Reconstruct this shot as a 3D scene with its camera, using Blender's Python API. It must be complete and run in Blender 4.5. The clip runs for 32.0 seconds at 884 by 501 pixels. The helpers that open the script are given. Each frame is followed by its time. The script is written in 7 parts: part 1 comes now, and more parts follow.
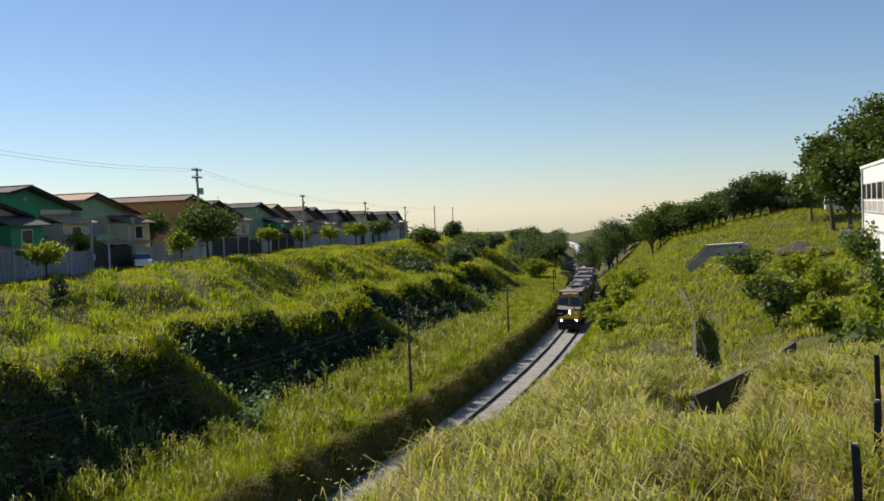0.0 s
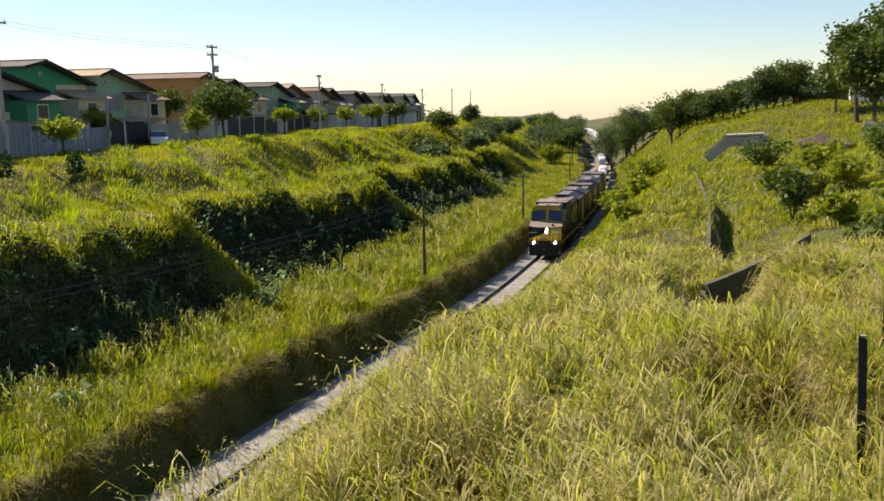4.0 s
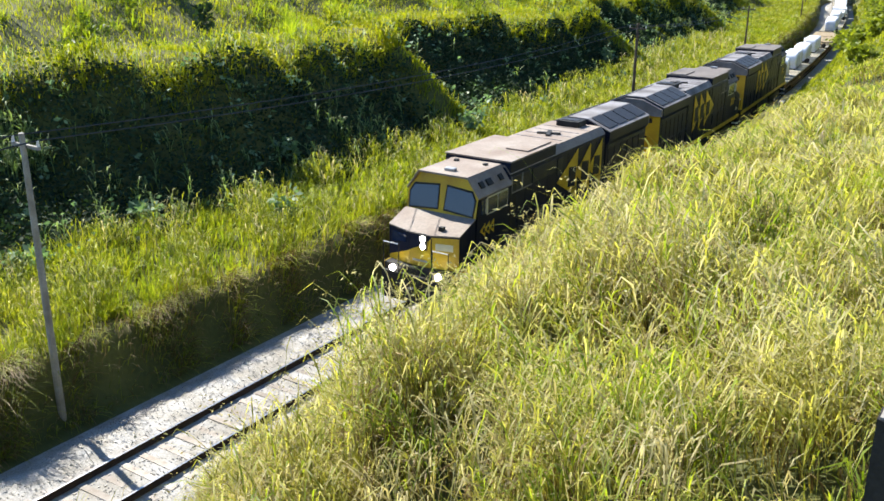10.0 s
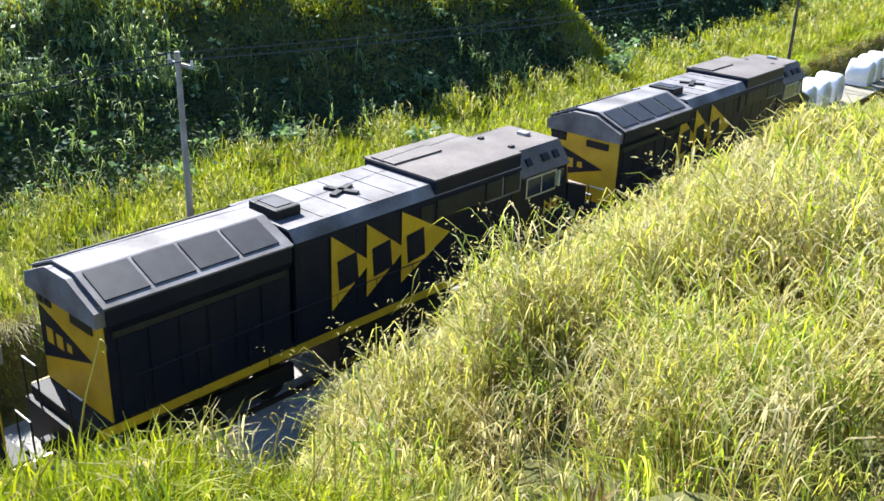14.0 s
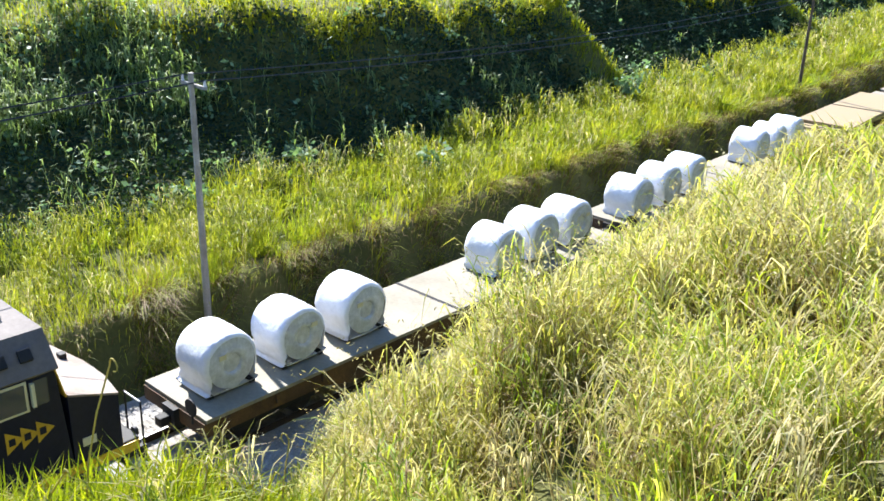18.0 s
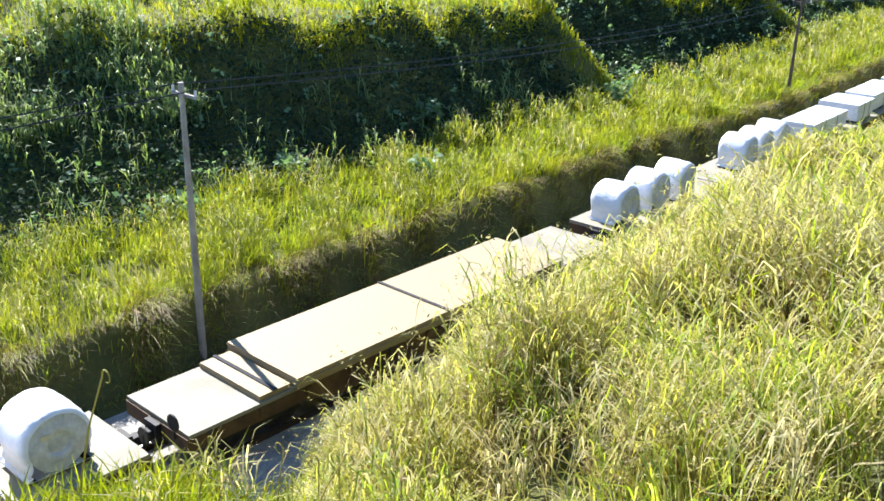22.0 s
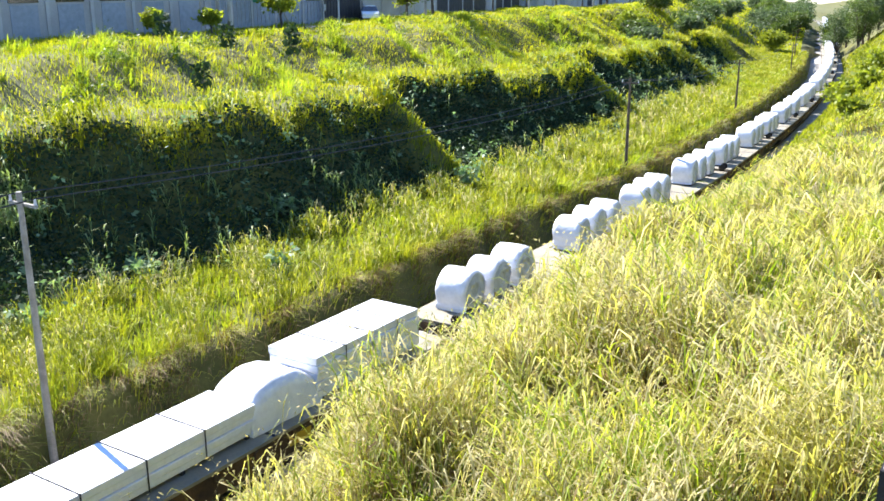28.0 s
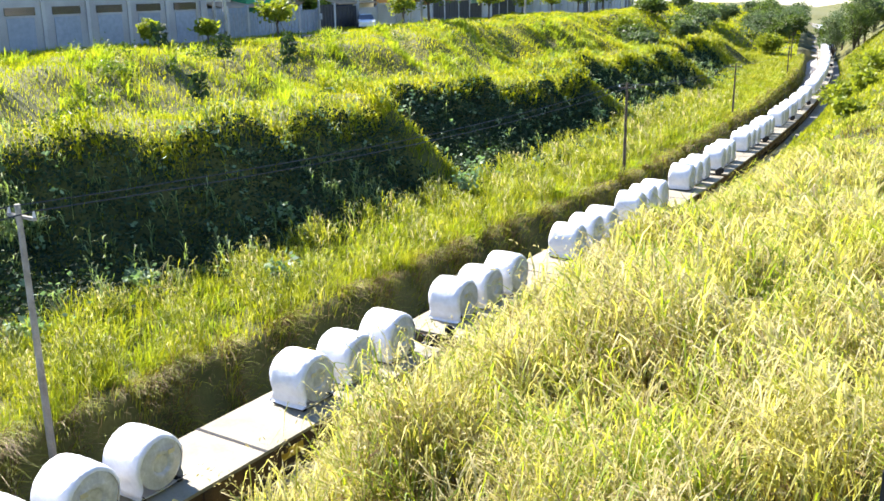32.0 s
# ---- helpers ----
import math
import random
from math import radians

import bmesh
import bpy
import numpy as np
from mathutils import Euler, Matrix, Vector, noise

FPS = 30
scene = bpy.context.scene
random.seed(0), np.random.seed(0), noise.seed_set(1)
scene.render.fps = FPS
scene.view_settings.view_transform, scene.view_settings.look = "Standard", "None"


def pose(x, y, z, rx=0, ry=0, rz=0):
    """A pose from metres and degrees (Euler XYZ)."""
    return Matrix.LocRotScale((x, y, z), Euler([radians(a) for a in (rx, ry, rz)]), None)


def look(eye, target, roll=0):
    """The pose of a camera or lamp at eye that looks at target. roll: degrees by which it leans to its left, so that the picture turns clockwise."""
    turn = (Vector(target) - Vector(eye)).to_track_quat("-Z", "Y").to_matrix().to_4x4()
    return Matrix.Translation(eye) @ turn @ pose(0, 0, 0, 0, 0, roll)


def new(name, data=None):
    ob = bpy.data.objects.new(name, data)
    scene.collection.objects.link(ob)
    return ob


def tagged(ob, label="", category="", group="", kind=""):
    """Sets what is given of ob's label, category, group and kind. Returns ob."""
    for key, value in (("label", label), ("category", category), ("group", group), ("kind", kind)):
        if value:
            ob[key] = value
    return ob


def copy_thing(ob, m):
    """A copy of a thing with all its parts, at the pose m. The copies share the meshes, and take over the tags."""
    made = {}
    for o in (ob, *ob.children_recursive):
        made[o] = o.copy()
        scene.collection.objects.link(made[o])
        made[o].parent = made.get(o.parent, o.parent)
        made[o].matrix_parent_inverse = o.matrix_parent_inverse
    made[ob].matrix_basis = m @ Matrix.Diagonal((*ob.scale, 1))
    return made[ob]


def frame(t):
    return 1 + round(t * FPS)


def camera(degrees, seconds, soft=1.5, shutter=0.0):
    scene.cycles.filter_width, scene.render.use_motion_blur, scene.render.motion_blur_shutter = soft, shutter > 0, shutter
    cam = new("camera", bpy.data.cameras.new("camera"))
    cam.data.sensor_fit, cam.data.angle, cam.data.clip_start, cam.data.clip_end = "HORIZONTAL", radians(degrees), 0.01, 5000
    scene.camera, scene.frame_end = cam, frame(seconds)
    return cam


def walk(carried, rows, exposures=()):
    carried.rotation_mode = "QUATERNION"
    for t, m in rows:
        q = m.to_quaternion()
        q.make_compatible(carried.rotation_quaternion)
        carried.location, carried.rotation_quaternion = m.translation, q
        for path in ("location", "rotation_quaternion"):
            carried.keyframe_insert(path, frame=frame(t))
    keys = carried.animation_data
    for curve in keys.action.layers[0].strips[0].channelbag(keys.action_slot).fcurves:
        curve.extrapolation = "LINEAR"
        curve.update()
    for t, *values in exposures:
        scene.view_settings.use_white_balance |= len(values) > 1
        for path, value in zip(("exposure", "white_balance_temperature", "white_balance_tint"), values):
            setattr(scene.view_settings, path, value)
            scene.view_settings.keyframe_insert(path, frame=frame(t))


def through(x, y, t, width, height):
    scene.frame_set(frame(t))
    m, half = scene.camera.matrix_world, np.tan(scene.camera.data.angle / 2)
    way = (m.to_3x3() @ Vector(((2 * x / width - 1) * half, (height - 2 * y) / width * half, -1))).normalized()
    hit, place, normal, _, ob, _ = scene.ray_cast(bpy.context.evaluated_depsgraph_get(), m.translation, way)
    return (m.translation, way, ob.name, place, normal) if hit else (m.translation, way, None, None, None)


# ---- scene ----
CAM = [
    (0, 19.67, -2.20, 2.20), (0.5, 19.70, -3.67, 2.55), (1, 19.56, -4.79, 1.87), (1.5, 19.80, -5.92, 1.70),
    (2, 20.03, -6.56, 1.39), (2.5, 20.07, -7.34, 1.26), (4.5, 21.24, -10.04, 0.78), (5, 22.35, -11.31, 0.88),
    (5.5, 23.45, -12.38, 1.12), (6, 23.71, -13.19, 1.17), (6.5, 24.44, -13.99, 1.05), (7, 25.60, -14.68, 0.65),
    (7.5, 27.13, -15.58, 0.79), (8, 28.66, -16.16, 0.67), (8.5, 30.45, -17.34, -0.23), (9, 31.82, -17.93, -0.14),
    (9.5, 32.42, -18.16, -0.24), (10, 33.29, -19.18, -0.41), (10.5, 33.88, -20.07, -2.74), (11, 37.71, -20.90, -0.95),
    (11.5, 38.45, -20.84, -1.12), (12, 39.07, -21.97, -1.47), (12.5, 42.13, -22.48, -1.32), (13, 41.91, -22.59, -1.69),
    (13.5, 41.99, -22.96, -1.76), (15.5, 42.57, -22.76, -1.87), (16, 42.51, -22.53, -1.70), (16.5, 42.70, -22.22, -1.52),
    (17, 42.61, -22.13, -1.49), (17.5, 42.71, -21.86, -1.62), (18, 42.84, -21.76, -1.77), (18.5, 42.68, -21.75, -1.66),
    (19, 42.63, -21.58, -1.61), (19.5, 42.47, -21.55, -1.66), (20, 42.52, -21.50, -1.66), (20.5, 42.56, -21.62, -1.54),
    (21, 42.49, -21.45, -1.48), (21.5, 42.33, -21.42, -1.49), (22, 42.18, -21.33, -1.33), (22.5, 42.15, -21.44, -1.35),
    (23, 41.86, -21.32, -1.31), (23.5, 41.89, -21.05, -1.34), (24, 41.62, -21.01, -1.67), (24.5, 41.60, -21.05, -1.77),
    (26.5, 38.99, -19.87, -1.35), (27, 36.64, -18.97, -0.87), (27.5, 34.36, -17.67, -0.68), (28, 32.93, -15.95, 0.09),
    (28.5, 32.58, -15.64, 0.64), (29, 32.93, -15.73, 0.78), (29.5, 33.18, -15.79, 0.78), (30, 33.00, -15.47, 0.65),
    (30.5, 32.89, -15.58, 0.72), (31, 32.77, -15.45, 0.69), (31.5, 32.72, -15.63, 0.73), (32, 32.69, -15.53, 0.77),
]
cam = camera(49.5, 32.0, soft=1.6)
EYE = (0.0, 0.0, 13.73)
walk(cam, [(t, pose(*EYE, 90 + p, r, yaw)) for t, yaw, p, r in CAM],
     exposures=[(0.0, 0.3, 6750, 15), (2.5, 0.49, 6850, 15), (4.5, 0.85, 7800, 15), (6.0, 1.18, 8700, 19), (7.0, 1.5, 7400, 14), (8.0, 1.4, 6800, 11), (9.0, 1.38, 6600, 10), (10.0, 1.5, 6400, 9), (11.0, 1.5, 6300, 9), (13.5, 1.86, 6050, 11), (20.0, 1.88, 6050, 12), (24.5, 1.86, 6050, 12), (26.5, 1.8, 6050, 12), (28.0, 2.02, 6200, 14), (32.0, 2.1, 6450, 15)])

# ---- sky and sun ----
SUN_AZ = math.atan2(0.26, -0.966)          # the sun stands beyond the left bank, a little ahead
SUN_EL = radians(41)
world = bpy.data.worlds.new("sky")
scene.world = world
world.use_nodes = True
wn = world.node_tree.nodes
sky = wn.new("ShaderNodeTexSky")
sky.sky_type, sky.sun_disc = "NISHITA", False
sky.sun_elevation, sky.sun_rotation = SUN_EL, radians(90) - SUN_AZ
sky.air_density, sky.dust_density, sky.ozone_density = 1.0, 0.0, 6.0
wn["Background"].inputs["Strength"].default_value = 0.088
world.node_tree.links.new(sky.outputs[0], wn["Background"].inputs["Color"])
sun = new("sun", bpy.data.lights.new("sun", "SUN"))
sun.data.energy, sun.data.angle, sun.data.color = 5.0, radians(0.5), (1.0, 0.95, 0.86)
to_sun = Vector((math.cos(SUN_AZ) * math.cos(SUN_EL), math.sin(SUN_AZ) * math.cos(SUN_EL), math.sin(SUN_EL)))
sun.matrix_world = look((-80, 40, 90), Vector((-80, 40, 90)) - to_sun)

# ---- materials ----
def material(name):
    m = bpy.data.materials.new(name)
    m.use_nodes = True
    return m, m.node_tree.nodes, m.node_tree.links


def surface(name, color, rough=0.6, metal=0.0, spread=0.25, scale=3.0, fine=40.0, bump=0.15, tint=None, amount=0.5, spec=0.4, worn=None, each=0.0):
    """A solid surface: a base colour that varies at two scales, with relief; tint is mixed in as stains."""
    m, n, l = material(name)
    b = n["Principled BSDF"]
    b.inputs["Roughness"].default_value, b.inputs["Metallic"].default_value = rough, metal
    b.inputs["Specular IOR Level"].default_value = spec
    co = n.new("ShaderNodeTexCoord")
    big, small = n.new("ShaderNodeTexNoise"), n.new("ShaderNodeTexNoise")
    big.inputs["Scale"].default_value, small.inputs["Scale"].default_value = scale, fine
    big.inputs["Detail"].default_value = 5.0
    small.inputs["Detail"].default_value = 3.0
    for x in (big, small):
        l.new(co.outputs["Object"], x.inputs["Vector"])
    ramp = n.new("ShaderNodeValToRGB")
    ramp.color_ramp.elements[0].position, ramp.color_ramp.elements[1].position = 0.32, 0.68
    t = tint or tuple(c * (1 - spread * 1.4) for c in color)
    ramp.color_ramp.elements[0].color = (*t, 1)
    ramp.color_ramp.elements[1].color = (*color, 1)
    l.new(big.outputs["Fac"], ramp.inputs["Fac"])
    mul = n.new("ShaderNodeMix")
    mul.data_type, mul.blend_type = "RGBA", "MULTIPLY"
    mul.inputs["Factor"].default_value = amount
    shade = n.new("ShaderNodeMapRange")
    shade.inputs["From Min"].default_value, shade.inputs["From Max"].default_value = 0.3, 0.7
    shade.inputs["To Min"].default_value, shade.inputs["To Max"].default_value = 1 - spread, 1 + spread
    l.new(small.outputs["Fac"], shade.inputs["Value"])
    l.new(ramp.outputs["Color"], mul.inputs["A"])
    l.new(shade.outputs["Result"], mul.inputs["B"])
    out = mul.outputs["Result"]
    if each:
        info, hs = n.new("ShaderNodeObjectInfo"), n.new("ShaderNodeHueSaturation")
        mr = n.new("ShaderNodeMapRange")
        mr.inputs["To Min"].default_value, mr.inputs["To Max"].default_value = 1 - each, 1 + each
        l.new(info.outputs["Random"], mr.inputs["Value"])
        l.new(mr.outputs["Result"], hs.inputs["Value"])
        l.new(out, hs.inputs["Color"])
        out = hs.outputs["Color"]
    l.new(out, b.inputs["Base Color"])
    if bump:
        bp = n.new("ShaderNodeBump")
        bp.inputs["Strength"].default_value, bp.inputs["Distance"].default_value = bump, 0.02
        l.new(small.outputs["Fac"], bp.inputs["Height"])
        l.new(bp.outputs["Normal"], b.inputs["Normal"])
    return m


def leaf(name, colors, through_color, through=0.45, rough=0.55, patch=0.25):
    """Blades and leaves: each island takes its own shade, patches vary over metres, light comes through."""
    m, n, l = material(name)
    b, o = n["Principled BSDF"], n["Material Output"]
    b.inputs["Roughness"].default_value = rough
    b.inputs["Specular IOR Level"].default_value = 0.25
    geo, ramp = n.new("ShaderNodeNewGeometry"), n.new("ShaderNodeValToRGB")
    while len(ramp.color_ramp.elements) < len(colors):
        ramp.color_ramp.elements.new(0.5)
    for i, c in enumerate(colors):
        ramp.color_ramp.elements[i].position = i / (len(colors) - 1)
        ramp.color_ramp.elements[i].color = (*c, 1)
    noise_ = n.new("ShaderNodeTexNoise")
    noise_.inputs["Scale"].default_value, noise_.inputs["Detail"].default_value = patch, 4.0
    l.new(geo.outputs["Position"], noise_.inputs["Vector"])
    mix = n.new("ShaderNodeMath")
    mix.operation = "MULTIPLY_ADD"
    mix.inputs[1].default_value = 0.55
    l.new(geo.outputs["Random Per Island"], mix.inputs[0])
    half = n.new("ShaderNodeMapRange")
    half.inputs["From Min"].default_value, half.inputs["From Max"].default_value = 0.3, 0.7
    half.inputs["To Max"].default_value = 0.45
    l.new(noise_.outputs["Fac"], half.inputs["Value"])
    l.new(half.outputs["Result"], mix.inputs[2])
    l.new(mix.outputs["Value"], ramp.inputs["Fac"])
    l.new(ramp.outputs["Color"], b.inputs["Base Color"])
    tr, ms = n.new("ShaderNodeBsdfTranslucent"), n.new("ShaderNodeMixShader")
    tm = n.new("ShaderNodeMix")
    tm.data_type, tm.blend_type = "RGBA", "MULTIPLY"
    tm.inputs["Factor"].default_value = 1.0
    tm.inputs["B"].default_value = (*through_color, 1)
    l.new(ramp.outputs["Color"], tm.inputs["A"])
    l.new(tm.outputs["Result"], tr.inputs["Color"])
    ms.inputs[0].default_value = through
    l.new(b.outputs[0], ms.inputs[1])
    l.new(tr.outputs[0], ms.inputs[2])
    l.new(ms.outputs[0], o.inputs["Surface"])
    return m


def glow(name, color, strength):
    m, n, l = material(name)
    b = n["Principled BSDF"]
    b.inputs["Base Color"].default_value = (*color, 1)
    b.inputs["Emission Color"].default_value = (*color, 1)
    b.inputs["Emission Strength"].default_value = strength
    return m


def glass(name, color, rough=0.08):
    m, n, l = material(name)
    b = n["Principled BSDF"]
    b.inputs["Base Color"].default_value = (*color, 1)
    b.inputs["Roughness"].default_value, b.inputs["Specular IOR Level"].default_value = rough, 0.8
    return m


GRASS_DRY = leaf("tall grass in seed", [(0.11, 0.115, 0.015), (0.28, 0.27, 0.04), (0.41, 0.385, 0.10), (0.53, 0.495, 0.24)], (1.45, 1.44, 0.85), 0.5)
GRASS_GREEN = leaf("green grass", [(0.06, 0.10, 0.01), (0.16, 0.22, 0.02), (0.27, 0.31, 0.03), (0.36, 0.35, 0.07)], (1.6, 1.65, 0.5), 0.5)
GRASS_SHORT = leaf("short bank grass", [(0.08, 0.11, 0.005), (0.18, 0.22, 0.008), (0.28, 0.29, 0.012), (0.34, 0.31, 0.03)], (1.6, 1.6, 0.5), 0.5)
# leaf colours lowered to deepen the shade on the steep face
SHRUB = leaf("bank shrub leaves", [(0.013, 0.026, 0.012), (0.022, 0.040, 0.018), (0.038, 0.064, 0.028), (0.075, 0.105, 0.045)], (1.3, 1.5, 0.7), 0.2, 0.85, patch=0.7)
PALE_LEAF = leaf("pale broad leaves", [(0.10, 0.16, 0.08), (0.16, 0.24, 0.12), (0.24, 0.31, 0.2)], (1.2, 1.4, 0.8), 0.35, patch=0.8)
TREE_LEAF = leaf("tree leaves", [(0.03, 0.045, 0.01), (0.06, 0.085, 0.018), (0.095, 0.13, 0.028), (0.14, 0.17, 0.045)], (1.3, 1.5, 0.6), 0.35, patch=0.3)
TREE_LIGHT = leaf("yellow-green tree leaves", [(0.10, 0.14, 0.015), (0.18, 0.22, 0.02), (0.28, 0.30, 0.03)], (1.4, 1.4, 0.6), 0.45, patch=0.4)
FAR_LEAF = leaf("far tree leaves", [(0.05, 0.075, 0.03), (0.08, 0.11, 0.045), (0.12, 0.15, 0.07)], (1.2, 1.4, 0.8), 0.35, patch=0.1)
CANE_LEAF = leaf("pale green cane leaves", [(0.07, 0.11, 0.03), (0.14, 0.20, 0.06), (0.22, 0.28, 0.10), (0.32, 0.36, 0.17)], (1.3, 1.4, 0.8), 0.4)
STRAW = leaf("dry straw", [(0.10, 0.065, 0.025), (0.19, 0.13, 0.05), (0.28, 0.21, 0.09)], (1.1, 1.0, 0.7), 0.2)
SEED = leaf("seed heads", [(0.26, 0.21, 0.08), (0.42, 0.37, 0.17), (0.54, 0.50, 0.29)], (1.25, 1.22, 0.95), 0.5)
STALK = leaf("green-gold stalks", [(0.20, 0.19, 0.03), (0.32, 0.28, 0.06), (0.42, 0.36, 0.12)], (1.3, 1.2, 0.7), 0.4)
GRASS_STRIP = leaf("trackside grass mix", [(0.06, 0.09, 0.008), (0.17, 0.20, 0.014), (0.28, 0.30, 0.02), (0.38, 0.35, 0.06)], (1.5, 1.5, 0.6), 0.42, patch=0.5)

SOIL = surface("soil under grass", (0.11, 0.105, 0.022), 0.95, spread=0.35, scale=0.35, fine=6.0, bump=0.6, tint=(0.05, 0.058, 0.014))
BALLAST = surface("grey crushed stone", (0.33, 0.32, 0.30), 0.9, spread=0.3, scale=1.4, fine=22.0, bump=0.6, tint=(0.22, 0.20, 0.165), amount=0.9)
STONE = surface("crushed stone pieces", (0.34, 0.325, 0.30), 0.9, spread=0.15, scale=6.0, fine=40.0, bump=0.3, tint=(0.29, 0.27, 0.24))
RAIL_SIDE = surface("brown rusted rail steel", (0.055, 0.034, 0.024), 0.75, 0.4, spread=0.3, scale=4.0, fine=50.0)
RAIL_TOP = surface("polished rail head", (0.42, 0.40, 0.38), 0.28, 1.0, spread=0.12, scale=2.0, fine=20.0, bump=0.05)
SLEEPER = surface("weathered sleeper", (0.36, 0.33, 0.29), 0.85, spread=0.3, scale=3.0, fine=30.0, tint=(0.22, 0.18, 0.14), each=0.25)
CONCRETE = surface("weathered concrete", (0.40, 0.38, 0.34), 0.85, spread=0.22, scale=0.8, fine=20.0, tint=(0.25, 0.24, 0.2))
POLE_WOOD = surface("grey pole", (0.33, 0.31, 0.27), 0.85, spread=0.3, scale=2.0, fine=30.0, tint=(0.2, 0.18, 0.15))
DARK_POST = surface("dark fence post wood", (0.030, 0.027, 0.025), 0.9, spread=0.4, scale=5.0, fine=40.0, bump=0.5)
CABLE = surface("black cable", (0.03, 0.03, 0.03), 0.6, spread=0.1)
PORCELAIN = surface("grey insulators", (0.55, 0.55, 0.55), 0.35, spread=0.1)

NAVY = surface("dark navy locomotive paint", (0.006, 0.009, 0.026), 0.45, spread=0.3, scale=0.7, fine=12.0, bump=0.05, tint=(0.014, 0.015, 0.028))
NAVY.node_tree.nodes["Principled BSDF"].inputs["Specular IOR Level"].default_value = 0.18
YELLOW = surface("yellow locomotive paint", (0.62, 0.42, 0.02), 0.45, spread=0.12, scale=1.0, fine=18.0, bump=0.05, tint=(0.45, 0.28, 0.02))
ROOF_GREY = surface("sooty grey locomotive roof", (0.24, 0.23, 0.235), 0.75, spread=0.2, scale=0.8, fine=14.0, bump=0.08, tint=(0.085, 0.075, 0.072))
ROOF_BROWN_GREY = surface("brown-grey dusty locomotive roof", (0.155, 0.135, 0.12), 0.8, spread=0.22, scale=0.9, fine=10.0, bump=0.08, tint=(0.10, 0.085, 0.075))
ROOF_TAN = surface("faded pale locomotive roof", (0.29, 0.245, 0.205), 0.75, spread=0.22, scale=0.9, fine=10.0, bump=0.08, tint=(0.20, 0.15, 0.115))
GRILLE = surface("dark radiator grille", (0.035, 0.036, 0.04), 0.55, 0.3, spread=0.25, scale=3.0, fine=60.0)
BLACK = surface("black oily underframe", (0.016, 0.015, 0.014), 0.7, spread=0.35, scale=2.0, fine=20.0)
WHEEL = surface("dark wheel steel", (0.06, 0.05, 0.045), 0.5, 0.7, spread=0.3, scale=4.0, fine=30.0)
WINDOW = glass("dark blue cab glass", (0.012, 0.022, 0.06))
CREAM = surface("cream window frame", (0.62, 0.58, 0.40), 0.55, spread=0.1)
WHITE = surface("white paint", (0.72, 0.71, 0.68), 0.5, spread=0.1, scale=1.0)
RUST_CAR = surface("rusty brown wagon frame", (0.12, 0.065, 0.022), 0.8, spread=0.4, scale=1.2, fine=20.0, tint=(0.045, 0.026, 0.014))
DECK = surface("worn steel wagon deck", (0.25, 0.225, 0.17), 0.75, spread=0.18, scale=0.8, fine=9.0, tint=(0.18, 0.16, 0.115))
PLATE = surface("rolled steel plate, sunlit scale", (0.27, 0.20, 0.105), 0.65, spread=0.1, scale=0.6, fine=10.0, bump=0.05, tint=(0.26, 0.20, 0.11))
WRAP = surface("white plastic wrap", (0.74, 0.75, 0.79), 0.3, spread=0.1, scale=2.5, fine=6.0, bump=1.0, tint=(0.70, 0.71, 0.75), amount=0.6)
WRAP_FACE = surface("translucent wrap over steel", (0.58, 0.60, 0.66), 0.4, spread=0.22, scale=4.0, fine=12.0, bump=0.8, tint=(0.42, 0.44, 0.49))
STRAP = surface("dark strap", (0.03, 0.03, 0.032), 0.95, spread=0.2)
LAMP = glow("lit headlamp", (1.0, 0.93, 0.8), 14.0)

ASPHALT = surface("street asphalt", (0.16, 0.155, 0.145), 0.9, spread=0.2, scale=0.6, fine=20.0)
TILE = surface("clay roof tile", (0.24, 0.165, 0.115), 0.85, spread=0.25, scale=1.0, fine=12.0, tint=(0.17, 0.11, 0.08), each=0.2)
TILE_GREY = surface("grey weathered roof tile", (0.105, 0.10, 0.085), 0.85, spread=0.3, scale=1.0, fine=9.0, tint=(0.06, 0.06, 0.05))
TILE_TAN = surface("light tan roof tile", (0.46, 0.33, 0.2), 0.8, spread=0.2, scale=1.0, fine=12.0, tint=(0.35, 0.24, 0.15))
WALLS = {
    "beige": surface("beige plaster", (0.52, 0.46, 0.36), 0.9, spread=0.12, scale=0.5, tint=(0.42, 0.37, 0.29)),
    "green": surface("green painted plaster", (0.03, 0.27, 0.12), 0.9, spread=0.12, scale=0.5, tint=(0.05, 0.22, 0.12)),
    "orange": surface("orange painted plaster", (0.58, 0.27, 0.09), 0.9, spread=0.12, scale=0.5, tint=(0.50, 0.23, 0.08)),
    "grey": surface("grey plaster", (0.32, 0.31, 0.29), 0.9, spread=0.12, scale=0.5, tint=(0.25, 0.24, 0.23)),
    "mint": surface("light green plaster", (0.30, 0.42, 0.27), 0.9, spread=0.12, scale=0.5, tint=(0.25, 0.36, 0.23)),
    "red": surface("red painted plaster", (0.42, 0.09, 0.07), 0.9, spread=0.12, scale=0.5, tint=(0.34, 0.08, 0.06)),
    "white": surface("white plaster", (0.74, 0.72, 0.68), 0.9, spread=0.08, scale=0.4, tint=(0.64, 0.62, 0.57)),
    "cream": surface("cream plaster", (0.60, 0.53, 0.36), 0.9, spread=0.1, scale=0.5, tint=(0.5, 0.44, 0.3)),
}
FENCE_WALL = surface("grey rendered street wall", (0.42, 0.41, 0.39), 0.9, spread=0.16, scale=0.5, fine=12.0, tint=(0.31, 0.3, 0.29), each=0.15)
GATE = surface("dark painted metal gate", (0.05, 0.048, 0.05), 0.6, 0.2, spread=0.2)
GATE_BLUE = surface("grey-blue metal gate", (0.26, 0.29, 0.33), 0.6, 0.1, spread=0.15, each=0.12)
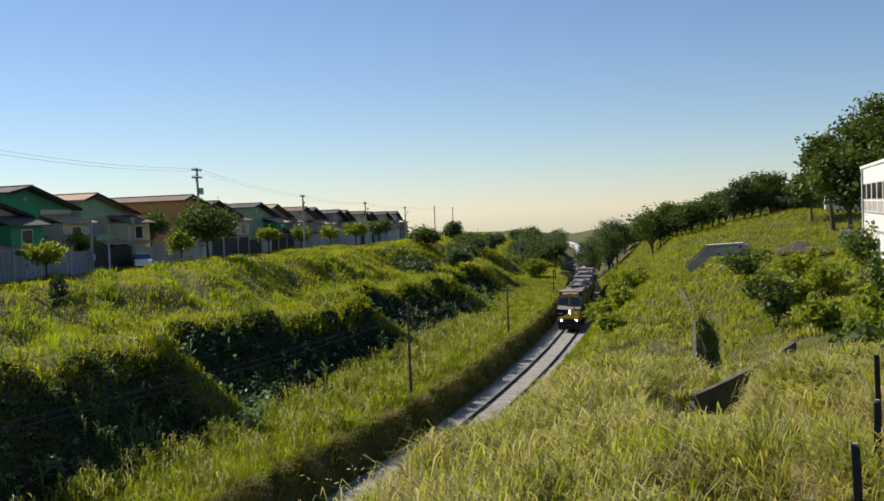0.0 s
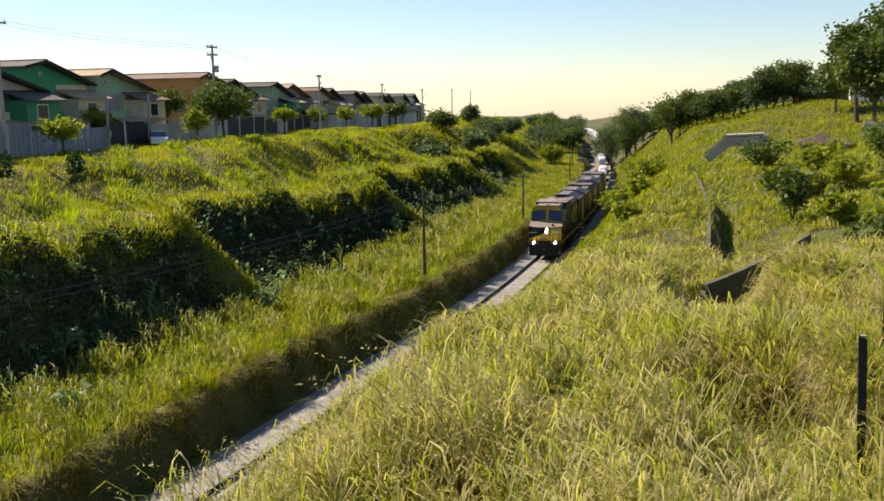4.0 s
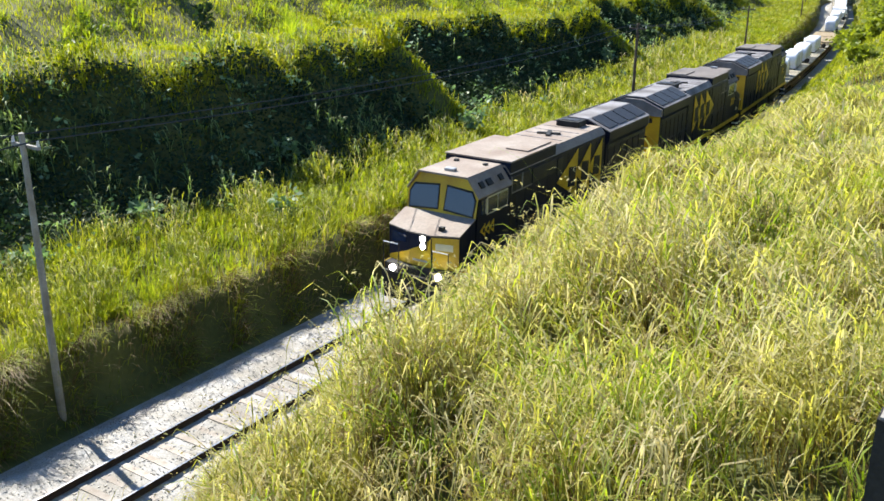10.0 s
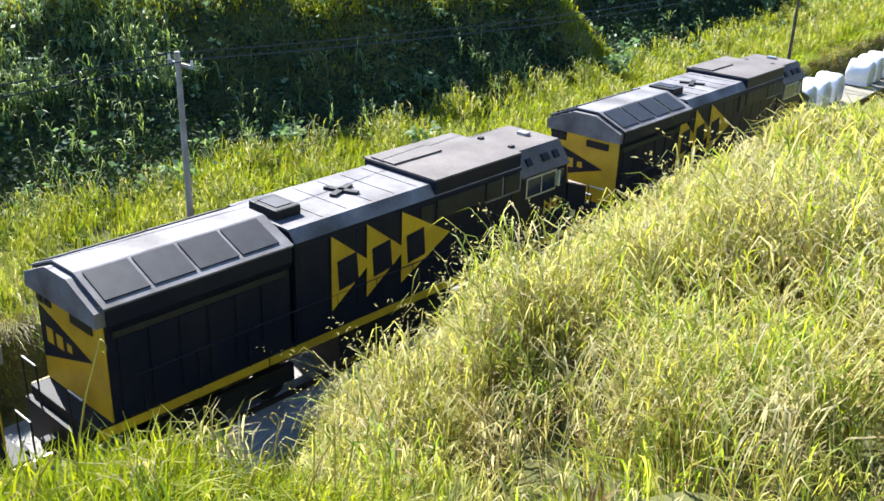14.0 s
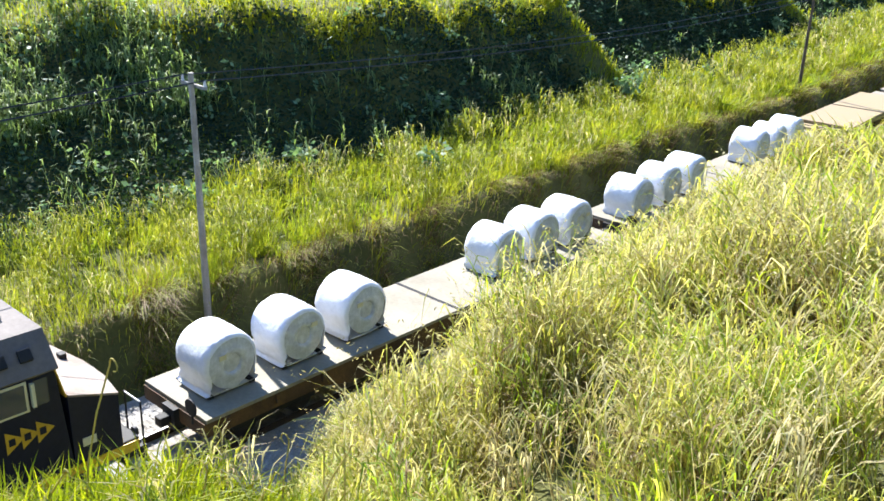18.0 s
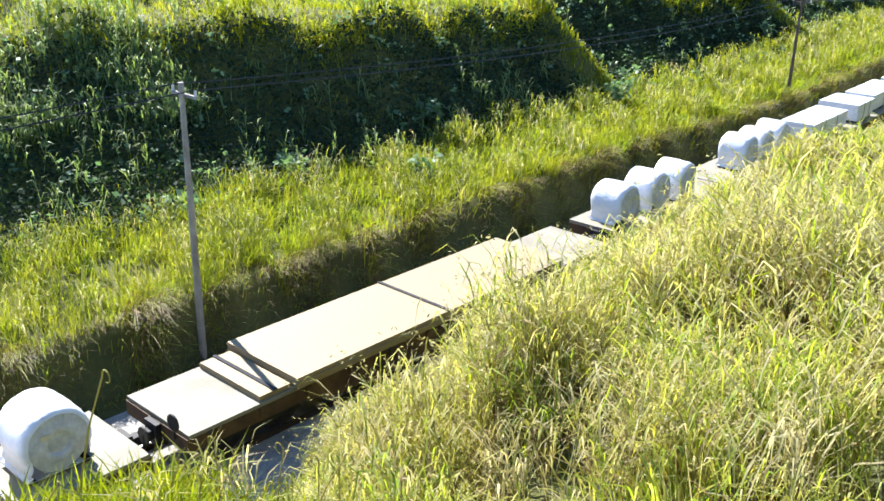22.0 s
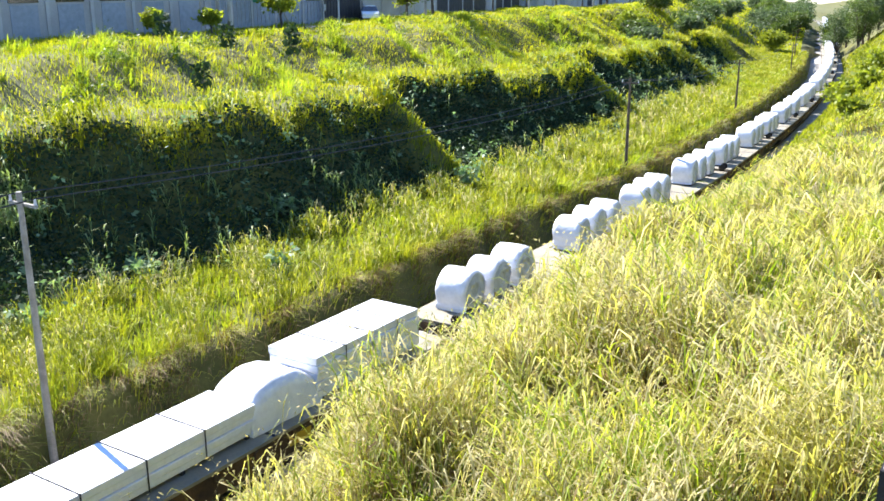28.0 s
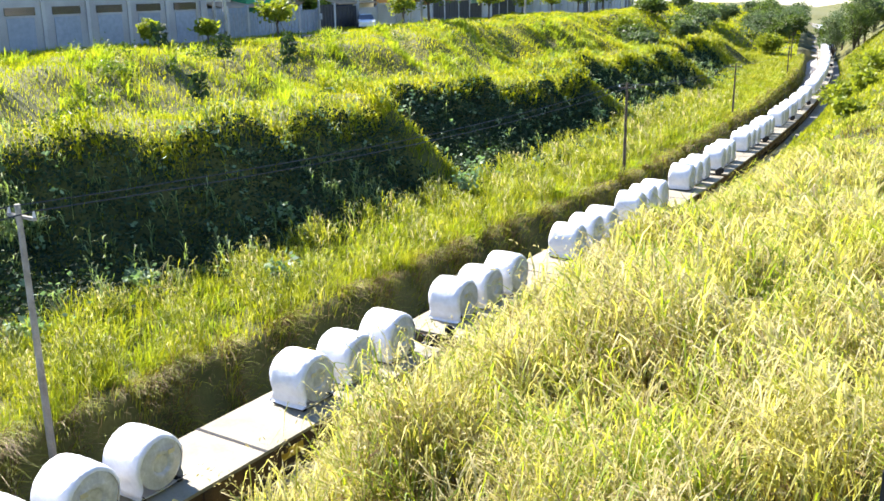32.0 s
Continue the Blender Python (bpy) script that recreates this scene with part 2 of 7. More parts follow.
DARK_ROOM = glass("dark window pane", (0.02, 0.022, 0.026), 0.15)
NAVY_CLOTH = surface("dark blue awning sheet", (0.02, 0.026, 0.06), 0.7, spread=0.2)
CAR_PAINT = surface("silver-white car paint", (0.72, 0.73, 0.76), 0.25, 0.2, spread=0.03, bump=0.0)
TYRE = surface("black tyre", (0.02, 0.02, 0.02), 0.85, spread=0.2)
BARK = surface("grey-brown bark", (0.11, 0.085, 0.06), 0.9, spread=0.35, scale=3.0, fine=25.0, bump=0.6)
METAL = surface("galvanised metal", (0.38, 0.39, 0.40), 0.5, 0.5, spread=0.15)


# ---- mesh helpers ----
def empty(name, m=None):
    ob = new(name)
    if m is not None:
        ob.matrix_world = m
    return ob


def part(name, bm, mat, parent, label="", smooth=False, kind=""):
    """Links a bmesh as one mesh object, under parent if there is one."""
    me = bpy.data.meshes.new(name)
    bmesh.ops.recalc_face_normals(bm, faces=bm.faces)
    bm.to_mesh(me)
    bm.free()
    me.materials.append(mat)
    if smooth:
        me.polygons.foreach_set("use_smooth", [True] * len(me.polygons))
    ob = new(name, me)
    ob.parent = parent
    return tagged(ob, label, kind=kind)


def share(name, me, parent, m):
    ob = new(name, me)
    ob.parent = parent
    ob.matrix_basis = m
    return ob


def box(bm, x0, x1, y0, y1, z0, z1, bevel=0.0):
    vs = [bm.verts.new((x, y, z)) for z in (z0, z1) for y in (y0, y1) for x in (x0, x1)]
    fs = [bm.faces.new([vs[i] for i in f]) for f in ((0, 2, 3, 1), (4, 5, 7, 6), (0, 1, 5, 4), (2, 6, 7, 3), (0, 4, 6, 2), (1, 3, 7, 5))]
    if bevel:
        bmesh.ops.bevel(bm, geom=list({e for f in fs for e in f.edges}), offset=bevel, segments=2, affect="EDGES", profile=0.6)
    return bm


def boxes(*rows):
    bm = bmesh.new()
    for r in rows:
        box(bm, *r)
    return bm


def prism(bm, profile, a, b, axis="y"):
    """Extrudes a profile from a to b: profile in (x, z) along y, (y, z) along x, or (x, y) along z."""
    def put(p, q):
        return {"y": (p[0], q, p[1]), "x": (q, p[0], p[1]), "z": (p[0], p[1], q)}[axis]
    v0, v1 = [bm.verts.new(put(p, a)) for p in profile], [bm.verts.new(put(p, b)) for p in profile]
    k = len(profile)
    bm.faces.new(v0[::-1]), bm.faces.new(v1)
    for i in range(k):
        bm.faces.new((v0[i], v0[(i + 1) % k], v1[(i + 1) % k], v1[i]))
    return bm


def rod(bm, a, b, r0, r1=None, seg=8):
    a, b = Vector(a), Vector(b)
    r1 = r0 if r1 is None else r1
    q = (b - a).to_track_quat("Z", "Y").to_matrix()
    rings = []
    for c, r in ((a, r0), (b, r1)):
        rings.append([bm.verts.new(c + q @ Vector((r * math.cos(i * math.tau / seg), r * math.sin(i * math.tau / seg), 0))) for i in range(seg)])
    for i in range(seg):
        bm.faces.new((rings[0][i], rings[0][(i + 1) % seg], rings[1][(i + 1) % seg], rings[1][i]))
    bm.faces.new(rings[0][::-1]), bm.faces.new(rings[1])
    return bm


def raw(name, verts, faces, mat, parent=None, smooth=False):
    """A mesh from numpy arrays: all faces with the same number of corners."""
    verts, faces = np.asarray(verts, np.float32), np.asarray(faces, np.int32)
    me = bpy.data.meshes.new(name)
    k = faces.shape[1]
    me.vertices.add(len(verts)), me.loops.add(faces.size), me.polygons.add(len(faces))
    me.vertices.foreach_set("co", verts.ravel())
    me.loops.foreach_set("vertex_index", faces.ravel())
    me.polygons.foreach_set("loop_start", np.arange(len(faces), dtype=np.int32) * k)
    if smooth:
        me.polygons.foreach_set("use_smooth", np.ones(len(faces), bool))
    me.update(calc_edges=True)
    me.materials.append(mat)
    ob = new(name, me)
    ob.parent = parent
    return ob


# ---- the plan: track line and ground ----
XC, U0, U1, RAD = -18.1, 28.0, 165.0, 640.0     # the track runs straight along y, bends to the left, and runs straight again
U2, RAD2 = 285.0, 300.0                         # far off it bends to the left once more and falls gently
BEND = (U1 - U0) / RAD
E1 = (XC - RAD + RAD * math.cos(BEND), U0 + RAD * math.sin(BEND))
E2 = (E1[0] - (U2 - U1) * math.sin(BEND), E1[1] + (U2 - U1) * math.cos(BEND))
C2 = (E2[0] - RAD2 * math.cos(BEND), E2[1] - RAD2 * math.sin(BEND))


EYE_LEVEL = 13.73                                     # height of the camera, about which the plan is stretched


def opening(y):
    """How far the plan is stretched away from the camera with distance."""
    return 1 + 0.166 * np.clip((np.asarray(y, float) - 33) / 69.5, 0, 1) ** 1.5


def laid(x, y, z=0.0):
    """From the plan's numbers to the place itself: scaled about the camera beyond 33 m to fit its view."""
    k = opening(y)
    return x * k, y * k, EYE_LEVEL - (EYE_LEVEL - z) * k


def plan(x, y):
    """The plan's numbers for a place, and its stretch about the camera there."""
    x, y = np.asarray(x, float), np.asarray(y, float)
    q = y
    for _ in range(9):
        q = y / opening(q)
    k = opening(q)
    return x / k, q, k


def line_at(u, off=0.0):
    """Plan numbers and heading at chainage u, off metres to the right of the track."""
    if u < U0:
        return XC + off, u, 0.0
    if u > U2:
        a = BEND + (u - U2) / RAD2
        return C2[0] + (RAD2 + off) * math.cos(a), C2[1] + (RAD2 + off) * math.sin(a), math.degrees(a)
    if u > U1:
        x, y, k = XC - RAD + (RAD + off) * math.cos(BEND), U0 + (RAD + off) * math.sin(BEND), u - U1
        return x - k * math.sin(BEND), y + k * math.cos(BEND), math.degrees(BEND)
    a = (u - U0) / RAD
    return XC - RAD + (RAD + off) * math.cos(a), U0 + (RAD + off) * math.sin(a), math.degrees(a)


def on_track(u, off=0.0):
    """Place and heading at chainage u, off metres to the right of the track."""
    x, y, a = line_at(u, off)
    x, y, z = laid(x, y)
    return float(x), float(y), a


def plan_frame(x, y):
    """Chainage u and d to the right of the track in the plan, for arrays."""
    x, y = np.asarray(x, float), np.asarray(y, float)
    rx, ry = x - (XC - RAD), y - U0
    far = (y > U0) & (rx > 60)
    d = np.where(far, np.hypot(rx, ry) - RAD, x - XC)
    u = np.where(far, U0 + RAD * np.arctan2(ry, np.where(far, rx, 1.0)), y)
    end = far & (u > U1)
    ex, ey = x - (XC - RAD + RAD * math.cos(BEND)), y - (U0 + RAD * math.sin(BEND))
    u = np.where(end, U1 - ex * math.sin(BEND) + ey * math.cos(BEND), u)
    d = np.where(end, ex * math.cos(BEND) + ey * math.sin(BEND), d)
    last = end & (u > U2)
    qx, qy = x - C2[0], y - C2[1]
    d = np.where(last, np.hypot(qx, qy) - RAD2, d)
    u = np.where(last, U2 + RAD2 * (np.arctan2(qy, qx) - BEND), u)
    return u, d


def track_frame(x, y):
    """Chainage u and d to the right of the track at a place, for arrays."""
    x, y, k = plan(x, y)
    return plan_frame(x, y)


def grade(u):
    """How far the line has fallen at u, in metres."""
    return -0.016 * np.clip(np.asarray(u, float) - 320, 0, 400)


def smooth(a, b, v):
    t = np.clip((v - a) / (b - a), 0, 1)
    return t * t * (3 - 2 * t)


def ripple(x, y, size, seed=0.0):
    """Cheap smooth unevenness, about -1 to 1."""
    x, y = x / size + seed * 3.7, y / size - seed * 1.9
    return (np.sin(x * 1.3 + 1.7 * np.sin(y * 0.9 + seed)) + np.sin(y * 1.7 + 1.3 * np.sin(x * 1.1 - seed)) + np.sin((x + y) * 2.3 + seed * 5)) / 3


SPURS = (46.0, 75.0, 108.0, 142.0, 180.0)     # where the steep cut juts out and then steps back


def bench_edge(u):
    """Distance left of the track of the upper edge of the steep cut, which steps back at each spur, and its height."""
    e = 21.0 - 5.2 * smooth(19, 31, u) - 0.5 * smooth(31, 46, u)
    for a, b in zip(SPURS, SPURS[1:] + (260.0,)):
        k = (u - a) / (b - a)
        back = 21.0 - 6.4 * smooth(0.0, 0.9, k)
        e = e + (back - e) * smooth(0.0, 1.6, u - a)
    z = 7.7 - 0.4 * smooth(30, 46, u) - 0.9 * smooth(50, 78, u) - 0.4 * smooth(90, 140, u)
    return e, z


def toe_line(u):
    return 10.0 + 0.5 * np.sin(u * 0.31) + 0.3 * np.sin(u * 0.83)


def ground(x, y):
    """Height of the ground."""
    x, y, view_stretch = plan(x, y)
    u, d = plan_frame(x, y)
    # left of the track
    toe = toe_line(u) - sum(1.3 * np.exp(-((u - s_) / 1.1) ** 2) for s_ in SPURS)
    edge, zb = bench_edge(u)
    edge = edge + 0.35 * np.sin(u * 0.9) + 0.25 * np.sin(u * 1.7 + 1)
    L = -d
    closer = smooth(36, 60, u)
    low = -0.1 + 1.9 * smooth(3.9 - 1.1 * closer, 4.7 - 1.1 * closer, L) + 0.2 * smooth(6, 10, L)
    rim = np.clip((L - toe) / np.maximum(edge - toe, 0.5), 0, 1)
    ridge = np.zeros_like(u)
    for s_ in SPURS:
        ridge = np.maximum(ridge, np.exp(-(np.where(u > s_, u - s_, (u - s_) * 0.6) / 0.9) ** 2))
    face = rim ** (1.9 - 1.05 * ridge)
    bench = low + (zb - low) * face
    top = 9.7 - 1.1 * smooth(95, 200, u) - 4.5 * smooth(222, 320, u) + 0.2 * ripple(x, y, 9)
    up = smooth(0.0, 1.0, (L - edge - 4.5 - 1.2 * np.sin(u * 0.17)) / 8.0)
    up = np.maximum(up, smooth(0, 1, (L - 24.5 - 1.0 * np.sin(u * 0.21)) / 7.5))
    left = bench + (top - zb) * up * (rim >= 1)
    left = left - (0.55 + 0.35 * np.sin(u * 0.7) * np.sin(u * 0.23)) * np.exp(-np.abs(L - edge) / 1.1) * (L > toe) * smooth(0.3, 0.9, rim)
    gully = 1.9 * np.exp(-((u - 68 - (L - 28) * 0.7) / 1.2) ** 2) + 0.9 * np.exp(-((u - 82 - (L - 28) * 0.6) / 1.0) ** 2) + 0.8 * np.exp(-((u - 96 - (L - 26) * 0.8) / 1.5) ** 2)
    left = left - gully * smooth(21, 25, L) * (1 - smooth(31, 33, L))
    left = left + 0.15 * ripple(x, y, 2.2, 1.0) * smooth(5, 8, L) + (0.42 * ripple(x, y, 5.0, 2.0) + 0.22 * ripple(x, y, 1.9, 9.0)) * smooth(15, 18, L) * (1 - smooth(30, 34, L))
    left = left - np.clip(smooth(150, 420, u), 0, 1) * 2.0 * smooth(20, 60, L)
    # right of the track
    bearing = np.degrees(np.arctan2(-x, np.maximum(y, 0.1)))
    foot = 2.3 + 2.1 * (1 - smooth(8, 13, y)) - 0.65 * smooth(48, 66, y)
    slope = -0.1 + 0.91 * np.clip(d - foot, 0, None) + (0.1 + 0.4 * smooth(52, 75, y)) * smooth(0, 1.7, d - foot) * smooth(10, 18, y)
    low_side = (1 - smooth(5.5, 8.5, bearing)) * smooth(0.5, 2.5, bearing)
    crest = 10.4 - 3.8 * (smooth(14, 46, y) * (1 - low_side) + smooth(10, 28, y) * low_side) - 0.4 * low_side * smooth(20, 30, y) * (1 - smooth(40, 50, y)) + 1.1 * smooth(50, 80, y) + 0.8 * smooth(80, 140, y)
    right = crest - 0.6 * np.log1p(np.exp(np.clip((crest - slope) / 0.6, -30, 30)))
    right = np.maximum(right, -0.1)
    hump = 1.25 * np.exp(-(((x + 5.3) / 1.9) ** 2 + ((y - 7.0) / 1.9) ** 2))
    lip = 10.18 + 0.36 * smooth(50, 61, bearing) + 0.22 * smooth(55, 66, bearing) - 1.9 * np.clip(np.hypot(x, y) - 4.9, 0, None)
    right = np.where(d > 0, 0.3 * np.logaddexp(right / 0.3, lip / 0.3), right)
    right = right + hump
    east = smooth(-2.5, 9, x) * (0.4 + 2.2 * smooth(15, 70, y)) * (1 - 0.75 * smooth(88, 120, y))
    head = np.degrees(np.arctan2(-x, np.maximum(y, 1.0)))
    rise = 12.8 - 145 * np.tan(np.radians(np.interp(head, [-30, -4, 0, 2, 5.65, 7.6, 9.2, 11.2, 14], [-3, 0.06, 0.3, 0.5, 1.23, 1.66, 2.05, 2.3, 2.6])))
    rise = np.minimum(rise, slope) - 0.03 * np.clip(y - 150, 0, 200)
    right = right + east
    right = right + (rise - right) * smooth(88, 125, y) * (d > 2.4)
    right = right + 0.15 * ripple(x, y, 2.4, 3.0) * smooth(4, 7, d) + (0.30 * ripple(x, y, 1.1, 21.0) - 0.12) * smooth(4, 8, d) * (1 - smooth(25, 45, y)) + 0.25 * ripple(x, y, 6.0, 4.0) * smooth(6, 10, d)
    right = right - 0.4 * smooth(3, 5.5, d) * smooth(11, 17, y) * (1 - smooth(46, 62, y))
    # the sunken drain beside the wall, and the ditch that joins it
    wx = np.interp(y, [28, 47, 59, 81], [-2.8, -4.1, -5.1, -8.6])
    drain = smooth(0.0, 0.15, x - wx) * (1 - smooth(0.9, 1.9, x - wx)) * smooth(46, 49, y) * (1 - smooth(56, 68, y))
    # in front of the cross wall the ground falls into a pit that narrows towards the track
    before = ((x + 3.5) * 8.8 - (y - 38.6) * 3.85) / 9.6
    beside = ((x + 3.5) * 3.85 + (y - 38.6) * 8.8) / 9.6
    ditch = smooth(0.0, 0.15, before) * (1 - smooth(1.3, 2.8, before)) * smooth(-11, -4, beside) * (1 - smooth(8.2, 9.5, beside))
    right = right - np.maximum(1.3 * drain, 1.9 * ditch)
    out = np.where(d < 0, left, right)
    away = np.clip(np.hypot(x, y) - 340, 0, None)
    valley = 0.022 * smooth(10.0, 11.0, head) * (1 - smooth(12.3, 13.2, head)) + 0.018 * smooth(7, 8.5, head) * (1 - smooth(13.5, 16, head)) + 0.014 * smooth(7, 9, head) * (1 - smooth(26, 32, head))
    out = out + grade(u) * (y > 200) - valley * away * (y > 100)
    return EYE_LEVEL - (EYE_LEVEL - out) * view_stretch


def ground_at(x, y):
    return float(ground(np.array([x]), np.array([y]))[0])


def spaced(*runs):
    out = []
    for a, b, step in runs:
        out.extend(np.arange(a, b, step))
    return np.array(out + [runs[-1][1]])


gx = spaced((-2500, -400, 300), (-400, -120, 28), (-120, -64, 4), (-64, -28, 0.45), (-28, 4, 0.5), (4, 40, 2.5), (40, 400, 30), (400, 2500, 300))
gy = spaced((-600, -60, 60), (-60, 0, 4), (0, 120, 0.45), (120, 200, 1.5), (200, 500, 15), (500, 3000, 250))
X, Y = np.meshgrid(gx, gy)
Z = ground(X, Y)
idx = np.arange(X.size).reshape(X.shape)
quads = np.stack([idx[:-1, :-1], idx[:-1, 1:], idx[1:, 1:], idx[1:, :-1]], -1).reshape(-1, 4)
tagged(raw("ground", np.stack([X, Y, Z], -1).reshape(-1, 3), quads, SOIL, smooth=True), "earth banks of a railway cutting under grass", "ground", kind="structure")

# ---- the track ----
def along(name, profile, u0, u1, step, mat, parent=None, smooth=False):
    """Sweeps an open or closed profile of (offset, height) along the track."""
    us = np.arange(u0, u1 + step, step)
    k = len(profile)
    vs = []
    for u in us:
        for o, z in profile:
            x, y, a = line_at(u, o)
            vs.append(tuple(float(v) for v in laid(x, y, z + float(grade(u)))))
    i = np.arange(len(us) - 1)[:, None] * k
    j = np.arange(k - 1)[None, :]
    f = np.stack([i + j, i + j + 1, i + j + 1 + k, i + j + k], -1).reshape(-1, 4)
    return raw(name, vs, f, mat, parent, smooth)


track = tagged(empty("railway_track"), "broad-gauge railway track on grey ballast with concrete sleepers", "railway track", kind="structure")
along("ballast_bed", [(-3.6, -0.14), (-2.9, 0.0), (-2.1, 0.27), (-1.4, 0.24), (1.4, 0.24), (2.1, 0.27), (2.9, 0.0), (4.4, -0.14)], -260, 600, 2.0, BALLAST, track)
G = 0.835
for sgn in (-1, 1):
    c = sgn * G
    along("rail", [(c - 0.07, 0.26), (c - 0.07, 0.285), (c - 0.012, 0.31), (c - 0.012, 0.385), (c - 0.036, 0.40), (c - 0.036, 0.425),
                   (c + 0.036, 0.425), (c + 0.036, 0.40), (c + 0.012, 0.385), (c + 0.012, 0.31), (c + 0.07, 0.285), (c + 0.07, 0.26)], -260, 600, 2.0, RAIL_SIDE, track)
    along("rail_head", [(c - 0.03, 0.428), (c + 0.03, 0.428)], -260, 600, 2.0, RAIL_TOP, track)
RAIL_Z = 0.43


CHAIN = np.arange(-300, 640, 0.5)
LINE = np.array([laid(*line_at(u_)[:2], float(grade(u_))) for u_ in CHAIN])
RUN = np.concatenate([[0], np.cumsum(np.linalg.norm(np.diff(LINE, axis=0), axis=1))]) - 300


def rail_at(s):
    """Place, height, heading and fall of the track s metres along the rails."""
    x, y, z = (np.interp([s - 0.5, s, s + 0.5], RUN, LINE[:, i]) for i in range(3))
    return float(x[1]), float(y[1]), float(z[1]), math.degrees(math.atan2(x[0] - x[2], y[2] - y[0])), math.degrees(math.atan2(z[0] - z[2], 1.0))


sleeper_me = None
for i in range(290):
    x, y, z, a, fall = rail_at(-12 + i * 0.61)
    m = pose(x, y, z + 0.13 + 0.012 * math.sin(i * 2.7), -fall, 0, a + 0.8 * math.sin(i * 1.3))
    if sleeper_me is None:
        first = part("sleeper", prism(bmesh.new(), [(-0.12, 0), (0.12, 0), (0.10, 0.125), (-0.10, 0.125)], -1.32, 1.32, "x"), SLEEPER, track)
        first.matrix_basis = m
        sleeper_me = first.data
    else:
        share("sleeper", sleeper_me, track, m)
gs = np.random.default_rng(5)
n_ = 16000
us_ = gs.uniform(4, 42, n_)
os_ = gs.choice([-1, 1], n_) * gs.uniform(0.0, 3.2, n_)
base_ = np.array([on_track(a, b)[:2] for a, b in zip(us_, os_)])
hz = np.interp(np.abs(os_), [0, 2.1, 2.9, 3.6], [0.25, 0.28, 0.02, -0.12])
sz = gs.uniform(0.012, 0.03, n_)
octa = np.array([(1, 0, 0), (-1, 0, 0), (0, 1, 0), (0, -1, 0), (0, 0, 0.35), (0, 0, -0.35)])
rot = gs.normal(size=(n_, 1, 3)) * 0.35
vs_ = octa[None] * sz[:, None, None] * (1 + gs.uniform(-0.35, 0.35, (n_, 6, 3))) + np.cross(np.broadcast_to(rot, (n_, 6, 3)), octa[None]) * sz[:, None, None]
vs_ = vs_ + np.concatenate([base_, hz[:, None]], 1)[:, None]
fs_ = np.array([(0, 2, 4), (2, 1, 4), (1, 3, 4), (3, 0, 4), (2, 0, 5), (1, 2, 5), (3, 1, 5), (0, 3, 5)])
tagged(raw("ballast_stones", vs_.reshape(-1, 3), ((np.arange(n_) * 6)[:, None, None] + fs_[None]).reshape(-1, 3), STONE, track), kind="stuff")


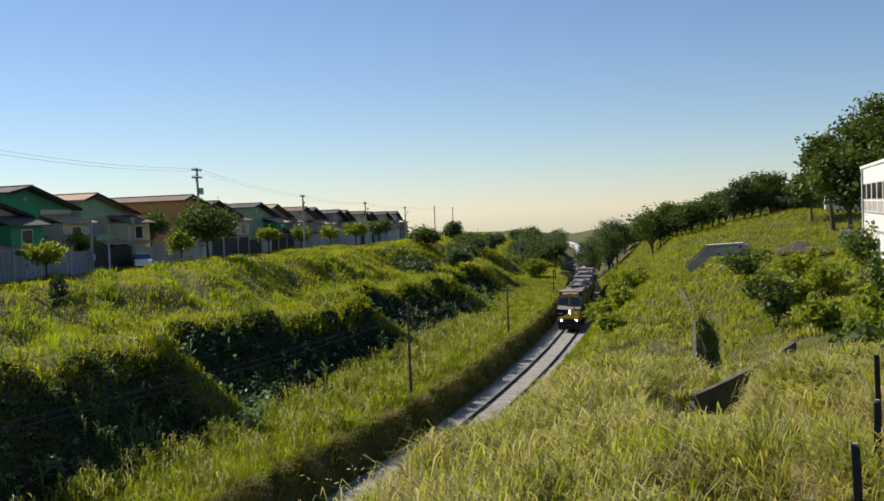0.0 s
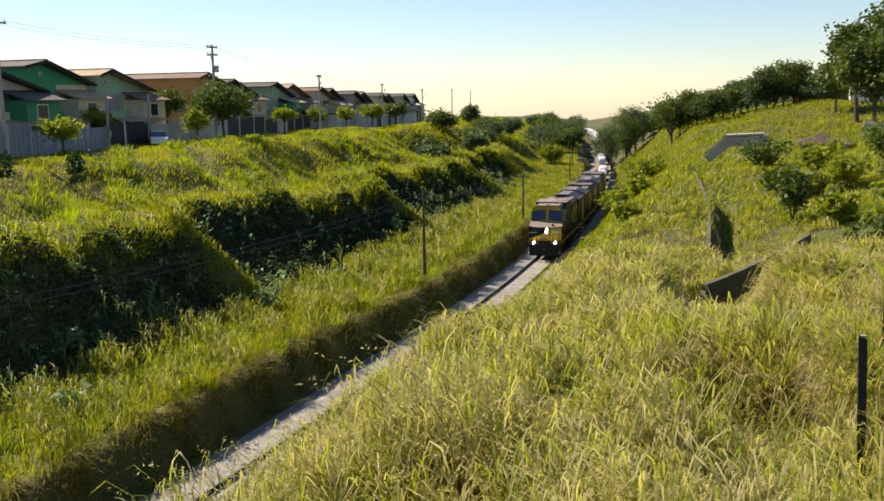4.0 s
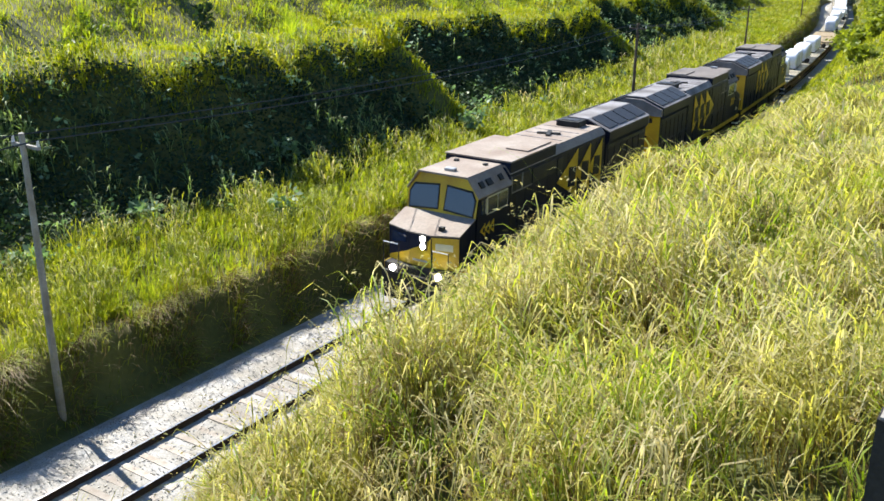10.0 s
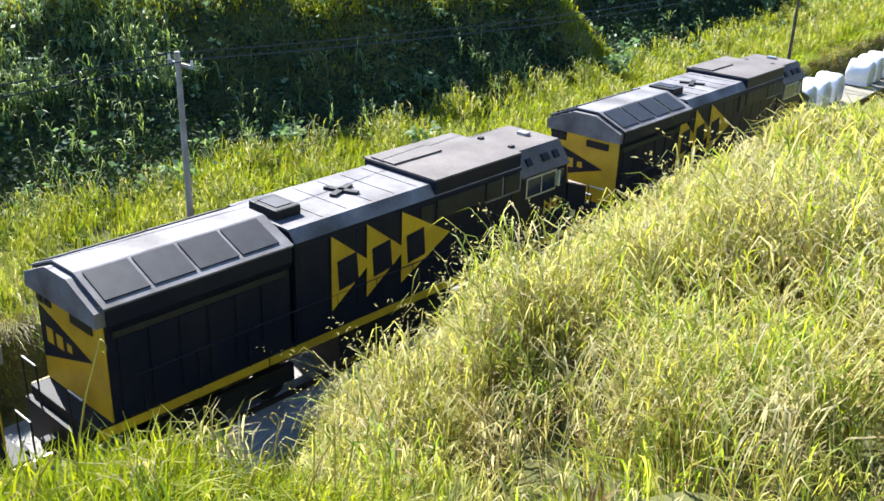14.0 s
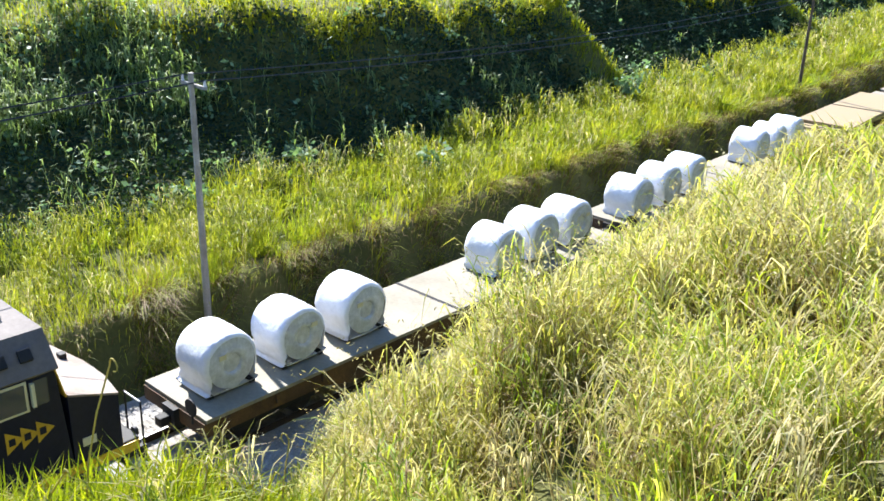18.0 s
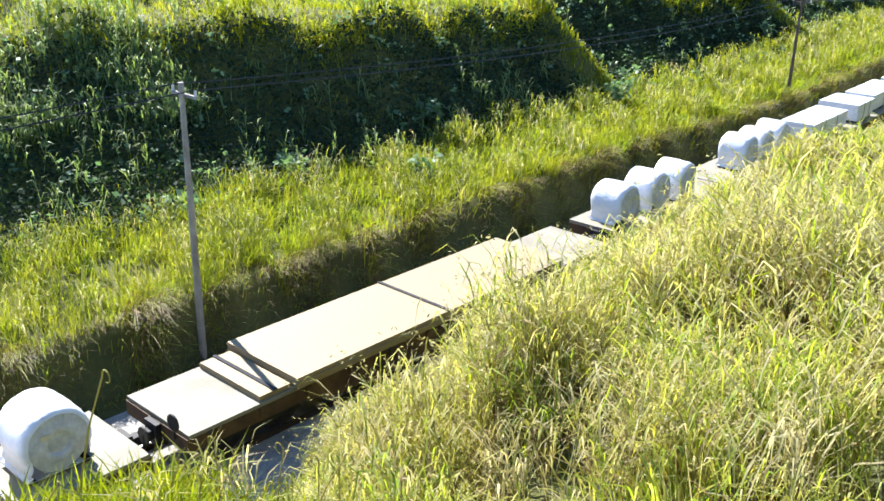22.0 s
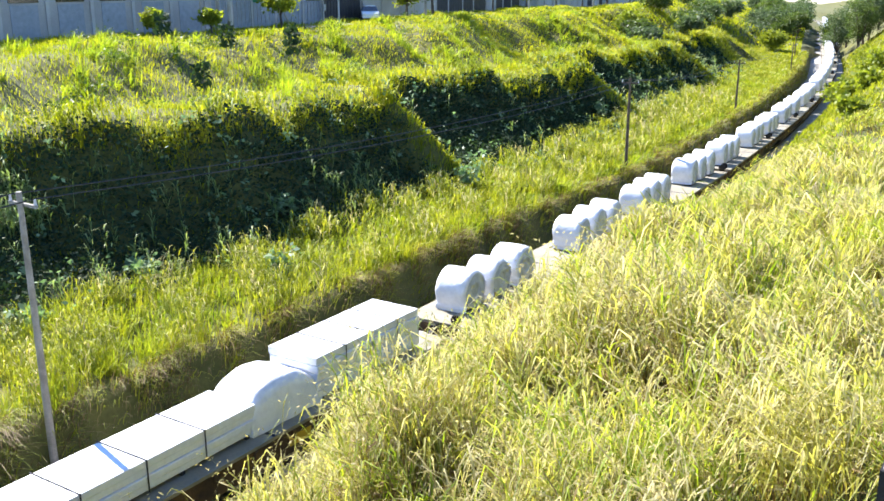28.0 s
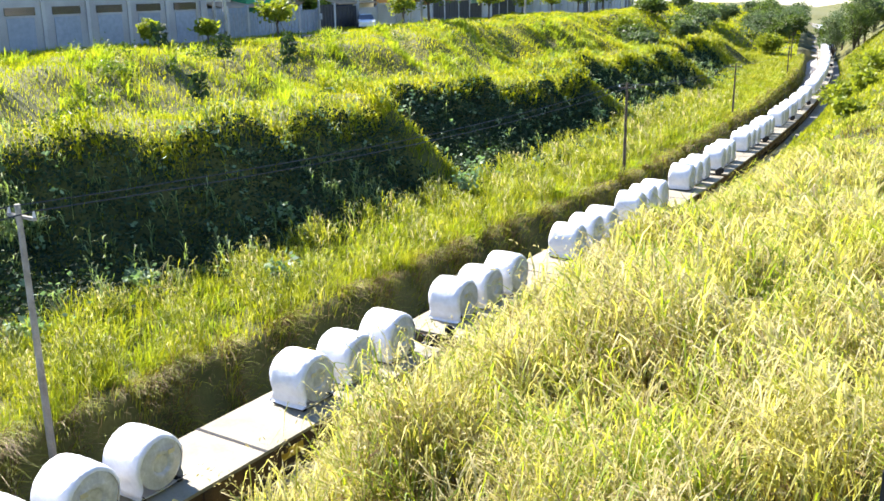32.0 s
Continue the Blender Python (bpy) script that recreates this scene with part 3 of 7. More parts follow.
# ---- the train ----
def loco(tan_roof, shift=0.0):
    """A six-axle diesel locomotive; its cab end looks along -y, its rails at z = 0."""
    ob = empty("locomotive")
    roof = ROOF_TAN if tan_roof else ROOF_GREY
    top_mat = ROOF_TAN if tan_roof else ROOF_BROWN_GREY
    W = 1.42
    part("underframe", boxes((-1.38, 1.38, -9.25, 9.25, 1.32, 1.62, 0.03)), BLACK, ob)
    for s in (-1, 1):
        x = s * 1.43
        for a, b in ((-9.2, -4.7), (-4.66, 0.0), (0.04, 4.6), (4.64, 9.2)):
            part("sill_stripe", boxes((min(x, x + s * 0.03), max(x, x + s * 0.03), a, b, 1.38, 1.60)), YELLOW, ob, "yellow sill stripe")
    # engine hood with bevelled roof edges
    hood = prism(bmesh.new(), [(-W, 1.62), (W, 1.62), (W, 4.06), (1.2, 4.28), (-1.2, 4.28), (-W, 4.06)], -5.2, 3.7)
    part("engine_hood", hood, NAVY, ob)
    part("hood_roof", prism(bmesh.new(), [(-W - 0.01, 4.07), (-1.2, 4.295), (1.2, 4.295), (W + 0.01, 4.07), (1.19, 4.345), (-1.19, 4.345)], -5.2, 3.7), roof, ob)
    for s in (-1, 1):
        x = s * (W + 0.012)
        for i in range(9):
            y = -4.9 + i * 0.95
            part("hood_door", boxes((min(x, x - s * 0.03), max(x, x - s * 0.03), y, y + 0.88, 1.85, 3.95, 0.008)), NAVY, ob)
        for y, w_, z0, z1 in ((-5.1, 0.75, 3.45, 3.95), (-4.25, 0.75, 3.45, 3.95), (-3.4, 2.05, 3.45, 3.95), (-1.2, 0.5, 3.3, 3.9)):
            part("intake_grille", boxes((min(x, x + s * 0.035), max(x, x + s * 0.035), y, y + w_, z0, z1)), GRILLE, ob)
        for y_ in (-5.1, -4.25):
            part("intake_frame", boxes((min(x, x + s * 0.045), max(x, x + s * 0.045), y_ - 0.03, y_ + 0.02, 3.42, 3.98), (min(x, x + s * 0.045), max(x, x + s * 0.045), y_ - 0.03, y_ + 0.78, 3.40, 3.45)), ROOF_GREY, ob, "pale frame of an intake")
        # three arrowheads that point to the cab, with dark plain bars
        for i, (t0, t1) in enumerate(((-0.8, 1.15), (1.0, 2.45), (2.3, 3.68))):
            t0, t1 = t0 + shift, t1 + shift
            bm = bmesh.new()
            xs = x + s * 0.03
            pts = [(t0, 3.0), (t1, 3.98), (t1, 2.12)]
            prism(bm, pts if s < 0 else pts[::-1], xs, xs + s * (0.012 + 0.004 * i), "x")
            part("arrow_emblem", bm, YELLOW, ob, "yellow arrowhead emblem")
            bm = bmesh.new()
            blk = [(t1 - 0.92, 2.66), (t1 - 0.24, 2.58), (t1 - 0.18, 3.32), (t1 - 0.84, 3.40)]
            prism(bm, blk if s < 0 else blk[::-1], xs, xs + s * 0.034, "x")
            part("emblem_block", bm, NAVY, ob, "plain dark block on the arrowhead")
    # radiator section, wider, with a roof of grilles
    rad = prism(bmesh.new(), [(-W, 1.62), (W, 1.62), (W, 3.55), (1.55, 3.75), (1.55, 4.1), (0.45, 4.5), (-0.45, 4.5), (-1.55, 4.1), (-1.55, 3.75), (-W, 3.55)], 3.9, 8.75)
    part("radiator_housing", rad, NAVY, ob)
    part("radiator_roof", prism(bmesh.new(), [(-1.57, 4.1), (-0.45, 4.52), (0.45, 4.52), (1.57, 4.1), (1.57, 4.14), (0.46, 4.56), (-0.46, 4.56), (-1.57, 4.14)], 3.85, 8.8), ROOF_GREY, ob)
    for s in (-1, 1):
        for i in range(4):
            y = 4.15 + i * 1.15
            bm = bmesh.new()
            prism(bm, [(s * 1.40, 4.20), (s * 0.55, 4.53), (s * 0.55, 4.56), (s * 1.40, 4.235)], y, y + 1.05)
            part("radiator_grille", bm, GRILLE, ob)
        for i in range(6):
            y = 4.1 + i * 0.75
            x = s * 1.43
            part("radiator_door", boxes((min(x, x + s * 0.02), max(x, x + s * 0.02), y, y + 0.66, 1.8, 3.4, 0.006)), NAVY, ob)
    # the rear end: yellow frame round a dark panel with an arrowhead
    part("rear_panel", boxes((-1.40, 1.40, 8.76, 8.80, 1.64, 4.12)), YELLOW, ob, "yellow end panel")
    bm = prism(bmesh.new(), [(1.38, 3.35), (1.38, 2.15), (-0.85, 2.75)], 8.80, 8.815)
    part("rear_arrow", bm, NAVY, ob, "dark arrowhead on the end panel")
    for a_, b_, h_ in ((0.82, 1.1, 0.17), (0.38, 0.66, 0.15), (0.0, 0.2, 0.09)):
        part("rear_mark", boxes((a_, b_, 8.815, 8.83, 2.75 - h_, 2.75 + h_)), YELLOW, ob)
    part("rear_number_board", boxes((-1.0, -0.1, 8.80, 8.84, 3.4, 3.62, 0.01)), BLACK, ob)
    part("rear_brow", prism(bmesh.new(), [(-1.5, 3.75), (1.5, 3.75), (1.5, 4.06), (0.45, 4.46), (-0.45, 4.46), (-1.5, 4.06)], 8.75, 8.98), ROOF_GREY, ob)
    part("rear_lamp_panel", boxes((0.75, 1.38, 8.80, 8.83, 3.42, 3.72, 0.01)), BLACK, ob)
    for x_ in (0.95, 1.2):
        part("rear_lamp", rod(bmesh.new(), (x_, 8.82, 3.57), (x_, 8.87, 3.57), 0.09, seg=12), GRILLE, ob)
    for s in (-1, 1):
        part("radiator_intake", boxes((min(s * 1.425, s * 1.45), max(s * 1.425, s * 1.45), 4.0, 8.6, 3.42, 3.56)), GRILLE, ob)
    # roof fittings
    bm = boxes((-0.55, 0.55, 2.75, 3.55, 4.33, 4.58, 0.05))
    part("exhaust_funnel", bm, BLACK, ob, "sooty exhaust funnel")
    part("funnel_mouth", boxes((-0.36, 0.36, 2.9, 3.4, 4.56, 4.60)), GRILLE, ob)
    for a in (0, 90):
        bm = bmesh.new()
        box(bm, -0.5, 0.5, -0.09, 0.09, 0, 0.07)
        bmesh.ops.transform(bm, matrix=pose(0, 0.9, 4.345, 0, 0, a + 20), verts=bm.verts)
        part("roof_fan_blade", bm, BLACK, ob)
    part("brake_housing", boxes((-1.41, 1.41, -5.15, -1.3, 3.9, 4.44, 0.03)), NAVY, ob)
    part("brake_housing_roof", boxes((-1.43, 1.43, -5.15, -1.28, 4.445, 4.50, 0.015)), top_mat, ob)
    part("roof_walkway", boxes((0.25, 1.2, -3.4, -1.35, 4.505, 4.55, 0.01)), top_mat, ob)
    for i in range(5):
        part("roof_hatch_seam", boxes((-1.06, 1.06, -0.9 + i * 0.85, -0.86 + i * 0.85, 4.34, 4.36)), ROOF_GREY, ob)
    # cab: chamfered roof, slanted front with two windscreens
    ring = [(-1.46, 1.62), (1.46, 1.62), (1.46, 3.75), (1.0, 4.30), (-1.0, 4.30), (-1.46, 3.75)]

    def slant(z):
        return -7.73 + 0.25 * max(0.0, z - 3.07)
    bm = bmesh.new()
    back = [bm.verts.new((x, -5.2, z)) for x, z in ring]
    fore = [bm.verts.new((x, slant(z), z)) for x, z in ring]
    bm.faces.new(back), bm.faces.new(fore[::-1])
    for i in range(6):
        bm.faces.new((back[i], back[(i + 1) % 6], fore[(i + 1) % 6], fore[i]))
    part("cab", bm, NAVY, ob)
    part("cab_roof", prism(bmesh.new(), [(-1.50, 3.72), (-1.01, 4.32), (1.01, 4.32), (1.50, 3.72), (1.53, 3.76), (1.02, 4.38), (-1.02, 4.38), (-1.53, 3.76)], -7.62, -5.15), top_mat, ob)

    def pane_on(points, lift, mat, name, label=""):
        """A flat plate on the slanted cab front, from (x, z) corners."""
        bm = bmesh.new()
        lo = [bm.verts.new((x, slant(z) - lift + 0.03, z)) for x, z in points]
        hi = [bm.verts.new((x, slant(z) - lift, z)) for x, z in points]
        bm.faces.new(lo), bm.faces.new(hi[::-1])
        for i in range(len(points)):
            bm.faces.new((lo[i], lo[(i + 1) % len(points)], hi[(i + 1) % len(points)], hi[i]))
        return part(name, bm, mat, ob, label)
    pane_on([(-1.45, 3.08), (1.45, 3.08), (1.45, 3.76), (1.0, 4.31), (-1.0, 4.31), (-1.45, 3.76)], 0.02, YELLOW, "cab_front", "yellow cab front")
    for s in (-1, 1):
        pts = [(s * 0.10, 3.20), (s * 1.36, 3.12), (s * 1.40, 3.66), (s * 1.22, 3.94), (s * 0.14, 4.02)]
        pane_on(pts, 0.032, BLACK, "windscreen_seal")
        pts = [(s * 0.15, 3.25), (s * 1.31, 3.17), (s * 1.34, 3.64), (s * 1.19, 3.88), (s * 0.19, 3.96)]
        pane_on(pts, 0.042, WINDOW, "windscreen", "dark blue windscreen")
        x = s * 1.465
        f = part("side_window_frame", boxes((min(x, x + s * 0.02), max(x, x + s * 0.02), -6.98, -5.43, 3.08, 3.68, 0.008)), CREAM, ob)
        for y in (-6.92, -6.17):
            part("side_window", boxes((min(x, x + s * 0.03), max(x, x + s * 0.03), y, y + 0.69, 3.13, 3.63)), WINDOW, f)
        part("quarter_light", boxes((min(x, x + s * 0.02), max(x, x + s * 0.02), -7.38, -7.05, 3.14, 3.64)), WINDOW, ob)
        part("wind_deflector", boxes((min(x, x + s * 0.09), max(x, x + s * 0.09), -7.10, -7.03, 3.16, 3.62)), CREAM, ob)
        # black plate laid on the side as the shade of the door recess
        part("recess_shade_plate", boxes((min(x, x - s * 0.03), max(x + s * 0.004, x - s * 0.03), -5.19, -4.75, 1.64, 3.7)), BLACK, ob)
        for i in range(3):
            bm = bmesh.new()
            y = -7.42 + i * 0.31
            prism(bm, [(y, 2.62), (y + 0.36, 2.84), (y + 0.36, 2.40)], x, x + s * (0.012 + 0.003 * i), "x")
            part("cab_arrow", bm, YELLOW, ob)
            part("cab_arrow_block", boxes((min(x, x + s * 0.024), max(x, x + s * 0.024), y + 0.18, y + 0.31, 2.55, 2.69)), NAVY, ob)
        part("number_plate", boxes((min(x, x + s * 0.015), max(x, x + s * 0.015), -8.25, -7.95, 1.95, 2.12)), CREAM, ob)
        for y, w_ in ((-7.1, 0.13), (-6.55, 0.18), (-5.7, 0.13)):
            bm = boxes((-0.12, 0.12, -w_, w_, 0, 0.07, 0.02))
            bmesh.ops.transform(bm, matrix=pose(s * 1.28, y, 4.06, 0, s * 50, 0), verts=bm.verts)
            part("roof_vent", bm, BLACK, ob)
        part("roof_lug", boxes((s * 0.62 - 0.07, s * 0.62 + 0.07, -5.75, -5.55, 4.38, 4.44, 0.01)), BLACK, ob)
    part("air_horn", boxes((-0.2, 0.2, -7.2, -6.95, 4.38, 4.48, 0.03)), METAL, ob)
    # nose: as wide as the cab, its top slopes down and its front is broken into three flats
    plan_ = [(-1.46, -7.75, 3.07), (-1.46, -8.82, 2.74), (-0.45, -9.04, 2.68), (0.45, -9.04, 2.68), (1.46, -8.82, 2.74), (1.46, -7.75, 3.07)]
    bm = bmesh.new()
    lo = [bm.verts.new((x, y, 1.62)) for x, y, z in plan_]
    hi = [bm.verts.new((x, y, z)) for x, y, z in plan_]
    bm.faces.new(lo[::-1]), bm.faces.new(hi)
    for i in range(6):
        bm.faces.new((lo[i], lo[(i + 1) % 6], hi[(i + 1) % 6], hi[i]))
    part("nose", bm, NAVY, ob)
    bm = bmesh.new()
    a_, b_ = [bm.verts.new((x * 1.008, y - 0.012, z + 0.004)) for x, y, z in plan_], [bm.verts.new((x * 1.008, y - 0.012, z + 0.045)) for x, y, z in plan_]
    bm.faces.new(a_[::-1]), bm.faces.new(b_)
    for i in range(6):
        bm.faces.new((a_[i], a_[(i + 1) % 6], b_[(i + 1) % 6], b_[i]))
    part("nose_top", bm, ROOF_TAN, ob, "dusty pale nose top")

    def on_nose(corners, lift, mat, name, label=""):
        """A plate on the front flats of the nose, from (x, z) corners."""
        def depth(x):
            return -9.04 + max(0.0, abs(x) - 0.45) * 0.218 - lift
        bm = bmesh.new()
        lo = [bm.verts.new((x, depth(x) + 0.02, z)) for x, z in corners]
        hi = [bm.verts.new((x, depth(x), z)) for x, z in corners]
        bm.faces.new(lo), bm.faces.new(hi[::-1])
        for i in range(len(corners)):
            bm.faces.new((lo[i], lo[(i + 1) % len(corners)], hi[(i + 1) % len(corners)], hi[i]))
        return part(name, bm, mat, ob, label)
    on_nose([(0.45, 1.64), (1.45, 1.64), (1.45, 2.70), (0.45, 2.65)], 0.014, YELLOW, "nose_panel", "yellow nose panel")
    on_nose([(-0.44, 1.64), (0.44, 1.64), (0.44, 2.60), (0.2, 2.40), (-0.44, 2.12)], 0.014, YELLOW, "nose_panel", "yellow nose panel")
    on_nose([(-1.44, 1.64), (-0.45, 1.64), (-0.45, 2.10), (-1.44, 1.76)], 0.014, YELLOW, "nose_panel", "yellow nose panel")
    on_nose([(0.62, 2.26), (1.25, 2.26), (1.25, 2.48), (0.62, 2.48)], 0.026, CREAM, "number_board", "pale number board")
    on_nose([(0.45, 1.66), (0.49, 1.66), (0.49, 2.62), (0.45, 2.62)], 0.028, BLACK, "nose_seam")
    on_nose([(-1.30, 2.24), (-0.60, 2.34), (-0.60, 2.60), (-1.30, 2.60)], 0.024, WINDOW, "nose_door_window")
    on_nose([(-0.30, 1.80), (0.30, 1.80), (0.30, 1.86), (-0.30, 1.86)], 0.03, METAL, "grab_iron")
    lampbox = part("headlamp_box", boxes((-0.02, 0.30, -9.10, -8.95, 2.20, 2.70, 0.03)), BLACK, ob)
    for z in (2.33, 2.57):
        part("headlamp", rod(bmesh.new(), (0.14, -9.13, z), (0.14, -9.09, z), 0.10, 0.10, 14), LAMP if tan_roof else GRILLE, lampbox)
    part("nose_bracket", boxes((0.55, 0.75, -8.75, -8.6, 2.80, 2.95, 0.02)), BLACK, ob)
    for x in (-0.95, 0.95):
        part("ditch_lamp", rod(bmesh.new(), (x, -9.42, 1.50), (x, -9.34, 1.50), 0.11, 0.11, 14), LAMP if tan_roof else GRILLE, ob)
    # front platform, rails, pilot, couplers
    for e in (-1, 1):
        part("platform", boxes((-1.4, 1.4, min(e * 8.7, e * 9.4), max(e * 8.7, e * 9.4), 1.28, 1.36)), BLACK, ob)
        part("pilot", prism(bmesh.new(), [(-1.3, 0.35), (1.3, 0.35), (1.4, 1.28), (-1.4, 1.28)], e * 9.32, e * 9.40), BLACK, ob)
        part("coupler", boxes((-0.14, 0.14, min(e * 9.3, e * 9.75), max(e * 9.3, e * 9.75), 0.72, 1.0, 0.04)), BLACK, ob)
        for x in (-1.35, -0.7, 0.7, 1.35):
            part("handrail_post", rod(bmesh.new(), (x, e * 9.36, 1.36), (x, e * 9.36, 2.35), 0.022, seg=6), BLACK, ob)
        for s in (-1, 1):
            part("handrail", rod(bmesh.new(), (s * 0.7, e * 9.36, 2.33), (s * 1.35, e * 9.36, 2.33), 0.02, seg=6), WHITE, ob)
        for s in (-1, 1):
            for z in (0.55, 0.9):
                part("step", boxes((min(s * 1.45, s * 1.05), max(s * 1.45, s * 1.05), min(e * 9.1, e * 9.35), max(e * 9.1, e * 9.35), z, z + 0.05)), WHITE, ob)
    for s in (-1, 1):
        x = s * 1.47
        for i in range(10):
            y = -4.6 + i * 1.4
            part("side_rail_post", rod(bmesh.new(), (x, y, 1.6), (x, y, 2.5), 0.018, seg=5), NAVY, ob)
        part("side_rail", rod(bmesh.new(), (x, -4.8, 2.5), (x, 8.2, 2.5), 0.018, seg=5), NAVY, ob)
    part("fuel_tank", prism(bmesh.new(), [(-1.3, 0.45), (-1.05, 0.3), (1.05, 0.3), (1.3, 0.45), (1.3, 1.3), (-1.3, 1.3)], -2.2, 2.2), BLACK, ob)
    for e in (-1, 1):
        bogie = part("bogie", boxes((-1.15, -0.95, e * 6.0 - 2.4, e * 6.0 + 2.4, 0.45, 0.95, 0.04), (0.95, 1.15, e * 6.0 - 2.4, e * 6.0 + 2.4, 0.45, 0.95, 0.04),
                                    (-0.95, 0.95, e * 6.0 - 0.3, e * 6.0 + 0.3, 0.6, 1.3)), BLACK, ob)
        for k in (-1.8, 0, 1.8):
            for s in (-1, 1):
                part("wheel", rod(bmesh.new(), (s * 0.74, e * 6.0 + k, 0.52), (s * 0.90, e * 6.0 + k, 0.52), 0.52, 0.50, 20), WHEEL, bogie)
    for o in ob.children_recursive:
        for v in o.data.vertices:
            if v.co.z > 1.62:
                v.co.z = 1.62 + (v.co.z - 1.62) * 1.11      # upper body stretched to fit its height in the camera's view
    return ob


def wagon():
    """A flat wagon, 17.6 m of deck; it is travelling along -y."""
    ob = empty("flat_wagon")
    part("deck", boxes((-1.32, 1.32, -8.8, 8.8, 1.12, 1.22, 0.01)), DECK, ob, "worn pale steel deck")
    part("deck_joint", boxes((-1.33, 1.33, -0.06, 0.06, 1.222, 1.228)), STRAP, ob, "dark strip across the deck")
    for s in (-1, 1):
        bm = bmesh.new()
        prism(bm, [(-8.75, 1.12), (-8.75, 0.72), (-5.2, 0.70), (-4.2, 0.42), (4.2, 0.42), (5.2, 0.70), (8.75, 0.72), (8.75, 1.12)], s * 1.28, s * 1.22, "x")
        sill = part("side_sill", bm, RUST_CAR, ob, "rusty ochre side sill")
        for i in range(12):
            y = -8.2 + i * 1.49
            part("stake_pocket", boxes((min(s * 1.28, s * 1.36), max(s * 1.28, s * 1.36), y - 0.07, y + 0.07, 0.86, 1.10, 0.008)), RUST_CAR, sill)
        part("sill_mark", boxes((min(s * 1.28, s * 1.286), max(s * 1.28, s * 1.286), 0.6, 1.5, 0.62, 0.92)), YELLOW, sill)
    part("centre_sill", boxes((-0.25, 0.25, -9.0, 9.0, 0.55, 1.12)), BLACK, ob)
    for e in (-1, 1):
        part("coupler", boxes((-0.13, 0.13, min(e * 9.0, e * 9.3), max(e * 9.0, e * 9.3), 0.7, 0.95, 0.03)), BLACK, ob)
        part("end_sill", boxes((-1.3, 1.3, min(e * 8.75, e * 8.85), max(e * 8.75, e * 8.85), 0.75, 1.12)), RUST_CAR, ob)
        part("brake_wheel", rod(bmesh.new(), (0.9, e * 8.9, 1.45), (0.9, e * 8.94, 1.45), 0.22, seg=14), BLACK, ob)
        part("brake_post", rod(bmesh.new(), (0.9, e * 8.9, 1.0), (0.9, e * 8.9, 1.45), 0.03, seg=6), BLACK, ob)
        bogie = part("bogie", boxes((-1.05, -0.88, e * 6.6 - 1.3, e * 6.6 + 1.3, 0.38, 0.72, 0.04), (0.88, 1.05, e * 6.6 - 1.3, e * 6.6 + 1.3, 0.38, 0.72, 0.04),
                                    (-0.9, 0.9, e * 6.6 - 0.2, e * 6.6 + 0.2, 0.4, 0.7)), BLACK, ob)
        for k in (-0.88, 0.88):
            for s in (-1, 1):
                part("wheel", rod(bmesh.new(), (s * 0.74, e * 6.6 + k, 0.43), (s * 0.9, e * 6.6 + k, 0.43), 0.43, 0.41, 18), WHEEL, bogie)
    return ob


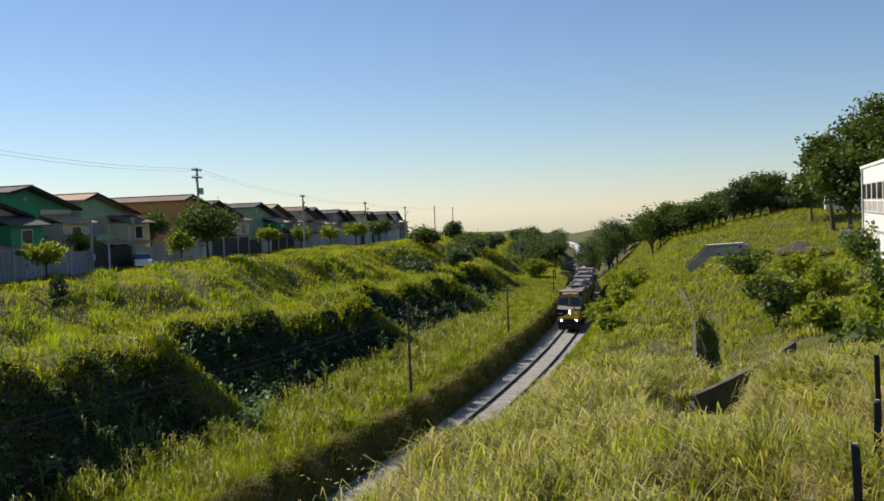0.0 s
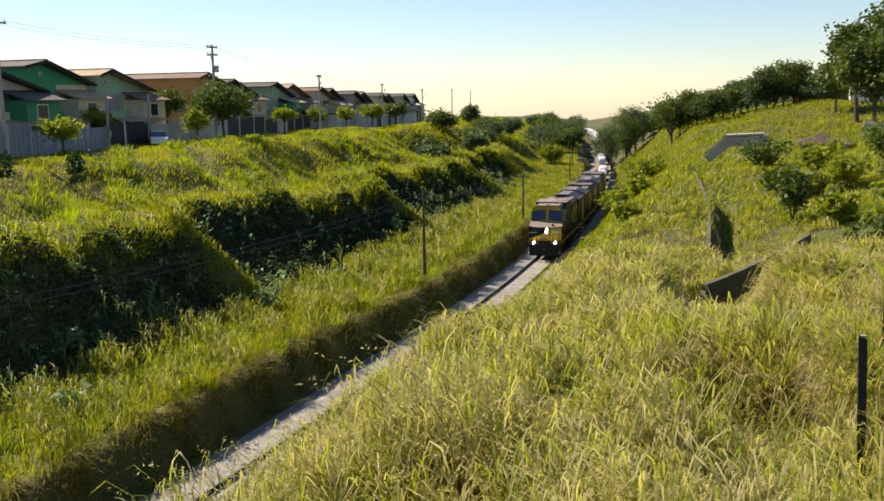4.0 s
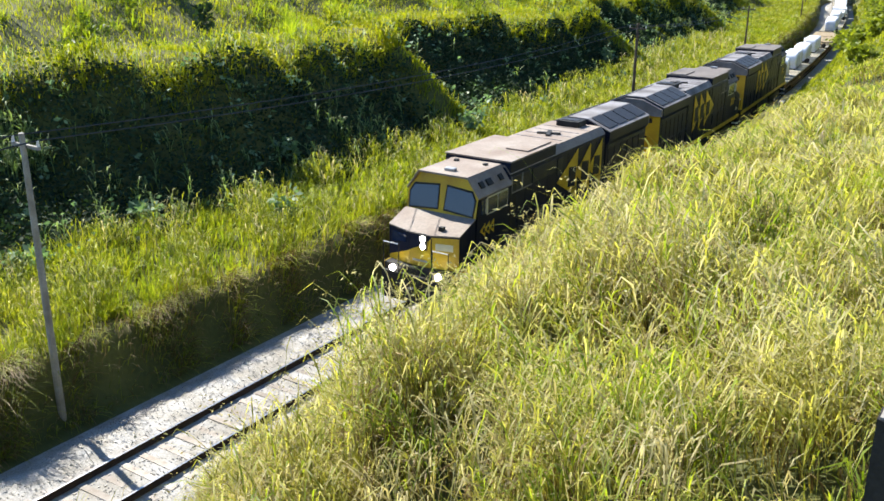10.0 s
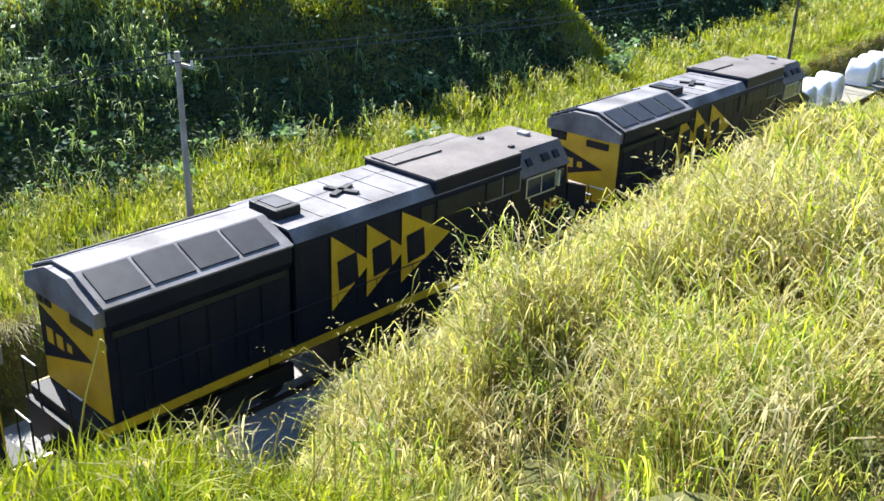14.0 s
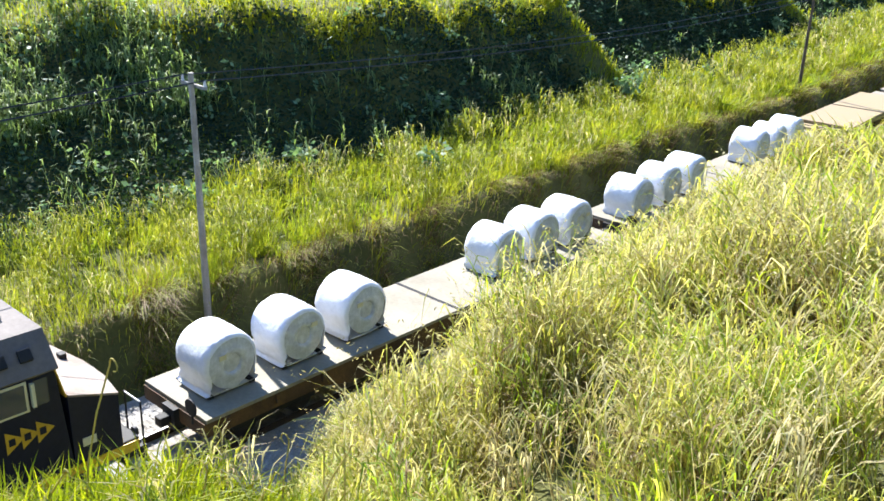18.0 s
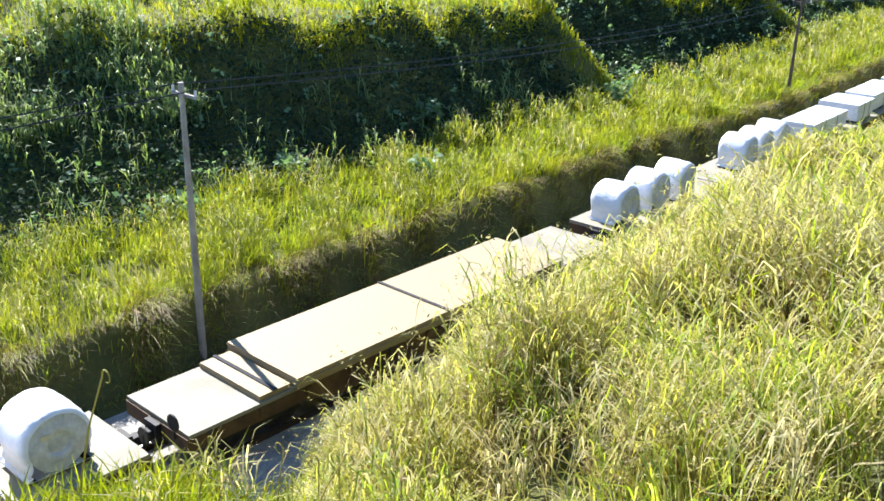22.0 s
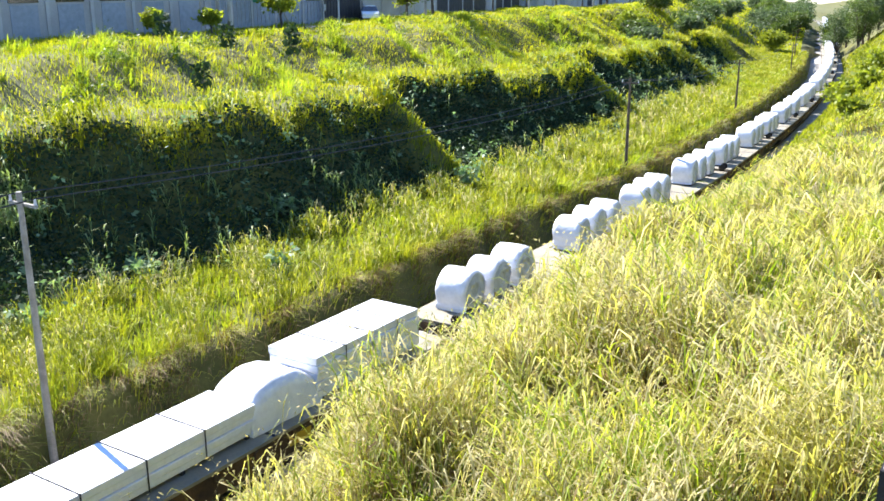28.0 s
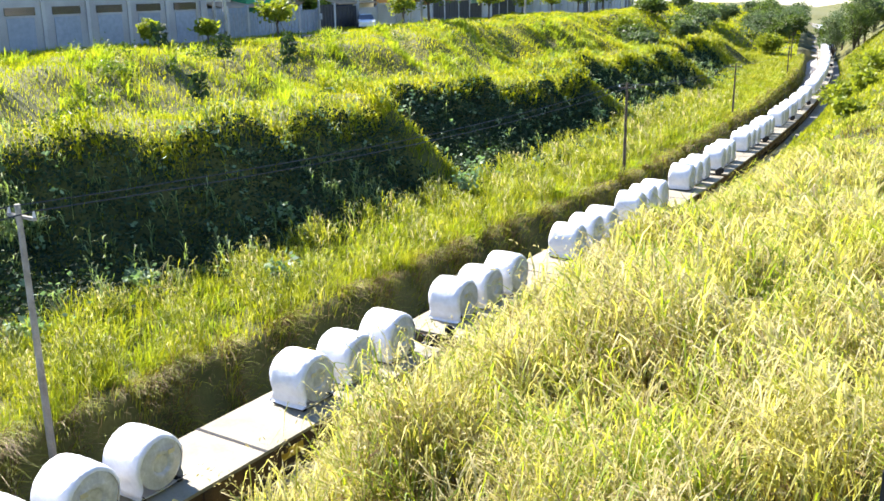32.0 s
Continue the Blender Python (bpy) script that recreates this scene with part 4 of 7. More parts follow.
def coil(seed):
    """A steel coil lying on its side across the wagon, in white wrap that falls onto the deck."""
    rng = random.Random(seed)
    ob = empty("wrapped_steel_coil")
    R, hw = 0.765 + 0.03 * rng.random(), 0.67
    seg = 52
    bm = bmesh.new()
    loops = []
    for x, k in ((-hw, 0.84), (-hw + 0.02, 0.91), (-hw + 0.08, 0.97), (-0.42, 1.0), (-0.2, 1.005), (0.02, 1.012), (0.25, 1.0), (0.45, 0.998), (hw - 0.08, 0.97), (hw - 0.02, 0.91), (hw, 0.84)):
        loop = []
        for i in range(seg):
            a = i * math.tau / seg
            c, s = math.cos(a), math.sin(a)
            r = R * k * (1 + 0.003 * math.sin(5 * a + 9 * x + seed) + 0.008 * math.sin(11 * a + seed * 2 + x * 6) + 0.006 * math.sin(23 * a + x * 13))
            y, z = r * c, r * s + R
            if s < -0.35:
                f = min(1.0, (-0.35 - s) / 0.4)
                y = y * (1 - f) + f * (math.copysign(R * 0.92, c) + 0.07 * math.sin(i * 2.3 + seed)) * min(1, abs(c) * 1.9)
                z = z * (1 - 0.7 * f * abs(c))
            loop.append(bm.verts.new((x + 0.02 * math.sin(3 * a + seed), y, max(z, 0.005))))
        loops.append(loop)
    for a, b in zip(loops, loops[1:]):
        for i in range(seg):
            bm.faces.new((a[i], a[(i + 1) % seg], b[(i + 1) % seg], b[i]))
    part("wrap", bm, WRAP, ob, "wrinkled white plastic wrap", True)
    for s in (-1, 1):
        bm = bmesh.new()
        prof = [(0.30, -0.03), (0.34, 0.03), (0.40, 0.045), (0.56, 0.04), (0.60, 0.015), (0.74, 0.02), (0.84, 0.0)]
        rings = []
        for r, dx in prof:
            rings.append([bm.verts.new((s * (hw - 0.02 + dx + 0.008 * math.sin(i * 1.9 + seed)), r * R * math.cos(i * math.tau / 28), max(0.02, r * R * math.sin(i * math.tau / 28) + R))) for i in range(28)])
        for a, b in zip(rings, rings[1:]):
            for i in range(28):
                bm.faces.new((a[i], a[(i + 1) % 28], b[(i + 1) % 28], b[i]))
        part("end_face", bm, WRAP_FACE, ob, "bluish wrapped coil end", True)
        part("bore", rod(bmesh.new(), (s * (hw - 0.3), 0, R), (s * (hw - 0.045), 0, R), 0.31 * R, seg=24), WRAP_FACE, ob, "wrapped coil eye")
        part("paper_tag", boxes((min(s * (hw + 0.04), s * (hw + 0.055)), max(s * (hw + 0.04), s * (hw + 0.055)), 0.2, 0.4, R + 0.2, R + 0.32)), CREAM, ob)
    for y in (-R * 0.95, R * 0.6):
        part("chock", boxes((-hw + 0.06, hw - 0.06, y + R * 0.08, y + R * 0.27, 0, 0.08, 0.02)), STRAP, ob)
    return ob


def pack(name, length, width, height, sheets, seed, straps):
    """A stack of flat packs in white wrap with dark straps."""
    ob = empty(name)
    rng = random.Random(seed)
    z = 0.12
    part("skids", boxes(*[(-width / 2 + 0.05, width / 2 - 0.05, y - 0.06, y + 0.06, 0, 0.12) for y in np.linspace(-length / 2 + 0.3, length / 2 - 0.3, 4)]), STRAP, ob)
    for i in range(sheets):
        dz = (height - 0.12) / sheets
        j = 0.03 * rng.uniform(-1, 1)
        bm = boxes((-width / 2 + j, width / 2 + j, -length / 2 + abs(j), length / 2 - abs(j), z, z + dz - 0.006, 0.035))
        part("wrapped_pack", bm, WRAP, ob, "white wrapped pack")
        z += dz
    for k in range(straps):
        y = (k + 1) * length / (straps + 1) - length / 2
        w = width / 2 + 0.035
        part("strap", boxes((-w, w, y - 0.02, y + 0.02, height, height + 0.012), (-w - 0.012, -w, y - 0.02, y + 0.02, 0.1, height + 0.012), (w, w + 0.012, y - 0.02, y + 0.02, 0.1, height + 0.012)), STRAP, ob)
    return ob


def loaf(length, width, height, seed):
    """A long load under loose white sheeting that slopes off at its ends and sags between its bundles."""
    ob = empty("sheeted_load")
    bm = bmesh.new()
    ys = np.linspace(-length / 2, length / 2, 45)
    rows = []
    for j, y in enumerate(ys):
        e = min(1.0, (length / 2 - abs(y)) / 1.1)
        top = height * (0.55 + 0.45 * (e * (2 - e))) * (1 - 0.07 * abs(math.sin(y * 1.25 + 0.4)) ** 6) + 0.02 * math.sin(y * 7 + seed)
        row = []
        for i in range(15):
            k = i / 14 * 2 - 1
            if abs(k) < 0.62:
                x, z = k / 0.62 * width * 0.44, top - 0.07 * (k / 0.62) ** 4 + 0.015 * math.sin(k * 9 + y * 4)
            else:
                f = (abs(k) - 0.62) / 0.38
                x = math.copysign(width * (0.44 + 0.07 * f ** 0.5) + 0.02 * math.sin(y * 6 + f * 4 + seed), k)
                z = (top - 0.09) * (1 - f) + 0.01 * f
            row.append(bm.verts.new((x, y, z)))
        rows.append(row)
    for a, b in zip(rows, rows[1:]):
        for i in range(14):
            bm.faces.new((a[i], a[i + 1], b[i + 1], b[i]))
    for row in (rows[0], rows[-1]):
        bm.faces.new(row)
    bmesh.ops.recalc_face_normals(bm, faces=bm.faces)
    part("sheeting", bm, WRAP, ob, "loose creased white sheeting", True)
    for y in (-length / 4, 0, length / 4):
        part("skid", boxes((-width / 2 + 0.1, width / 2 - 0.1, y - 0.06, y + 0.06, 0, 0.08)), STRAP, ob)
    return ob


def plates(length, width, height, layers):
    ob = empty("steel_plate_stack")
    for i in range(layers):
        dz = height / layers
        j = 0.02 * ((i * 7) % 3 - 1)
        part("plate", boxes((-width / 2 + j, width / 2 + j, -length / 2, length / 2 - 0.05 * (i % 2), i * dz, (i + 1) * dz - 0.008)), PLATE, ob)
    part("strap", boxes((-width / 2 - 0.03, width / 2 + 0.03, -0.06, 0.06, height + 0.002, height + 0.02)), STRAP, ob)
    return ob


# the train's front, in metres along the track, at these times
FRONT = ((0, 119.6), (1, 110.2), (2, 100.9), (3, 91.5), (4, 82.1), (5, 72.8), (6, 63.4), (7, 54.1), (8, 44.8), (9, 35.4), (10, 26.1), (11, 16.4), (12, 7.0), (13, -2.3),
         (14, -11.6), (16, -30.0), (18, -48.5), (20, -67.5), (22, -86.0), (24, -105.3), (26, -124.5), (28, -143.4), (30, -162.2), (32, -181.0))
LOCO_PITCH, WAGON_PITCH = 19.25, 18.6
MOVING = []                            # (thing, metres behind the front, turned round, height)


def ride(ob, s, turned=False, z=0.0, side=0.0):
    MOVING.append((ob, s, turned, z, side))
    return ob


lead = loco(True, -0.4)
ride(tagged(lead, "leading diesel locomotive, dark navy and yellow, headlamps lit", "locomotive", "locomotives of the train"), LOCO_PITCH * 0.5 - 0.6)
trail = loco(False, -1.1)
ride(tagged(trail, "trailing diesel locomotive, dark navy with grey roof, running long hood first", "locomotive", "locomotives of the train"), LOCO_PITCH * 1.5, True)
ride(tagged(loco(False, 0.8), "last diesel locomotive, navy with yellow arrowheads, cab towards the wagons", "locomotive", "locomotives of the train"), LOCO_PITCH * 2.5, True)

WAGONS0 = 58.6
first_wagon = wagon()
tagged(first_wagon, "rust-brown flat wagon with a pale worn steel deck", "railway wagon", "wagons of the train")
kinds = [coil(k) for k in range(4)]
for c in kinds:
    tagged(c, "steel coil in white plastic wrap standing on a flat wagon", "steel coil", "wrapped coils on the wagons")
used = set()
N_WAGONS = 23
for w in range(N_WAGONS):
    mid = WAGONS0 + (w + 0.5) * WAGON_PITCH
    ride(first_wagon if w == 0 else copy_thing(first_wagon, Matrix()), mid)
    a = mid - WAGON_PITCH / 2
    if w == 2:
        ride(tagged(plates(0.95, 2.5, 0.16, 3), "short stack of pale steel plates on a flat wagon", "steel plates"), a + 3.05, z=1.226)
        ride(tagged(plates(11.4, 2.9, 0.32, 5), "long stack of pale steel plates on a flat wagon", "steel plates"), a + 9.3, z=1.226)
        continue
    if w == 4:
        ride(tagged(pack("wrapped_plate_pack", 5.6, 1.75, 0.95, 4, 5, 2), "low pack of steel sheets in white wrap", "wrapped pack"), a + 3.9, z=1.226)
        ride(tagged(pack("wrapped_crate", 3.2, 2.2, 1.05, 6, 6, 2), "wide stack of white wrapped sheet packs", "wrapped pack"), a + 9.5, z=1.226)
        ride(tagged(pack("wrapped_plate_pack", 6.2, 1.75, 1.05, 5, 7, 2), "long pack of steel sheets in white wrap", "wrapped pack"), a + 15.1, z=1.226)
        continue
    if w == 5:
        ride(tagged(pack("wrapped_plate_pack", 7.5, 1.75, 0.95, 4, 8, 3), "long low pack of steel sheets in white wrap", "wrapped pack"), a + 5.3, z=1.226)
        ride(tagged(pack("wrapped_crate", 5.3, 1.9, 1.4, 5, 9, 3), "tall stack of white wrapped sheet packs", "wrapped pack"), a + 14.2, z=1.226)
        ride(tagged(loaf(2.9, 1.85, 1.32, 9), "short load under a loose white plastic sheet", "wrapped pack"), a + 10.3, z=1.226)
        continue
    for i, y in enumerate((1.75, 3.95, 6.15, 12.4, 14.4, 16.4) if w < 6 else (2.4, 4.35, 6.35, 12.4, 14.5, 16.65)):
        k = (w * 5 + i * 3) % 4
        c = kinds[k] if k not in used else copy_thing(kinds[k], Matrix())
        used.add(k)
        ride(c, a + y, turned=(i + w) % 2 == 0, z=1.226, side=0.05 * math.sin(w * 2.1 + i))

# ---- grass, shrubs and trees ----
RNG = np.random.default_rng(7)


def blades(roots, height, width, lean, mat, name, label, bend=0.5, parent=None, wind=(0.35, -0.1), toward=None, coarse=False):
    """Grass blades: each a tapered strip of three quads' worth of triangles that arches over."""
    n = len(roots)
    az = RNG.uniform(0, math.tau, n)
    h = height * RNG.uniform(0.55, 1.15, n)
    if toward is not None:
        az = np.arctan2(toward[:, 1], toward[:, 0]) + RNG.normal(size=n) * 0.7
    out = np.stack([np.cos(az), np.sin(az)], -1) * (lean * RNG.uniform(0.2, 1.0, n))[:, None] + np.array(wind) * lean
    side = np.stack([-np.sin(az + RNG.uniform(-0.6, 0.6, n)), np.cos(az + RNG.uniform(-0.6, 0.6, n)), np.zeros(n)], -1)
    w = width * RNG.uniform(0.6, 1.3, n)
    levels = (0.0, 0.6, 1.0) if coarse else (0.0, 0.45, 0.8, 1.0)
    last = len(levels) - 1
    vs = np.zeros((n, last * 2 + 1, 3), np.float32)
    for i, k in enumerate(levels):
        c = roots.copy()
        reach = h * (k ** 2) * 0.9
        c[:, 0] += out[:, 0] * reach
        c[:, 1] += out[:, 1] * reach
        c[:, 2] += h * (k - bend * 0.45 * k ** 3 * np.clip(np.hypot(out[:, 0], out[:, 1]), 0, 1.4)) - 0.05
        ww = w * (0.8, 1.0, 0.7, 0.0)[i] * 0.5
        if i < last:
            vs[:, i * 2] = c - side * ww[:, None]
            vs[:, i * 2 + 1] = c + side * ww[:, None]
        else:
            vs[:, last * 2] = c
    base = (np.arange(n) * (last * 2 + 1))[:, None, None]
    tri = np.array([[0, 1, 3], [0, 3, 2], [2, 3, 4]] if coarse else [[0, 1, 3], [0, 3, 2], [2, 3, 5], [2, 5, 4], [4, 5, 6]])[None]
    ob = raw(name, vs.reshape(-1, 3), (base + tri).reshape(-1, 3), mat, parent)
    return tagged(ob, label, "grass", kind="stuff"), vs[:, last * 2]


def leaves(centres, size, mat, name, parent=None, stretch=1.7, droop=0.3):
    """Single leaves: a folded pair of triangles and a tip, turned every way."""
    n = len(centres)
    a = RNG.normal(size=(n, 3))
    a[:, 2] = a[:, 2] * 0.5 - droop
    a /= np.linalg.norm(a, axis=1)[:, None]
    b = np.cross(a, RNG.normal(size=(n, 3)))
    b /= np.linalg.norm(b, axis=1)[:, None]
    s = (size * RNG.uniform(0.5, 1.3, n))[:, None]
    vs = np.stack([centres - a * s * stretch * 0.5, centres + b * s * 0.5, centres + a * s * stretch * 0.5, centres - b * s * 0.5], 1).astype(np.float32)
    f = (np.arange(n) * 4)[:, None] + np.arange(4)[None]
    return raw(name, vs.reshape(-1, 3), f, mat, parent)


def scatter(n, x0, x1, y0, y1, keep):
    x, y = RNG.uniform(x0, x1, n), RNG.uniform(y0, y1, n)
    u, d = track_frame(x, y)
    px_, py_, _ = plan(x, y)
    k = RNG.uniform(0, 1, n) < keep(px_, py_, u, d)
    x, y = x[k], y[k]
    return np.stack([x, y, ground(x, y)], -1), u[k], d[k]


def clumped(x, y, size, seed):
    return 0.5 + 0.5 * ripple(x, y, size, seed)


# right bank: tall seeding grass
def right_keep(x, y, u, d):
    edge = 2.45 - 0.65 * smooth(48, 66, y) + 0.7 * (1 - smooth(9, 14, y)) + 0.3 * np.sin(u * 0.8) + 0.2 * np.sin(u * 2.1)
    before = ((x + 3.5) * 8.8 - (y - 38.6) * 3.85) / 9.6
    beside = ((x + 3.5) * 3.85 + (y - 38.6) * 8.8) / 9.6
    wx_ = np.interp(y, [28, 47, 59, 81], [-2.8, -4.1, -5.1, -8.6])
    path = (np.abs(x - 0.05 - 0.018 * y - 0.12 * np.sin(y * 0.9)) < 0.2) & (y > 10) & (y < 18)
    bare = ((before > -0.25) & (before < 1.9) & (beside > -6) & (beside < 9.3)) | ((x > wx_ - 0.15) & (x < wx_ + 1.2) & (y > 46) & (y < 64)) | path
    return np.where((d > edge) & ~bare, 0.35 + 0.65 * clumped(x, y, 1.3, 5.0), 0) * np.clip(22.0 / (10.0 + np.hypot(x, y)), 0, 1) ** 1.2


def tufts(centres, per, spread, reach=0.0):
    """Roots of blades round tuft centres, with the way each leans out of its tuft."""
    n = len(centres) * per
    off = RNG.normal(size=(n, 2)) * np.repeat(spread, per)[:, None] if np.ndim(spread) else RNG.normal(size=(n, 2)) * spread
    c = np.repeat(centres, per, 0)
    x, y = c[:, 0] + off[:, 0], c[:, 1] + off[:, 1]
    return np.stack([x, y, ground(x, y)], -1), off


def canes(roots, height, out_scale, mat, name, label, per=7, leaf_len=0.46, leaf_wide=0.0095, lean=0.22):
    """Leafy grass canes: a thin upright stem, and blades along it that arch out and hang at the tip."""
    n = len(roots)
    az = RNG.uniform(0, math.tau, n)
    tilt = np.abs(RNG.normal(size=n)) * lean
    way = np.stack([np.cos(az) * tilt - 0.10, np.sin(az) * tilt - 0.04], -1)

    def stem(k):
        q = roots.copy()
        q[:, :2] += way * (height * k ** 1.6)[:, None]
        q[:, 2] += height * k * (1 - 0.12 * k)
        return q
    sw = (0.006 * out_scale)[:, None] * np.array([[0.8, 0.6, 0.0]])
    one = np.ones(n)
    vs = [np.stack([stem(one * 0) - sw, stem(one * 0) + sw, stem(one * 0.98)], 1)]
    fs = [(np.arange(n) * 3)[:, None] + np.arange(3)[None]]
    start = n * 3
    for j in range(per):
        k = (j + RNG.uniform(0.2, 1.0, n)) / per * 0.72 + 0.28
        p0 = stem(k)
        a = RNG.uniform(0, math.tau, n)
        ln = leaf_len * RNG.uniform(0.6, 1.3, n) * (1.15 - 0.5 * k) * np.sqrt(out_scale)
        dr = np.stack([np.cos(a) - 0.25, np.sin(a), 0 * a], -1)
        sd = np.stack([-np.sin(a), np.cos(a), RNG.uniform(-0.5, 0.5, n)], -1) * (leaf_wide * out_scale * RNG.uniform(0.6, 1.2, n))[:, None]
        up = np.array([0, 0, 1.0])
        p1 = p0 + dr * (ln * 0.24)[:, None] + up * (ln * 0.55)[:, None]
        p2 = p0 + dr * (ln * RNG.uniform(0.45, 0.85, n))[:, None] + up * (ln * RNG.uniform(0.25, 0.95, n))[:, None]
        vs.append(np.stack([p0, p1 - sd, p1 + sd, p2], 1))
        i = start + (np.arange(n) * 4)[:, None]
        fs.append(i + np.array([[0, 1, 2]]))
        fs.append(i + np.array([[1, 3, 2]]))
        start += n * 4
    ob = raw(name, np.concatenate([v.reshape(-1, 3) for v in vs]).astype(np.float32), np.concatenate(fs), mat, None)
    return tagged(ob, label, "grass", kind="stuff"), stem(one)


def plumes(roots, height, scale, lean, stem_mat, leaf_mat, seed_mat, name, label, per=5, seeds=15, leaf_len=0.66):
    """Tall thin grass: bent stems, long narrow leaves that arch over, and loose nodding seed heads."""
    n = len(roots)
    swing = RNG.normal(size=(n, 2)) * 0.16 + lean
    nod_way = RNG.normal(size=(n, 2)) * 0.7 + np.array([-0.5, 0.0])

    def stem(k):
        k = np.asarray(k) * np.ones(n)
        q = roots.astype(float)
        nod = np.clip(k - 0.72, 0, None) / 0.28
        q[:, :2] += swing * (height * (0.35 * k + 0.65 * k ** 2.4))[:, None] + nod_way * (0.13 * nod ** 1.5)[:, None]
        q[:, 2] += height * (k - 0.14 * k ** 4) - 0.07 * nod ** 2
        return q
    az = RNG.uniform(0, math.tau, n)
    side = np.stack([np.cos(az), np.sin(az), 0 * az], -1) * (0.0036 * scale)[:, None]
    a, b, c, e = stem(0), stem(0.4), stem(0.75), stem(1.0)
    vs = np.stack([a - side, a + side, b - side, b + side, c - side * 0.7, c + side * 0.7, e], 1)
    fs = (np.arange(n) * 7)[:, None, None] + np.array([[0, 1, 3], [0, 3, 2], [2, 3, 5], [2, 5, 4], [4, 5, 6]])[None]
    thing = raw(name, vs.reshape(-1, 3), fs.reshape(-1, 3), stem_mat, None)
    tagged(thing, label, "grass", kind="stuff")
    vs, fs = [], []
    for j in range(per):
        k = 0.12 + 0.74 * (j + RNG.uniform(0, 1, n)) / per
        p0 = stem(k)
        a = RNG.uniform(0, math.tau, n)
        ln = leaf_len * RNG.uniform(0.55, 1.25, n) * (1.1 - 0.45 * k) * np.sqrt(scale)
        dr = np.stack([np.cos(a), np.sin(a)], -1) * RNG.uniform(0.35, 0.8, n)[:, None] + lean * 0.7
        sd = np.stack([-np.sin(a), np.cos(a), RNG.uniform(-0.5, 0.5, n)], -1) * (0.0062 * scale * RNG.uniform(0.6, 1.2, n))[:, None]
        droop = RNG.uniform(0.0, 0.85, n)
        def bow(f, h):
            q = p0.copy()
            q[:, :2] += dr * (ln * f)[:, None]
            q[:, 2] += ln * h
            return q
        p1, p2, p3 = bow(0.3, 0.42), bow(0.68, 0.62 - 0.1 * droop), bow(1.0, 0.62 - droop)
        vs.append(np.stack([p0, p1 - sd, p1 + sd, p2 - sd * 0.7, p2 + sd * 0.7, p3], 1))
        fs.append((j * n + np.arange(n))[:, None, None] * 6 + np.array([[0, 1, 2], [1, 3, 4], [1, 4, 2], [3, 5, 4]])[None])
    part_ = raw("leaves", np.concatenate([v.reshape(-1, 3) for v in vs]), np.concatenate([f.reshape(-1, 3) for f in fs]), leaf_mat, thing)
    tagged(part_, kind="stuff")
    if seeds:
        pts = np.concatenate([stem(0.74 + 0.28 * RNG.uniform(0, 1, n)) for _ in range(seeds)])
        pts += RNG.normal(size=pts.shape) * np.array([0.022, 0.022, 0.012]) * np.sqrt(np.tile(scale, seeds))[:, None]
        tagged(leaves(pts, 0.0105 * np.tile(scale, seeds), seed_mat, "seed_heads", thing, 3.2, 0.5), kind="stuff")
    return thing


def tuft_keep(x, y, u, d):
    r = np.hypot(x, y)
    gap = smooth(-0.2, 0.35, ripple(x, y, 0.62, 18.0))
    return right_keep(x, y, u, d) * (1 - (0.35 + 0.55 * (1 - gap)) * smooth(5.4, 6.2, r) * (1 - smooth(11, 18, r)))


c, u, d = scatter(26000, -15.8, 3.5, 1.0, 62, tuft_keep)
r = np.hypot(c[:, 0], c[:, 1])
ok = r > 3.7
c, d, r = c[ok], d[ok], r[ok]
PER = 15
p, off = tufts(c, PER, 0.10 + 0.002 * r)
low_ = smooth(2.3, 5.5, d)
h0 = (0.20 + 0.55 * smooth(-0.3, 0.6, ripple(c[:, 0], c[:, 1], 1.1, 21.0)) * RNG.uniform(0.4, 1.0, len(c))) * (0.5 + 0.5 * low_)
hh, rr, tone = np.repeat(h0, PER), np.repeat(r, PER), np.repeat(RNG.uniform(0, 1, len(c)), PER)
wide = 0.0085 + 0.00062 * rr + 0.004 * (1 - smooth(8, 14, rr))
dry, brown = tone < 0.48, tone > 0.80
green = ~dry & ~brown
blades(p[dry], hh[dry], wide[dry], 0.85, GRASS_DRY, "tall_grass", "tall yellow-green seeding grass on the bank", 0.9, wind=(-0.25, -0.1), toward=off[dry])
blades(p[green], hh[green] * 0.9, wide[green] * 1.2, 0.8, GRASS_GREEN, "green_grass", "greener grass between the seeding stalks", 0.9, wind=(-0.25, -0.1), toward=off[green])
blades(p[brown], hh[brown] * 0.8, wide[brown], 0.8, STRAW, "dry_tufts", "dry brown tufts under the seeding grass", 0.9, wind=(-0.25, -0.1), toward=off[brown])

# leafy canes stand above the tufts in uneven stands
def cane_keep(x, y, u, d):
    k = right_keep(x, y, u, d) > 0
    stand = smooth(-0.35, 0.45, ripple(x, y, 1.5, 12.0) + 0.6 * ripple(x, y, 4.0, 3.0))
    big = np.exp(-(((x + 5.3) / 2.2) ** 2 + ((y - 7.2) / 2.4) ** 2))
    return np.where(k & (np.hypot(x, y) > 3.9), np.clip(0.12 + 0.75 * stand + 0.8 * big, 0, 1), 0) * np.clip(16.0 / (6.0 + np.hypot(x, y)), 0.25, 1) * (0.3 + 0.7 * smooth(9, 15, np.hypot(x, y)))


